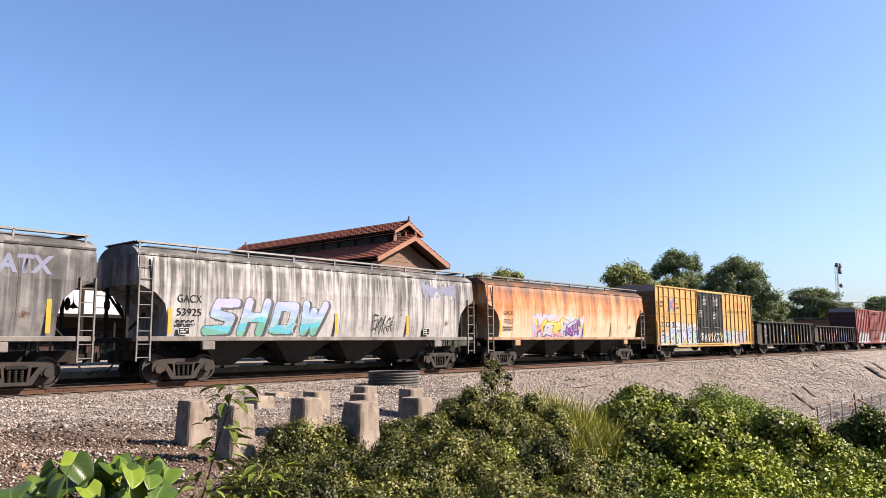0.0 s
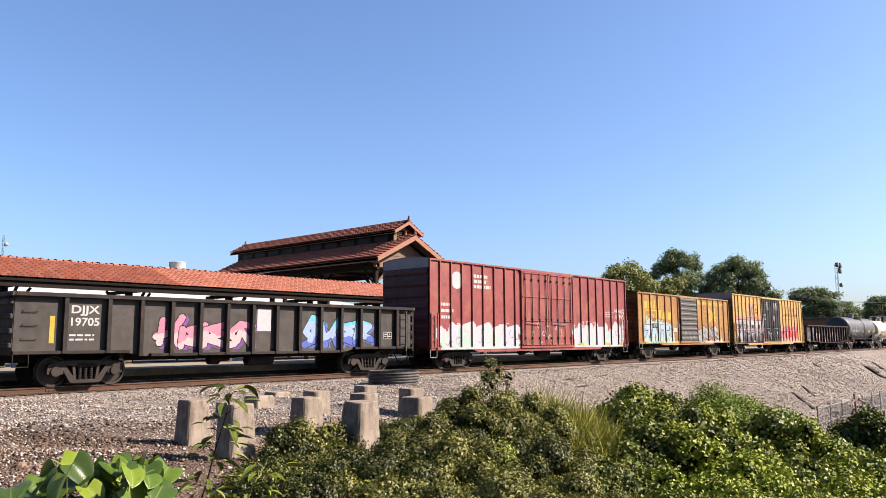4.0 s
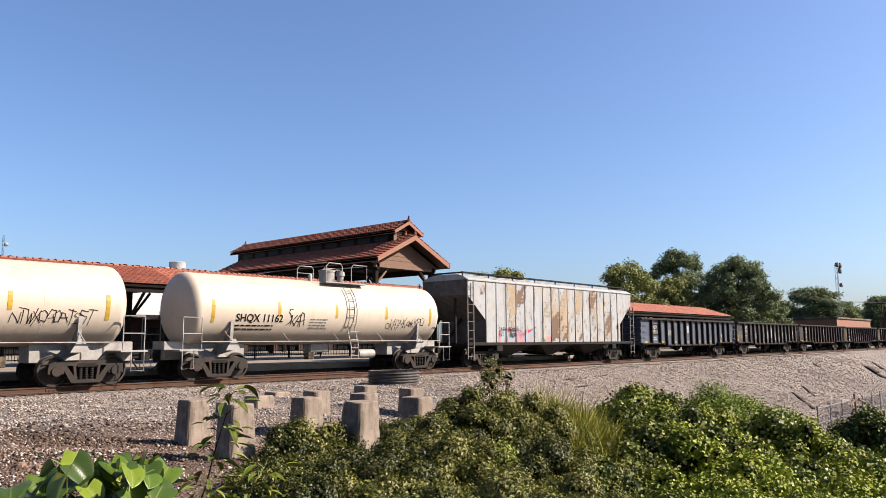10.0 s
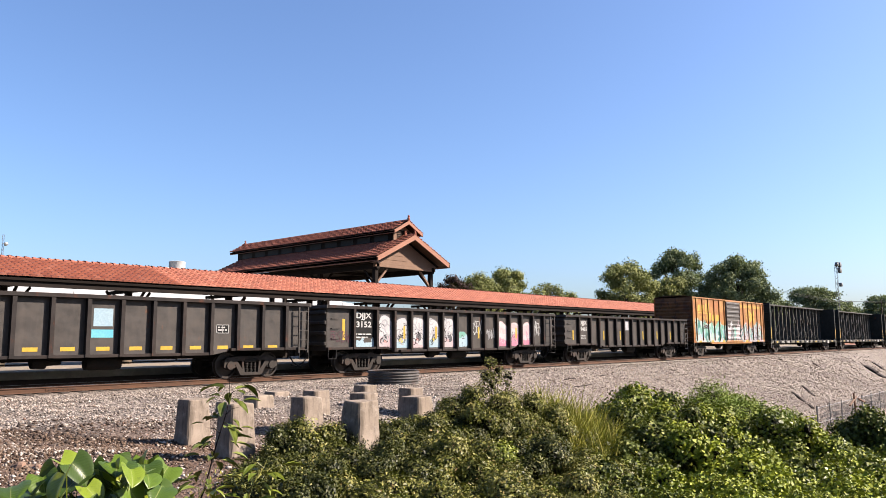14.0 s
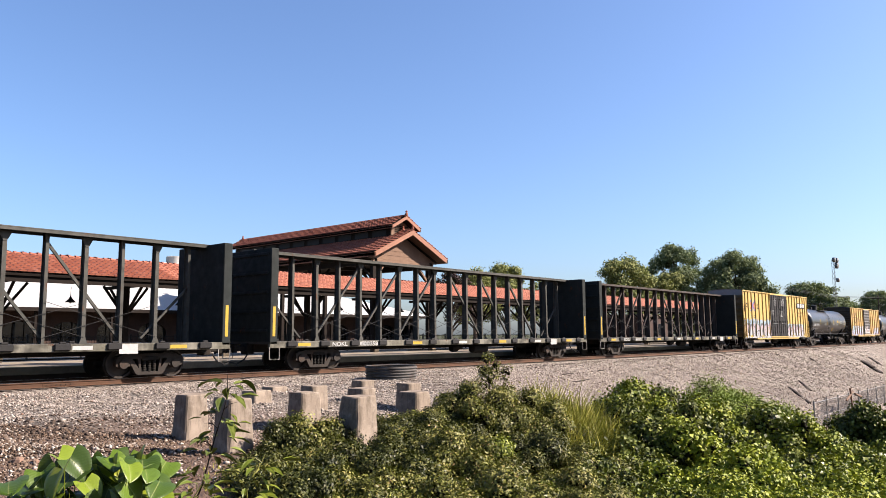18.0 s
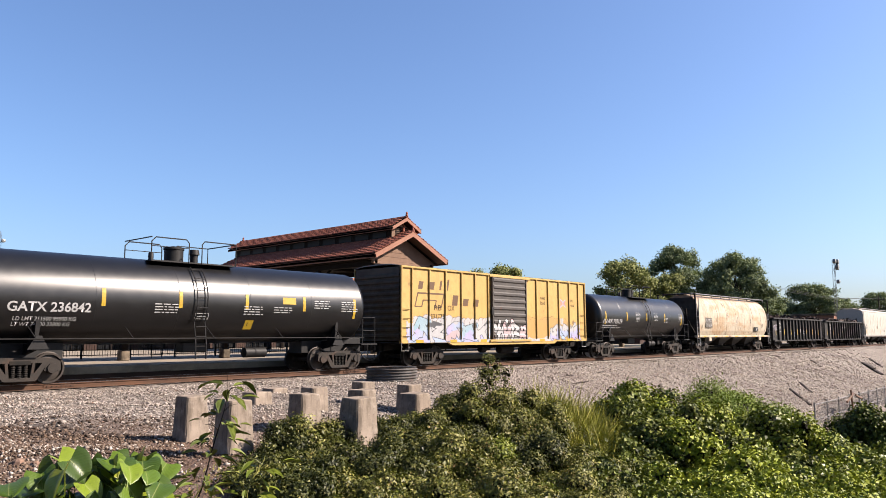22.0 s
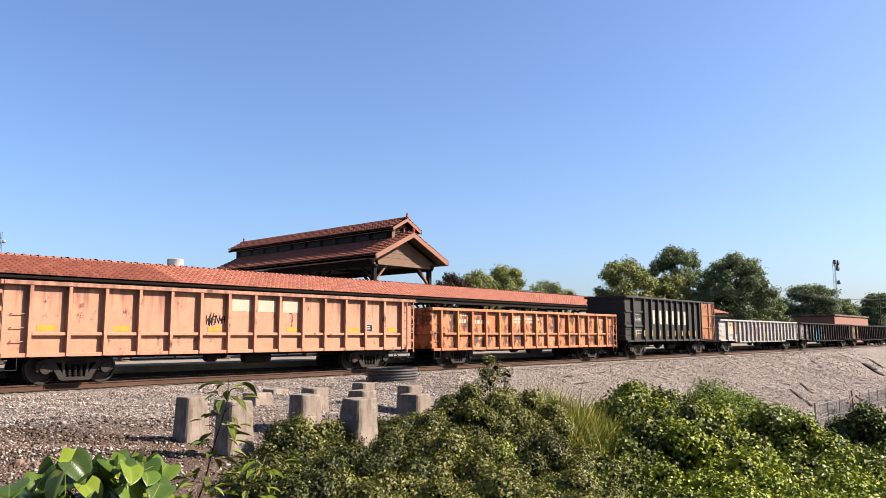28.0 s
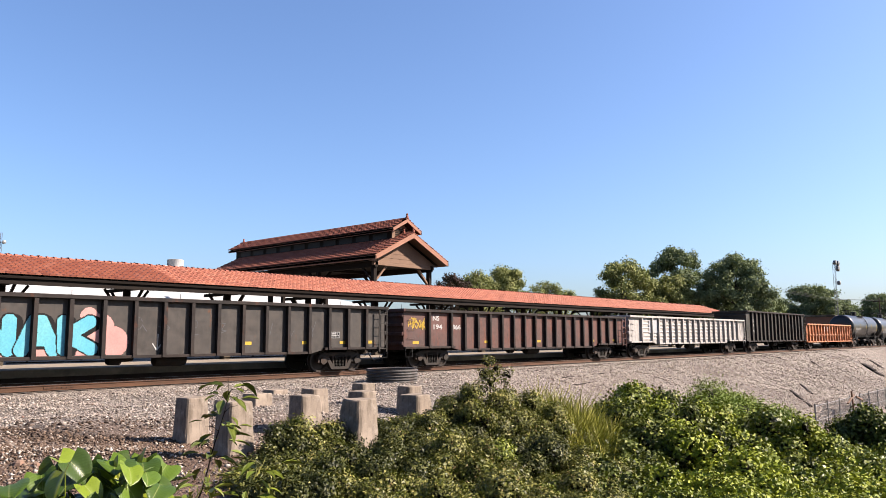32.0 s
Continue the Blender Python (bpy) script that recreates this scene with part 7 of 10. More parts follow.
# ---- tank wagons ----
def tank_wagon(name, s0, s1, r, zc, mat, trim, label, dome, group="tank wagons", rails=True, hat=None):
    L = s1 - s0
    e = wagon(name, s0, s1, label, "tank wagon", group)
    a, c = -L / 2 + .45, L / 2 - .45
    s = Shape()
    prof = [(0.02, a)]
    for k in range(1, 9):
        t = k / 8 * math.pi / 2
        prof.append((r * math.sin(t) ** .7, a + .42 * (1 - math.cos(t))))
    for q in (.0, .25, .5, .75, 1.0):
        prof.append((r, a + .44 + (c - a - .88) * q))
    for k in range(8, 0, -1):
        t = k / 8 * math.pi / 2
        prof.append((r * math.sin(t) ** .7, c - .42 * (1 - math.cos(t))))
    prof.append((.02, c))
    s.lathe(prof, 'x', (0, 0, zc), 48)
    part("tank", s, mat, e, smooth=True)
    for q in (.22, .41, .6, .79):
        x = a + (c - a) * q
        w = Shape()
        w.lathe([(r - .002, x - .02), (r + .002, x - .012), (r + .002, x + .012), (r - .002, x + .02)], 'x', (0, 0, zc), 48)
        w.f, w.m = w.f[:-2], w.m[:-2]
        part("weld_seam", w, mat, e, smooth=True)
    for sx in (-1, 1):
        x = sx * L / 2
        st = Shape()
        st.box(x, x - sx * 3.2, -.4, .4, .7, zc - r + .15, .02)
        part("stub_sill", st, trim, e)
        d = Shape()
        d.box(x, x - sx * .9, -1.45, 1.45, 1.0, 1.06, .01)
        part("end_platform", d, trim, e)
        sad = Shape()
        sx0 = sx * (L / 2 - 2.1)
        pts = [(-1.15, zc - r * .55), (-1.3, zc - r * .3), (-1.2, 1.0), (-.4, .85), (.4, .85), (1.2, 1.0), (1.3, zc - r * .3), (1.15, zc - r * .55), (.7, zc - r * .98), (-.7, zc - r * .98)]
        sad.prism(pts, 'x', sx0 - .06, sx0 + .06)
        part("saddle", sad, trim, e)
        for sy in (-1, 1):
            g = Shape()
            px = x - sx * .12
            g.tube([(px, sy * 1.42, 1.05), (px, sy * 1.42, 2.15), (px, sy * .9, 2.15)], .022, 6)
            g.tube([(px - sx * .7, sy * 1.42, 1.05), (px - sx * .7, sy * 1.42, 2.15), (px, sy * 1.42, 2.15)], .022, 6)
            g.tube([(px, sy * 1.42, 1.6), (px - sx * .7, sy * 1.42, 1.6)], .018, 6)
            part("end_rail", g, trim, e)
            stirrup(e, x - sx * .55 if sx > 0 else x + .1, sy * 1.45, 1.02, .42, .6, trim)
            gu = Shape()
            gu.prism([(sx0 - .3, 1.02), (sx0 + .3, 1.02), (sx0 + .08, 1.42), (sx0 - .08, 1.42)], 'y', sy * 1.36, sy * 1.4)
            part("gusset", gu, trim, e)
    if rails:
        for sy in (-1, 1):
            g = Shape()
            g.tube([(-L / 2 + .8, sy * 1.48, 1.32), (L / 2 - .8, sy * 1.48, 1.32)], .02, 6)
            part("side_handrail", g, trim, e)
            for k in range(5):
                x = -L / 2 + 2.0 + k * (L - 4.0) / 4
                b = Shape()
                b.tube([(x, sy * 1.48, 1.32), (x - .15, sy * 1.2, zc - r * .62)], .016, 5)
                part("rail_bracket", b, trim, e)
    # dome, its platform and the ladder
    x0, x1 = dome
    dm = (x0 + x1) / 2
    m = Shape()
    m.lathe([(.33, zc + r - .08), (.33, zc + r + .4), (.36, zc + r + .42), (.36, zc + r + .5), (.1, zc + r + .55)], 'z', (dm - .3, 0, 0), 18)
    part("manway", m, hat or trim, e, smooth=True)
    v = Shape()
    v.lathe([(.14, zc + r - .05), (.14, zc + r + .3), (.2, zc + r + .32), (.17, zc + r + .5)], 'z', (dm + .55, .1, 0), 14)
    part("valve_housing", v, trim, e, smooth=True)
    v = Shape()
    v.lathe([(.09, zc + r - .05), (.09, zc + r + .25), (.05, zc + r + .3)], 'z', (dm - 1.1, .1, 0), 12)
    part("safety_valve", v, trim, e, smooth=True)
    p = Shape()
    zp = zc + r * .93
    for sy in (-1, 1):
        p.box(x0, x1, sy * .55, sy * .95, zp - .02, zp + .03, .005)
    part("dome_platform", p, trim, e)
    for sy in (-1, 1):
        g = Shape()
        zt = zp + .8
        g.tube([(x0, sy * .95, zp), (x0, sy * .95, zt - .15), (x0 + .15, sy * .95, zt), (dm - .35, sy * .95, zt), (dm - .25, sy * .95, zt - .12), (dm - .25, sy * .95, zp)], .022, 6)
        part("dome_railing", g, trim, e)
        g = Shape()
        g.tube([(dm + .25, sy * .95, zp), (dm + .25, sy * .95, zt - .12), (dm + .35, sy * .95, zt), (x1, sy * .95, zt), (x1, sy * .95, zp)], .022, 6)
        part("dome_railing", g, trim, e)
        g = Shape()
        g.tube([(x0, sy * .95, zp + .5), (dm - .25, sy * .95, zp + .5)], .015, 5)
        part("dome_railing", g, trim, e)
        l = Shape()
        arc = [(math.asin(min(1, .9 / r)) + k * (2.05 - math.asin(min(1, .9 / r))) / 7) for k in range(8)]
        for u in (-.2, .2):
            pts = [(dm + u, sy * (r + .09) * math.sin(t), zc + (r + .09) * math.cos(t)) for t in arc]
            pts += [(dm + u, sy * 1.5, 1.1), (dm + u, sy * 1.5, .62)]
            l.tube(pts, .022, 5)
        z = .72
        while z < zc + r - .2:
            t = math.acos(max(-1, min(1, (z - zc) / (r + .09))))
            y = (r + .09) * math.sin(t) if z > zc - .6 else 1.48
            l.tube([(dm - .2, sy * y, z), (dm + .2, sy * y, z)], .016, 5)
            z += .33
        part("ladder", l, trim, e)
    g = Shape()
    g.tube([(x0, -.95, zp + .8), (x0, .95, zp + .8)], .022, 6)
    part("dome_railing", g, trim, e)
    g = Shape()
    g.tube([(x1, -.95, zp + .8), (x1, .95, zp + .8)], .022, 6)
    part("dome_railing", g, trim, e)
    b = Shape()
    b.box(-.5, .5, -.25, .25, zc - r - .32, zc - r + .05, .04)
    part("bottom_outlet", b, trim, e)
    running_gear(e, L, 1.75, sill=False)
    u = Shape()
    u.lathe([(.05, -.5), (.19, -.45), (.19, .45), (.05, .5)], 'x', (2.3, -.5, .78), 14)
    part("air_reservoir", u, trim, e, smooth=True)
    return e, -L / 2, r, zc


def hug(ob, r, zc, lift=.012):
    """Bend flat marks round the tank's shell."""
    me = ob.data
    n = len(me.vertices)
    co = np.empty(n * 3, np.float32)
    me.vertices.foreach_get("co", co)
    co = co.reshape(-1, 3)
    front = co[:, 1].min()
    co[:, 1] = -np.sqrt(np.maximum(.01, (r + lift) ** 2 - (co[:, 2] - zc) ** 2)) + (co[:, 1] - front)
    me.vertices.foreach_set("co", co.ravel())
    me.update()
    return ob


def on_tank(e, x0, x1, z0, z1, r, zc, mat, name="reflector"):
    """A flat mark that follows the round of the tank."""
    s = Shape()
    n = 4
    for i in range(n):
        za, zb = z0 + (z1 - z0) * i / n, z0 + (z1 - z0) * (i + 1) / n
        ya, yb = -math.sqrt(max(0, (r + .008) ** 2 - (za - zc) ** 2)), -math.sqrt(max(0, (r + .008) ** 2 - (zb - zc) ** 2))
        s.face((x0, ya, za), (x1, ya, za), (x1, yb, zb), (x0, yb, zb))
    return part(name, s, mat, e)


# ---- centrebeam lumber wagons ----
def centrebeam(s0, s1, mat, deck_mat, label, code, num):
    L = s1 - s0
    e = wagon("centrebeam_wagon", s0, s1, label, "centrebeam wagon", "empty centrebeam wagons")
    a, c = -L / 2, L / 2
    zd, zt = 1.12, 4.62
    d = Shape()
    d.box(a, c, -HALF + .12, HALF - .12, zd - .1, zd, .01)
    part("deck", d, deck_mat, e)
    for sy in (-1, 1):
        s = Shape()
        s.box(a, c, sy * (HALF - .14), sy * HALF, zd - .24, zd, .015)
        part("side_sill", s, CB_SILL, e)
        n = 14
        for k in range(n):
            x = a + 1.0 + k * (L - 2.0) / (n - 1)
            w = Shape()
            w.box(x - .24, x + .24, sy * (HALF - .02), sy * (HALF + .08), zd - .2, zd + .01, .03)
            w.box(x - .1, x + .1, sy * (HALF - .02), sy * (HALF + .06), zd + .0, zd + .07, .02)
            part("winch", w, HARDWARE_BLACK, e)
            if sy < 0 and k % 2 == 0:
                mark(e, x + .3, x + .9, zd - .18, zd - .06, -HALF, YELLOW_MARK if k % 4 == 0 else WHITE_MARK)
        for sx in (-1, 1):
            stirrup(e, sx * L / 2 - (.45 if sx > 0 else 0), sy * (HALF - .02), zd - .2, .45, .45, HARDWARE_WHITE)
    t = Shape()
    t.box(a, c, -.42, .42, zt - .02, zt + .03, .01)
    t.box(a, c, -.42, -.36, zt - .1, zt, .005)
    t.box(a, c, .36, .42, zt - .1, zt, .005)
    part("top_chord", t, mat, e)
    n = 17
    xs = [a + .87 + (L - 1.74) * k / n for k in range(n + 1)]
    for k, x in enumerate(xs):
        wide = .062 if k % 2 == 0 else .05
        p = Shape()
        for sy in (-1, 1):
            p.prism([(sy * .17, zd), (sy * .155, zd), (sy * .115, zt - .02), (sy * .13, zt - .02)], 'x', x - wide, x + wide)
        p.prism([(-.155, zd), (.155, zd), (.115, zt - .02), (-.115, zt - .02)], 'x', x - .008, x + .008)
        part("stanchion", p, mat, e)
        g = Shape()
        g.prism([(x - .13, zd), (x + .13, zd), (x + .06, zd + .2), (x - .06, zd + .2)], 'y', -.19, -.172)
        g.prism([(x - .05, zt - .4), (x + .05, zt - .4), (x + .2, zt - .1), (x - .2, zt - .1)], 'y', -.15, -.135)
        if k % 2 == 0:
            part("gusset", g, mat, e)
    for k in range(0, n // 2, 2):
        for m in (0, 1):
            q0, q1 = (xs[k], xs[k + 2]) if m == 0 else (xs[n - k], xs[n - k - 2])
            p = Shape()
            if k == 0:
                p.tube([(q0, 0, zd + 1.9), ((q0 + q1) / 2 + (.45 if m == 0 else -.45), 0, zd + .15)], .05, 4)
            else:
                p.tube([(q0, 0, zd + .15), (q1, 0, zt - .3)], .06, 4)
            part("diagonal", p, mat, e)
    for k in range(1, n - 3, 2):
        g = Shape()
        g.tube([(xs[k], -.2, zd + .2), (xs[k + 3], -.2, zd + 1.3)], .01, 4)
        g.tube([(xs[k], -.2, zd + 1.3), (xs[k + 3], -.2, zd + .2)], .01, 4)
        part("tie_cable", g, HARDWARE_BLACK, e)
    for sx in (-1, 1):
        x = sx * L / 2
        b = Shape()
        b.box(x, x - sx * .06, -HALF + .1, HALF - .1, zd, zt, .01)
        b.box(x - sx * .3, x - sx * .34, -HALF + .1, HALF - .1, zd, zt, .01)
        bk = part("bulkhead", b, CB_SHADE, e)
        for sy in (-1, 1):
            p = Shape()
            p.box(x, x - sx * .34, sy * (HALF - .12), sy * HALF, zd - .1, zt, .02)
            part("bulkhead_post", p, CB_SHADE, bk)
        for q in range(5):
            r = Shape()
            z = zd + .35 + q * .72
            r.box(x, x + sx * .06, -HALF + .15, HALF - .15, z, z + .12, .02)
            part("bulkhead_rib", r, CB_SHADE, bk)
        mark(e, x - sx * .17 - .06, x - sx * .17 + .06, zd + .2, zd + 1.3, -HALF, YELLOW_MARK)
    lettering(e, code, a + 3.0, zd - .2, .17, -HALF, WHITE_MARK, .8, bold=.02)
    lettering(e, num, a + 4.55, zd - .2, .17, -HALF, WHITE_MARK, .95, bold=.02)
    mark(e, c - 4.0, c - 3.4, zd - .32, zd - .02, -HALF - .07, WHITE_MARK, "data_panel")
    running_gear(e, L, 2.7)
    underfloor(e, 2.0, .95)
    return e, a


# ---- the train: wagon by wagon, in running order ----
GREY_HOPPER = paint("weathered_pale_grey_paint", (.64, .61, .59), (.5, .48, .46), .02, .25, .45, dirtcol=(.05, .048, .047), soot=[((.05, .047, .045), 1.3, 3.9, .92), ((.035, .032, .03), 3.3, 4.25, .85)])
GREY_HOPPER_DARK = paint("sooty_dark_grey_hopper_paint", (.32, .3, .29), (.22, .205, .2), .02, .35, .5, dirtcol=(.03, .028, .027), soot=[((.035, .032, .03), 1.0, 3.2, .92), ((.02, .019, .018), 2.9, 4.2, .9)])
FADED_BLUE = surface("faded_blue_violet_spray", (.26, .3, .46), (.2, .2, .3), 1.2, 16, .6, 0, .03, c3=(.08, .075, .08), stain=.8)
SOOT_ROOF = surface("sooty_hopper_roof", (.07, .066, .062), (.2, .19, .18), 1.4, 14, .8, 0, .3, c3=(.5, .49, .47), stain=.55)
RUST_ROOF = surface("rusty_hopper_roof", (.13, .06, .03), (.07, .045, .035), 1.4, 14, .85, 0, .3, c3=(.4, .17, .06), stain=.6)
RUST_SILL = surface("rust_stained_cream_sill", (.6, .4, .24), (.38, .2, .1), 1.4, 16, .8, 0, .25, c3=(.1, .05, .03), stain=.8)
RUST_HOPPER = paint("rusty_orange_hopper_paint", (.8, .67, .5), (.76, .58, .39), .03, .1, .2, rustcol=(.25, .08, .02), soot=[((.68, .22, .03), 1.55, 2.95, .95), ((.3, .075, .02), 2.6, 4.3, .9), ((.06, .03, .018), 3.5, 4.3, .95)], runs=(.8, 2.0))
ROUND_CUT = [(1.48, 1.08), (2.1, 1.08), (2.6, .95), (2.95, .6), (3.12, .2), (3.2, 0), (4.6, 0)]
ROUND_SIDE = [(1.48, 1.42), (2.2, 1.52), (3.2, 1.54), (4.0, 1.47), (4.2, 1.4)]


def three_grey_hoppers():
    for s0, s1 in ((-6.9, 10.1),):
        e, a, y = covered_hopper("covered_hopper", s0, s1, 1.48, 4.2, 4.56, GREY_HOPPER_DARK, "grime-streaked dark grey covered hopper wagon with smooth sides", ROUND_CUT, ROUND_SIDE, roof_mat=SOOT_ROOF)
        drape(lettering(e, "GATX", a + 13.75, 3.35, .52, -1.5, FADED_BLUE, 2.0, .1, "sprayed_tag", bold=.04), HOP_SIDE)
        mark(e, 17 / 2 - 1.4, 17 / 2 - 1.26, 1.6, 2.6, -1.53, YELLOW_MARK)
    e, a, y = covered_hopper("covered_hopper", 11.43, 28.43, 1.48, 4.2, 4.56, GREY_HOPPER, "grime-streaked pale grey covered hopper wagon with sprayed letters", ROUND_CUT, ROUND_SIDE, roof_mat=SOOT_ROOF)
    lettering(e, "GACX", a + 1.38, 2.66, .27, -1.54, BLACK_MARK, .9)
    lettering(e, "53925", a + 1.37, 2.22, .25, -1.54, BLACK_MARK, .9)
    bars(e, a + 1.37, 2.02, .8, 2, -1.535, BLACK_MARK, .05, .12, 4)
    data_panel(e, a + 1.45, 1.58, .4, .24, -1.535)
    g = Spray(a + 2.2, a + 8.6, 1.52, 3.1, 3)
    for k, ch in enumerate("SHOW"):
        g.letter(LETTER[ch], a + 2.45 + k * 1.32, 1.68, 1.02, 1.08, .16, [LILAC, LILAC, BLUE_PALE, ICE, CYAN, MINT], GREY_SPRAY, .03, .3, GREY_SPRAY, (.1, -.04), None)
    g.curls(7, a + 3, a + 8, 1.7, 2.3, PALE, .014, .3)
    g.put(e, HOP_SIDE)
    scrawl(e, a + 10.3, 1.7, 1.2, .75, -1.545, BLACK_MARK, 3, 5, .018)
    for x in (1.06, 8.2, 12.3):
        mark(e, a + x, a + x + .14, 1.6, 2.45, -1.54, YELLOW_MARK)
    data_panel(e, a + 13.4, 1.6, .42, .3, -1.535)
    g = Spray(a + 13.3, a + 15.8, 3.2, 4.1, 5)
    g.cloud(a + 13.5, a + 15.6, 3.4, 3.95, FADED_BLUE, .12, .8)
    g.put(e, HOP_SIDE)
    e, a, y = covered_hopper("covered_hopper", 29.5, 46.47, 1.48, 4.2, 4.56, RUST_HOPPER, "rust-orange covered hopper wagon with peeling paint and purple graffiti", ROUND_CUT, ROUND_SIDE, board_mat=GRIMY_STEEL, roof_mat=RUST_ROOF, sill_mat=RUST_SILL)
    lettering(e, "GACX", a + 1.38, 2.66, .22, -1.55, BLACK_MARK, .8)
    lettering(e, "77022", a + 1.38, 2.22, .22, -1.55, BLACK_MARK, .8)
    bars(e, a + 1.4, 2.0, .8, 2, -1.535, BLACK_MARK, .05, .12, 5)
    g = Spray(a + 3.2, a + 9.9, 1.52, 2.95, 7)
    g.cloud(a + 3.9, a + 9.3, 1.3, 2.66, [LILAC, ROSE, LILAC], .14, .3)
    g.lay((abs(g.X - a - 8.75) < .3 * (2.85 - g.Z)) & (g.Z > 2.1) & (g.Z < 2.8), LIME)
    g.forms(4, a + 4.3, 1.65, 3.4, .75, .12, ([LEMON, LEMON, SALMON], [LEMON, PALE]), rim=BLACK_MARK, edge=.02, shadow=VIOLET, drop=(.06, -.05))
    g.forms(2, a + 7.4, 1.65, 1.2, .7, .1, ([LILAC, VIOLET],), rim=BLACK_MARK)
    g.curls(8, a + 3.9, a + 9, 1.7, 2.3, WHITE_MARK, .02, .3)
    g.put(e, HOP_SIDE)
    for x in (1.02, 9.2, 12.5):
        mark(e, a + x, a + x + .14, 1.6, 2.4, -1.54, YELLOW_MARK)


HOP_SIDE = rounded([z for z, w in ROUND_SIDE], [w for z, w in ROUND_SIDE])
VIOLET, BLUE_PALE, TEAL, WHITE_SPRAY, GREY_SPRAY = sprayed("violet_spray", (.24, .06, .36)), sprayed("pale_blue_spray", (.42, .56, .82)), sprayed("teal_spray", (.05, .26, .22)), sprayed("white_spray", (.68, .67, .67), (.58, .58, .6)), sprayed("grey_spray", (.13, .13, .14), (.07, .07, .08))
PALE_MINT, PALE_LILAC = sprayed("pale_mint_spray", (.46, .64, .56), (.56, .68, .62)), sprayed("pale_lilac_spray", (.66, .58, .68), (.7, .66, .7))
LIME = sprayed("lime_spray", (.16, .4, .06))
BLUE_DEEP = sprayed("deep_blue_spray", (.03, .05, .12))
MAROON = sprayed("maroon_spray", (.12, .03, .05))
ROSE_DUST = sprayed("thin_orange_spray", (.68, .4, .14), (.7, .44, .11))
ICE, ROSE, GHOST_WHITE = sprayed("ice_blue_spray", (.36, .56, .68), (.5, .64, .7)), sprayed("rose_spray", (.68, .48, .5), (.64, .54, .55)), sprayed("thin_white_spray", (.5, .49, .49), (.32, .31, .31))
SILVER = sprayed("silver_spray", (.5, .5, .52), (.36, .36, .38))
three_grey_hoppers()

YELLOW_BOX = (.72, .415, .105)
TBOX_A = paint("yellow_boxcar_paint", YELLOW_BOX, (.67, .375, .09), .004, .16, .16)
TBOX_C = paint("bright_yellow_boxcar_paint", (.76, .52, .14), (.72, .475, .12), .003, .14, .14)
# yellow darkened to brown for the shade on the wagon ends, plus dirt
YELLOW_END_SHADE = paint("shaded_dirty_yellow_end_paint", (.3, .19, .06), (.2, .13, .05), .02, .5, .4)
DOOR_BLACK = paint("black_plug_door_paint", (.024, .024, .026), (.032, .032, .034), 0, .1, .1, rough=.6, dirtcol=(.09, .08, .075), spec=.15)
ROOF_GREY = surface("galvanised_roof_sheet", (.42, .42, .41), (.3, .29, .28), 1.2, 20, .5, .5, .2, c3=(.2, .13, .08), stain=.4)
END_CAP = surface("pale_grey_end_panel", (.48, .49, .5), (.38, .39, .4), 1, 20, .6)
LOGO_BLUE, LOGO_RED = sprayed("logo_blue", (.12, .2, .55)), sprayed("logo_red", (.75, .16, .1))
BROWN_MARK = sprayed("brown_lettering", (.2, .1, .04))
TB_MARK = sprayed("dark_brown_lettering", (.07, .04, .015))
TB_CROSS = (.83, .55, .27)
TBOX_RIBS = [.66, 1.4, 2.25, 3.2, 4.15, 5.15, 6.1, 6.95, 12.1, 12.95, 13.85, 14.75, 15.6, 16.5, 17.4, 18.1]


def crossed_logo(e, x, z, w, h, y, m1=None, m2=None, k=1.0):
    """An X of paired blue and red bands."""
    g = Spray(x - .05, x + w + .05, z - .05, z + h + .05, 1, .02)
    red, blue = m1 or LOGO_RED, m2 or LOGO_BLUE
    at = lambda pts: [(x + u * w, z + v * h) for u, v in pts]
    for pts, m in (([(.03, .74), (.36, .5), (.03, .26)], red), ([(.97, .72), (.66, .5), (.97, .28)], red), ([(.05, .94), (.45, .72), (.58, .5), (.45, .28), (.05, .06)], blue), ([(.95, .92), (.64, .66)], blue), ([(.95, .08), (.64, .34)], blue)):
        g.lay(g.dist(at(pts)) < .075 * h * k, m)
    g.put(e, y if callable(y) else (lambda u, v: y), "crossed_logo")


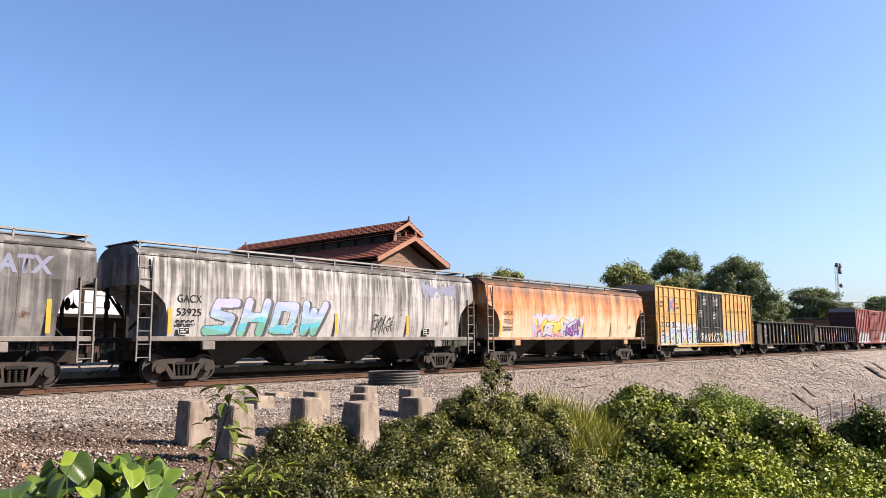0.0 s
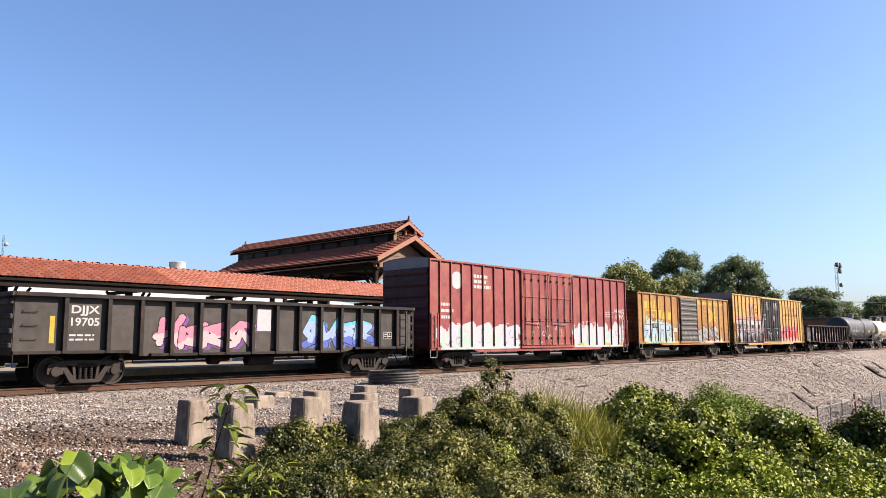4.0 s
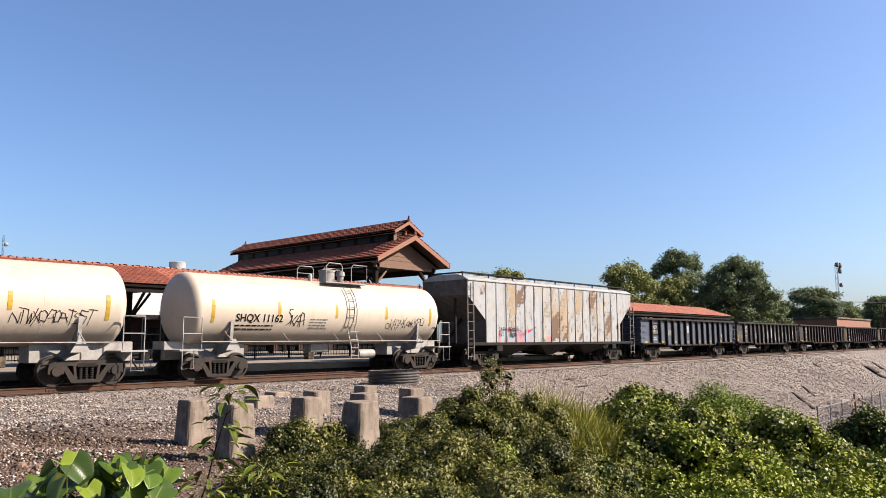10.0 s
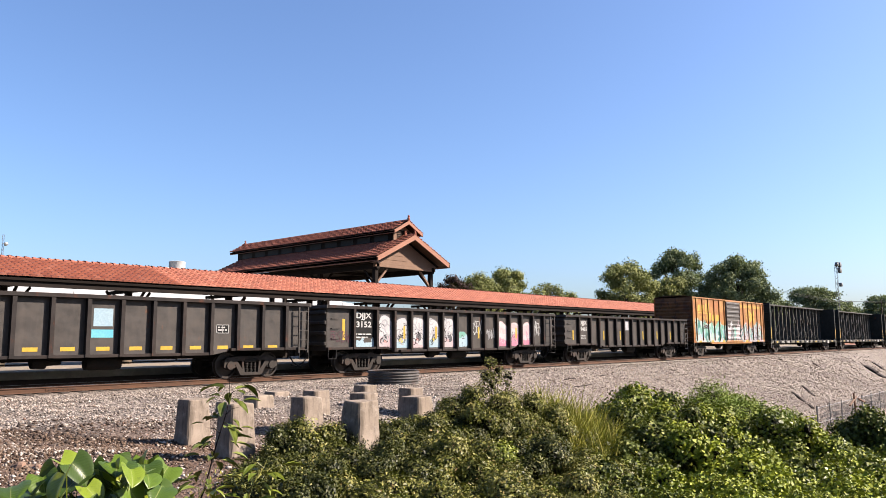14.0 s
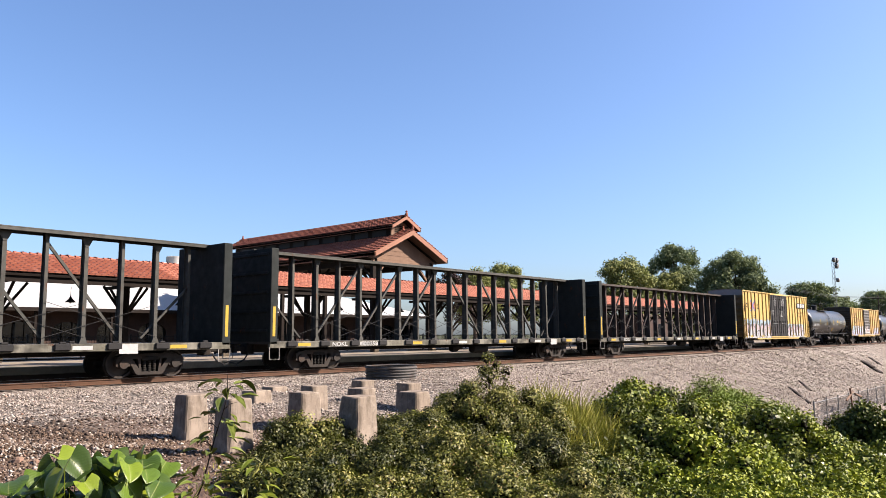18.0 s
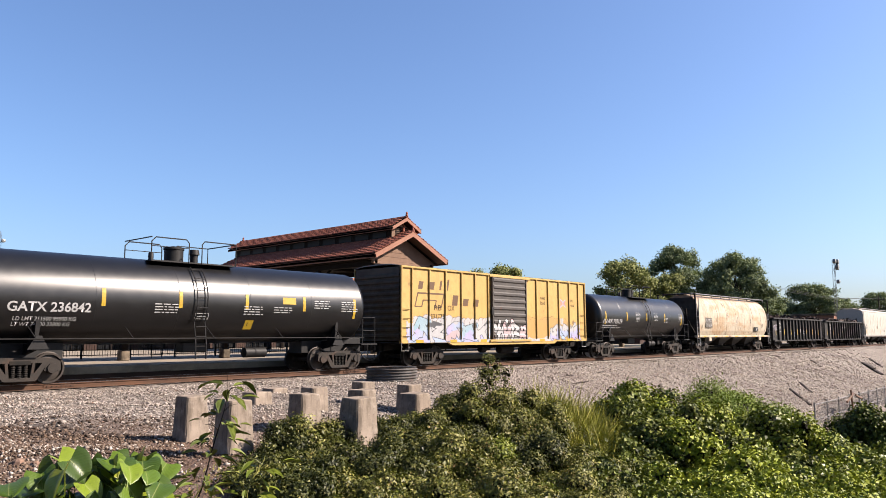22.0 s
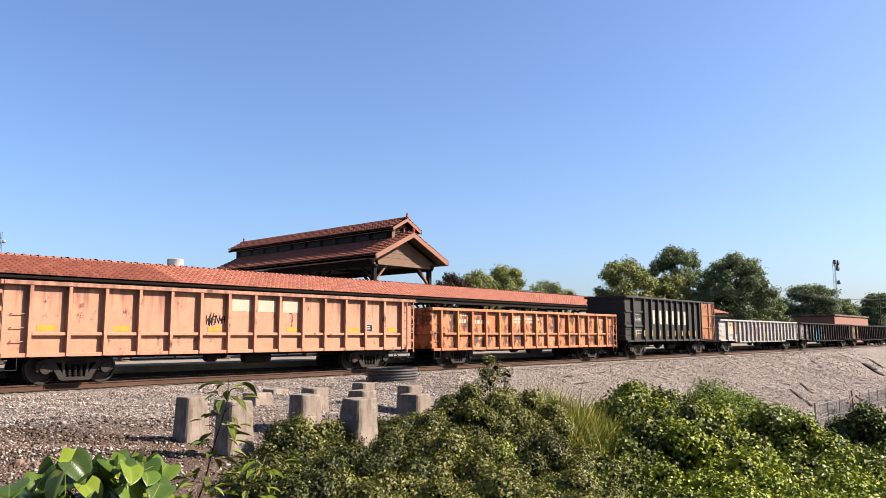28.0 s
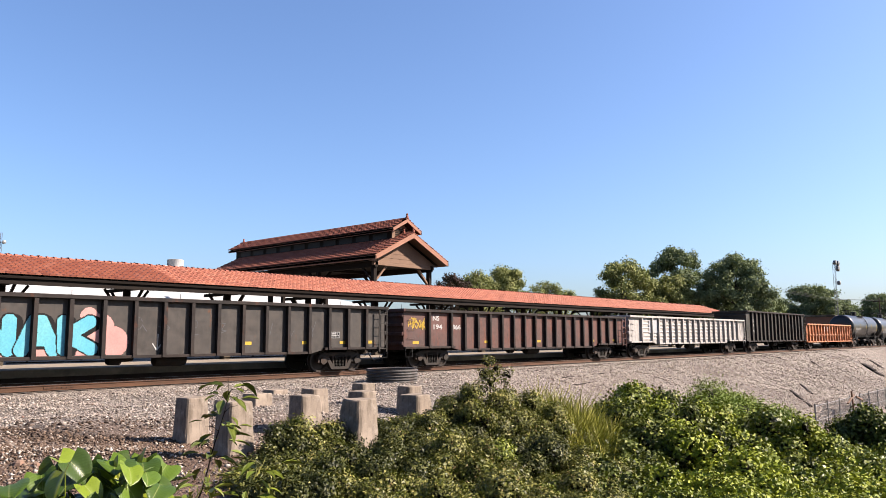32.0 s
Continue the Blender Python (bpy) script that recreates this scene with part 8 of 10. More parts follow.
def tbox(s0, s1, mat, label, code, num, style):
    cross = [] if style == 2 else [(x0 + .05, x1 - .05, z) for x0, x1 in zip(TBOX_RIBS[:-1], TBOX_RIBS[1:]) if not (x0 < 7 < x1 or 7 <= x0 < 12) for z in TB_CROSS]
    e, a, yp, yo = boxcar("boxcar", s0, s1, 5.12, .95, mat, YELLOW_END_SHADE, ROOF_GREY if style == 2 else mat, label, TBOX_RIBS, (7.1, 11.95), DOOR_BLACK, True, cross, 7, END_CAP)
    sh, sn, sc = ((0, 0, .2), (1.86, 2.1, .3), (.0, .2, 1.25))[style]
    lettering(e, "next\nload", a + .76 + sh * .2, 3.9, .2, yp, BLACK_MARK, .56, .2, bold=.02)
    lettering(e, "any\nroad", a + 3.36 + sn, 3.84, .2, yp, BLACK_MARK, .56, .2, bold=.02)
    skin = ribbed(a, yp, TBOX_RIBS, .05)
    crossed_logo(e, a + 1.95 + sh, 3.3, 1.2, 1.02, skin, k=1.0)
    lettering(e, code[:2], a + .76 + sc, 2.72, .28, yp, TB_MARK, .58, .15, bold=.02)
    lettering(e, code[2:], a + 1.56 + sc, 2.72, .28, yp, TB_MARK, .66, .15, bold=.02)
    for k in range(3):
        x = a + .72 + .93 * k + sc * (.5 if style == 2 else .6)
        if style < 2:
            mark(e, x - .07, x + .6, 2.22, 2.58, yp, BLACK_MARK, "number_board")
        lettering(e, num[2 * k:2 * k + 2], x, 2.27, .26, yp - .006, WHITE_MARK if style < 2 else TB_MARK, .52, bold=.02)
    ydoor = -HALF - .03
    for x in (8.0, 10.2):
        bars(e, a + x, 4.6, 1.0, 7, ydoor - .001, WHITE_MARK, .05, .1, int(x))
    bars(e, a + 7.3, 3.5, .7, 5, ydoor - .001, WHITE_MARK, .05, .11, 9)
    bars(e, a + 9.9, 3.4, .8, 5, ydoor - .001, WHITE_MARK, .05, .11, 10)
    if style < 2:
        for k, w in enumerate((.4, .4, .42)):
            mark(e, a + 14.95 + k * .5, a + 14.95 + k * .5 + w, 3.98, 4.3, yp - .002, LOGO_RED, "logo_block")
        drape(lettering(e, "RAILCAR POOLING EXPERTS", a + 13.1, 3.5, .24, yp, BLACK_MARK, 4.5), skin)
    else:
        mark(e, a + 15.3, a + 17.9, 3.9, 4.4, -HALF, BLACK_MARK, "logo_panel")
        for k in range(3):
            mark(e, a + 15.45 + k * .82, a + 16.1 + k * .82, 3.97, 4.33, -HALF - .008, WHITE_MARK, "logo_block")
        drape(lettering(e, "Railcar Pooling", a + 15.4, 3.35, .2, yp, BROWN_MARK, 2.2), skin)
        drape(lettering(e, "Experts", a + 15.9, 3.02, .2, yp, BROWN_MARK, 1.1), skin)
    for x in (1.5, 4.5, 13.5, 17.2):
        mark(e, a + x, a + x + .5, 1.05, 1.2, -HALF - .004, YELLOW_MARK)
    return e, a, yp


e, a, yp = tbox(48.32, 67.10, TBOX_A, "tall yellow boxcar with black double doors and white graffiti", "TBOX", "639018", 0)
for k in range(5):
    scrawl(e, a + .12, 2.7 + k * .28, .45, .24, yp, BLACK_MARK, 5 + k, 5, .008)
TB_SIDE = lambda a, yp, **k: ribbed(a, yp, TBOX_RIBS, .05, sill=1.09, door=(7.1, 11.95), **k)
CROSS_Z = [.95 + (5.12 - .95) * q for q in TB_CROSS]
g = Spray(a + .3, a + 18.2, .98, 2.75, 11)
g.cloud(a + .4, a + 7.0, .9, 1.75, [WHITE_SPRAY, ROSE, WHITE_SPRAY], .12, .06)
g.cloud(a + 2.2, a + 7.0, .9, 2.3, [WHITE_SPRAY, WHITE_SPRAY, LILAC, WHITE_SPRAY], .1, .06)
g.scallops(a + 2.6, a + 6.9, 2.3, .27, WHITE_SPRAY, GREY_SPRAY, .025)
g.cloud(a + 2.2, a + 7.0, .95, 2.2, [WHITE_SPRAY, PALE_LILAC, WHITE_SPRAY, PALE_MINT], .06, .06)
g.forms(5, a + 1.9, 1.05, 5.0, 1.15, .13, ([WHITE_SPRAY, LILAC, WHITE_SPRAY], [WHITE_SPRAY, ICE, PALE_MINT], [PALE_LILAC, WHITE_SPRAY, WHITE_SPRAY]), rim=BLACK_MARK, edge=.03, shadow=GREY_SPRAY, drop=(.07, -.05))
g.letter([[(0, .1), (.5, .35), (1, .55)]], a + .6, 1.1, 1.7, .8, .11, [PALE_LILAC, WHITE_SPRAY, ICE], BLACK_MARK, .03)
g.curls(12, a + .8, a + 6.9, 1.1, 2.3, GREY_SPRAY, .012, .2)
g.forms(6, a + 7.3, 1.1, 4.5, .75, .06, (WHITE_SPRAY, WHITE_SPRAY, LEMON), rim=BLACK_MARK, edge=.02)
g.curls(14, a + 7.3, a + 11.8, 1.1, 1.9, WHITE_SPRAY, .014, .25)
g.cloud(a + 12.2, a + 17.4, .9, 1.8, [WHITE_SPRAY, WHITE_SPRAY, ICE, SALMON], .25, .06)
g.forms(5, a + 12.3, 1.05, 5.0, .95, .11, ([WHITE_SPRAY, ICE], [MINT, WHITE_SPRAY], WHITE_SPRAY, [RED_SPRAY, SALMON]), rim=TEAL, edge=.03, shadow=GREY_SPRAY, drop=(.05, -.05))
g.curls(14, a + 12.4, a + 17.2, 1.1, 2.3, GREY_SPRAY, .014, .26)
g.put(e, TB_SIDE(a, yp, cross=CROSS_Z))
mark(e, a + 1.0, a + 1.6, 1.62, 1.98, yp - .006, BLACK_MARK, "data_panel")
mark(e, a + 1.0, a + 1.6, 1.72, 1.86, yp - .012, WHITE_MARK, "data_panel")

# dark gondolas
DARK = (.042, .037, .033)
DARK2 = (.062, .054, .048)


def dark_paint(name, c=DARK, c2=DARK2, rust=.02, streak=.15):
    c, c2 = tone(c, 1.12), tone(c2, 1.2)
    return paint(name, c, c2, rust, .3, streak, rough=.5, dirtcol=(.16, .13, .11), bend=1.2, spec=.2)


def plain_marks(e, a, yp, n=5, z=1.15, first=.9, gap=3.2, tall=False, ribs=None):
    """Reflectors, each in the middle of a bay."""
    rb = ribs or GON_RIBS
    mids = [.7] + [(u + v) / 2 for u, v in zip(rb[:-1], rb[1:])] + [rb[-1] + .55]
    done = set()
    for k in range(n):
        m = min(mids, key=lambda q: abs(q - first - k * gap - .2))
        if m in done:
            continue
        done.add(m)
        x = a + m + (.12 if tall else -.21)
        if tall:
            mark(e, x, x + .12, z, z + .55, yp, YELLOW_MARK)
        else:
            mark(e, x, x + .42, z, z + .12, yp, YELLOW_MARK)


e, a, yp, yo = gondola("gondola", 68.70, 85.11, 2.96, .83, dark_paint("dark_brown_black_paint"), "plain dark brown-black gondola wagon with side ribs", GON_RIBS)
reporting(e, a, 1.75, 2.35, yp, "JTIX", "153", .24, None, 2)
data_panel(e, a + 3.0, 2.2, .3, .28, yp)
mark(e, a + 7.45, a + 8.0, 2.05, 2.5, yp, PALE, "notice")
mark(e, a + 7.4, a + 8.05, 1.75, 1.98, yp, CYAN, "notice")
plain_marks(e, a, yp, 6, 1.2, 1.05, 2.7, True)
data_panel(e, a + 14.0, 1.2, .4, .3, yp)

e, a, yp, yo = gondola("gondola", 86.37, 102.65, 2.78, .86, dark_paint("dark_paint_with_pink_and_blue"), "dark gondola wagon with pink and blue sprayed letters", GON_RIBS, belly=.12)
reporting(e, a, 1.6, 2.2, yp, "DJJX", "19705", .24, w=.85)
g = Spray(a + 4.0, a + 14.2, 1.05, 2.5, 13)
g.forms(4, a + 4.3, 1.2, 3.5, .75, .12, ([PINK, PINK, ROSE],), rim=BLACK_MARK, edge=.03, shadow=VIOLET)
g.forms(4, a + 10.4, 1.15, 3.4, 1.05, .14, ([CYAN, BLUE_PALE, BLUE_SPRAY],), rim=BLACK_MARK, edge=.03, shadow=BLUE_SPRAY)
g.put(e, ribbed(a, yp, GON_RIBS, .09, bare=True))
mark(e, a + 8.2, a + 8.8, 1.7, 2.5, yp, PALE, "notice")
mark(e, a + 1.0, a + 1.14, 1.3, 2.1, yp, YELLOW_MARK)
data_panel(e, a + 14.6, 1.4, .5, .3, yp)

RED_BOX = paint("faded_red_boxcar_paint", (.3, .035, .04), (.38, .07, .06), .06, .2, .2, patches=(.4, .1, .06))
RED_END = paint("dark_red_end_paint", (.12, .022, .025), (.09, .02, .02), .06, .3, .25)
RED_RIBS = [.75, 1.55, 2.35, 3.15, 4.0, 4.9, 5.8, 6.7, 12.4, 13.3, 14.2, 15.1, 16.0, 16.9, 17.8]
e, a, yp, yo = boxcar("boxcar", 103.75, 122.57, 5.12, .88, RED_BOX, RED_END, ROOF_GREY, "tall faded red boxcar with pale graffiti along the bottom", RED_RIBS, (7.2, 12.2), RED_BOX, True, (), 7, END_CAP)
s = Shape()
s.lathe([(.42, -.003), (.42, .003)], 'y', (a + 2.0, yp - .004, 4.2), 20)
part("round_emblem", s, PALE, e)
bars(e, a + 3.3, 4.4, 1.4, 3, yp, WHITE_MARK, .16, .26, 3, "faded_lettering")
bars(e, a + .85, 2.95, .9, 3, yp, WHITE_MARK, .14, .3, 4)
bars(e, a + 16.2, 3.0, 1.0, 3, yp, WHITE_MARK, .05, .14, 6)
g = Spray(a + .5, a + 18.75, .9, 3.6, 17)
for x0, x1, zt in ((.8, 6.9, 2.1), (12.5, 18.5, 2.3)):
    g.cloud(a + x0, a + x1, .8, zt - .35, [PALE_LILAC, LILAC, PALE_LILAC, PALE_MINT], .3, .75)
    g.forms(5, a + x0 + .2, 1.0, x1 - x0 - .4, zt - 1.1, .15, ([WHITE_SPRAY, PALE_LILAC], [PALE_LILAC, WHITE_SPRAY, PALE_MINT]), rim=WHITE_SPRAY, edge=.05, shadow=PALE_LILAC)
    g.curls(16, a + x0, a + x1, 1.0, zt - .1, PALE_LILAC, .022, .35)
    g.curls(10, a + x0, a + x1, 1.0, zt - .2, GREY_SPRAY, .014, .25)
    g.curls(6, a + x0, a + x1, 1.0, 1.4, PALE_MINT, .04, .3)
g.forms(4, a + 17.3, 2.95, 1.25, .3, .02, WHITE_SPRAY)
g.forms(4, a + 17.35, 2.6, 1.2, .3, .02, WHITE_SPRAY)
g.curls(8, a + 7.6, a + 11.8, 1.2, 2.2, WHITE_SPRAY, .02, .3)
g.put(e, ribbed(a, yp, RED_RIBS, .05, sill=1.02, door=(7.2, 12.2)))
for x in (13.0, 16.0, 18.0):
    mark(e, a + x, a + x + .45, 1.0, 1.14, yo, YELLOW_MARK)

# worn orange-yellow boxcar
RB_RIBS = [.74, 1.9, 3.03, 4.2, 5.25, 6.3, 9.6, 10.6, 11.75, 12.85, 13.95, 14.95]
RBOX_A = paint("rusty_yellow_boxcar_paint", (.5, .25, .045), (.42, .18, .035), .03, .25, .25, patches=(.38, .14, .035))
RB_SIDE = lambda a, yp: ribbed(a, yp, RB_RIBS, .05, sill=1.19, door=(6.52, 9.52, 1))
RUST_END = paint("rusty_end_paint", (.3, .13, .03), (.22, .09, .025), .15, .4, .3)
RB_DOOR = paint("brown_black_door_paint", (.055, .047, .042), (.08, .065, .055), .03, .2, .25, dirtcol=(.2, .17, .14))
FADED_LEMON = sprayed("faded_yellow_lettering", (.78, .52, .05), (.74, .47, .05))


def rail_logo(e, a, yp, m, small):
    """Slanted blocks of the pool's emblem, with the outline of a wagon."""
    g = Spray(a + .8, a + 6.3, 2.45, 4.2, 2, .025)
    blocks = ((1.15, 3.5, .3, .36), (1.8, 3.5, .42, .36), (2.6, 3.5, .13, .45), (3.1, 3.5, .13, .52), (3.5, 2.8, .4, .5), (4.3, 2.8, .4, .36), (5.1, 2.8, .4, .36))
    if not small:
        blocks = ((1.0, 3.42, .42, .5), (1.62, 3.42, .5, .5), (2.4, 3.42, .2, .64), (2.85, 3.42, .2, .74), (3.0, 2.72, .48, .64), (3.75, 2.72, .5, .5), (4.55, 2.72, .55, .5))
    for x, z, w, h in blocks:
        u = (g.X - a - x) - .22 * (g.Z - z)
        on = (u > 0) & (u < w) & (g.Z > z) & (g.Z < z + h)
        g.lay(on, m)
    for pts in ([(.95, 2.7), (1.15, 3.32), (2.95, 3.32), (2.75, 2.7), (2.3, 2.7), (2.4, 3.0), (1.5, 3.0), (1.4, 2.7), (.95, 2.7)],):
        g.lay(g.dist([(a + u, v) for u, v in pts]) < .035, m)
    g.put(e, RB_SIDE(a, yp), "emblem")


def rbox(s0, s1, mat, end, roof, label, num, tint, fresh):
    e, a, yp, yo = boxcar("boxcar", s0, s1, 4.5, 1.05, mat, end, roof, label, RB_RIBS, (6.52, 9.52), RB_DOOR, False, (), 11, None, "boxcars", False)
    rail_logo(e, a, yp, tint, fresh)
    if not fresh:
        drape(lettering(e, "The nationwide boxcar pool", a + 9.75, 3.95, .33, yp, tint, 5.3, .2, bold=.03), RB_SIDE(a, yp))
    lettering(e, "next\nload", a + 11.0, 3.35, .2, yp, tint if not fresh else BLACK_MARK, .5, .2)
    lettering(e, "any\nroad", a + 14.05, 3.3, .2, yp, tint if not fresh else BLACK_MARK, .5, .2)
    if fresh:
        crossed_logo(e, a + 13.0, 2.95, .6, .5, yp, PINK, LILAC, .8)
    else:
        crossed_logo(e, a + 11.95, 2.65, 1.35, 1.1, RB_SIDE(a, yp), tint, tint, 1.15)
    lettering(e, "RB", a + 3.2 - .95, 2.55, .26, yp, BLACK_MARK, .5)
    lettering(e, "OX", a + 3.2, 2.55, .26, yp, BLACK_MARK, .5)
    if not fresh:
        mark(e, a + 1.95, a + 2.98, 2.12, 2.42, yp, BLACK_MARK, "number_board")
    lettering(e, num, a + 2.0, 2.17, .22, yp - .006, WHITE_MARK if not fresh else BLACK_MARK, .95)
    for x in (.95, 3.3, 5.6, 8.0, 10.8, 13.6):
        mark(e, a + x, a + x + .5, 1.06, 1.2, yo - .012 if 6 < x < 10 else yo, YELLOW_MARK)
    data_panel(e, a + 13.0, 2.0, .32, .34, yp, WHITE_MARK)
    return e, a, yp


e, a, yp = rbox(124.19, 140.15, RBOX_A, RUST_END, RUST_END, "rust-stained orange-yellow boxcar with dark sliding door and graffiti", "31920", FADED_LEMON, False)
g = Spray(a + .6, a + 14.9, 1.07, 3.6, 19)
g.cloud(a + .8, a + 5.6, .9, 2.5, [PALE_MINT, PALE_MINT, ICE, PALE_MINT], .3, .5)
for k, st in enumerate(([[(.05, .95), (.9, .95), (.12, .05), (.95, .05)]], [[(.08, 0), (.1, 1), (.85, .05), (.9, 1)]], [[(.0, .98), (1.0, .95)], [(.5, .95), (.45, 0)]])):
    g.letter(st, a + .95 + k * 1.25, 1.2, 1.05, 1.0, .17, [WHITE_SPRAY, PALE_LILAC, ICE, PALE_MINT], BLUE_DEEP, .035, .12, BLUE_DEEP, (.08, -.04))
g.curls(8, a + 4.6, a + 6.2, 1.2, 2.2, BLUE_DEEP, .014, .25)
g.cloud(a + 9.7, a + 14.4, .9, 1.25, [LEMON, MINT, WHITE_SPRAY], .1, .3)
g.forms(4, a + 9.8, 1.3, 3.9, .9, .15, ([WHITE_SPRAY, GHOST_WHITE],), rim=BLACK_MARK, edge=.045)
g.curls(18, a + 9.8, a + 13.6, 1.2, 2.2, BLACK_MARK, .018, .3)
g.curls(9, a + 5.3, a + 6.5, 1.2, 2.6, WHITE_SPRAY, .014, .2)
g.curls(9, a + 4.3, a + 6.4, 1.2, 2.2, BLACK_MARK, .014, .2)
g.curls(6, a + 7.0, a + 9.2, 1.3, 1.9, WHITE_SPRAY, .014, .15)
g.put(e, RB_SIDE(a, yp))
mark(e, a + 5.5, a + 6.1, 1.85, 2.15, yp - .005, PALE, "notice")

e, a, yp = tbox(141.15, 160.17, TBOX_A, "tall yellow boxcar with black doors, silver and red graffiti", "TBOX", "630082", 1)
# broad silver blocks painted over panels and ribs
g = Spray(a + .4, a + 17.8, .98, 3.4, 23)
g.cloud(a + .5, a + 7.25, .9, 3.16, PINK, .04, .14)
for k in range(4):
    x = a + .7 + k * 1.6
    u = abs(g.X - x - .78)
    inside = (u < .78) & (g.Z < 3.0) & (u + (g.Z - 3.0) < .62)
    g.lay(inside, BLACK_MARK)
    g.lay(inside & (u < .72) & (g.Z < 2.95) & (u + (g.Z - 2.95) < .6), [WHITE_SPRAY, WHITE_SPRAY, SILVER, SILVER, SILVER, GREY_SPRAY, BLACK_MARK])
    g.lay((u < .27) & (abs(g.Z - 2.2) < .36), BLACK_MARK)
    g.lay((u < .18) & (abs(g.Z - 2.1) < .18), PINK)
    if k in (1, 3):
        g.lay((g.X > x + .8) & (u < .72) & (abs(g.Z - 1.75) < .06), BLACK_MARK)
g.forms(5, a + 12.1, 1.1, 5.0, 1.35, .2, ([RED_SPRAY, RED_SPRAY, RED_SPRAY, RED_SPRAY, SALMON],), rim=WHITE_SPRAY, edge=.05, shadow=WHITE_SPRAY, drop=(.05, -.06))
g.dots(30, a + 12.4, a + 17.5, 1.05, 1.5, .02, .06, SALMON)
g.put(e, TB_SIDE(a, yp, cross=CROSS_Z))
scrawl(e, a + 8.75, 1.25, .6, .7, -HALF - .04, WHITE_MARK, 50, 3, .016)
for x, z in ((7.9, 1.55), (8.4, 1.75), (10.4, 1.55), (10.85, 1.75), (9.2, 2.3)):
    mark(e, a + x, a + x + .2, z, z + .24, -HALF - .04, WHITE_MARK if x != 7.9 else BLACK_MARK, "sticker")
for x in (8.0, 10.5):
    mark(e, a + x, a + x + .16, 1.52, 1.68, -HALF - .047, SALMON, "sticker")

e, a, yp, yo = gondola("gondola", 162.05, 178.15, 2.76, .86, dark_paint("dark_scraped_paint"), "dark gondola wagon with white and pink graffiti between ribs", GON_RIBS, belly=.12)
g = Spray(a + 2.8, a + 13.4, .96, 2.5, 29)
PINKISH = [WHITE_SPRAY, WHITE_SPRAY, ROSE]
g.blob(a + 3.15, a + 4.0, 1.3, 1.95, PINKISH, PINK)
g.blob(a + 3.75, a + 4.75, .85, 2.0, PINKISH, PINK)
g.blob(a + 4.6, a + 5.4, 1.0, 1.85, PINKISH, PINK)
g.blob(a + 5.9, a + 6.7, 1.25, 2.15, WHITE_SPRAY, PINK)
g.blob(a + 6.4, a + 7.75, .8, 1.55, WHITE_SPRAY, PINK)
g.blob(a + 6.8, a + 7.4, 1.2, 2.15, WHITE_SPRAY, PINK)
g.blob(a + 10.1, a + 11.1, 1.0, 2.15, PINKISH, RED_SPRAY)
g.blob(a + 11.0, a + 12.1, 1.05, 2.05, PINKISH, RED_SPRAY)
for x0, x1, m in ((3.3, 5.3, PINK), (6.0, 7.6, ROSE), (10.2, 12.0, PINK)):
    g.curls(9, a + x0, a + x1, 1.05, 1.85, m, .018, .24)
    g.curls(5, a + x0, a + x1, 1.05, 1.75, GREY_SPRAY, .012, .2)
g.put(e, ribbed(a, yp, GON_RIBS, .09, bare=True))
reporting(e, a, 1.58, 2.25, yp, "DJJX", "19373", .22, w=.85)
mark(e, a + 8.15, a + 8.75, 1.75, 2.25, yp, PALE, "notice")
mark(e, a + 8.12, a + 8.78, 1.5, 1.72, yp, BLUE_PALE, "notice")
scrawl(e, a + .35, 1.55, .95, .5, yp, GHOST_WHITE, 23, 6, .022)
scrawl(e, a + 5.0, 1.75, .7, .35, yp, WHITE_MARK, 26, 4, .018)
scrawl(e, a + 9.1, 1.45, .85, .5, yp, WHITE_MARK, 24, 4, .022)
scrawl(e, a + 12.25, 1.55, .8, .6, yp, WHITE_MARK, 27, 5, .018)
scrawl(e, a + 14.3, 1.4, .85, .75, yp, WHITE_MARK, 28, 5, .02)
scrawl(e, a + 15.4, 1.5, .6, .55, yp, GHOST_WHITE, 29, 5, .018)
plain_marks(e, a, yp, 5, 1.12, 1.0, 3.3)

# tank wagons
TANK_GREY = paint("matt_dark_grey_tank_paint", (.074, .082, .094), (.062, .068, .078), 0, .12, .1, rough=.5, dirtcol=(.11, .105, .1), dent=.1, sheen=.2, spec=.25)
TANK_WHITE = paint("cream_white_tank_paint", (.84, .735, .6), (.8, .68, .53), .0, .1, .12, rough=.5, dirtcol=(.3, .24, .18), dent=.1, sheen=.2)
TANK_BLACK = paint("black_tank_paint", (.008, .008, .009), (.012, .012, .013), 0, .05, .05, rough=.32, dirtcol=(.04, .038, .036), spec=.4, dent=.06, sheen=.15)


def tank_marks(e, a, r, zc, L, code, num, m, hx=1.9, hh=.3, w=None, n=6, small="", first=0):
    hug(lettering(e, code + " " + num, a + hx, zc - .45, hh, -r, m, w, bold=.02), r, zc)
    if small:
        hug(lettering(e, small, a + hx + .2, zc - .72, .115, -r, m, (w or 2.4) * .75, bold=.01), r, zc)
    else:
        hug(bars(e, a + hx, zc - .62, w or 2.4, 2, -r, m, .045, .13, 3), r, zc)
    for k in range(first, n):
        x = a + 1.25 + k * (L - 2.6) / (n - 1)
        on_tank(e, x, x + .13, zc - .5 if k in (0, n - 1) else zc - .25, zc + .3, r, zc, YELLOW_MARK)


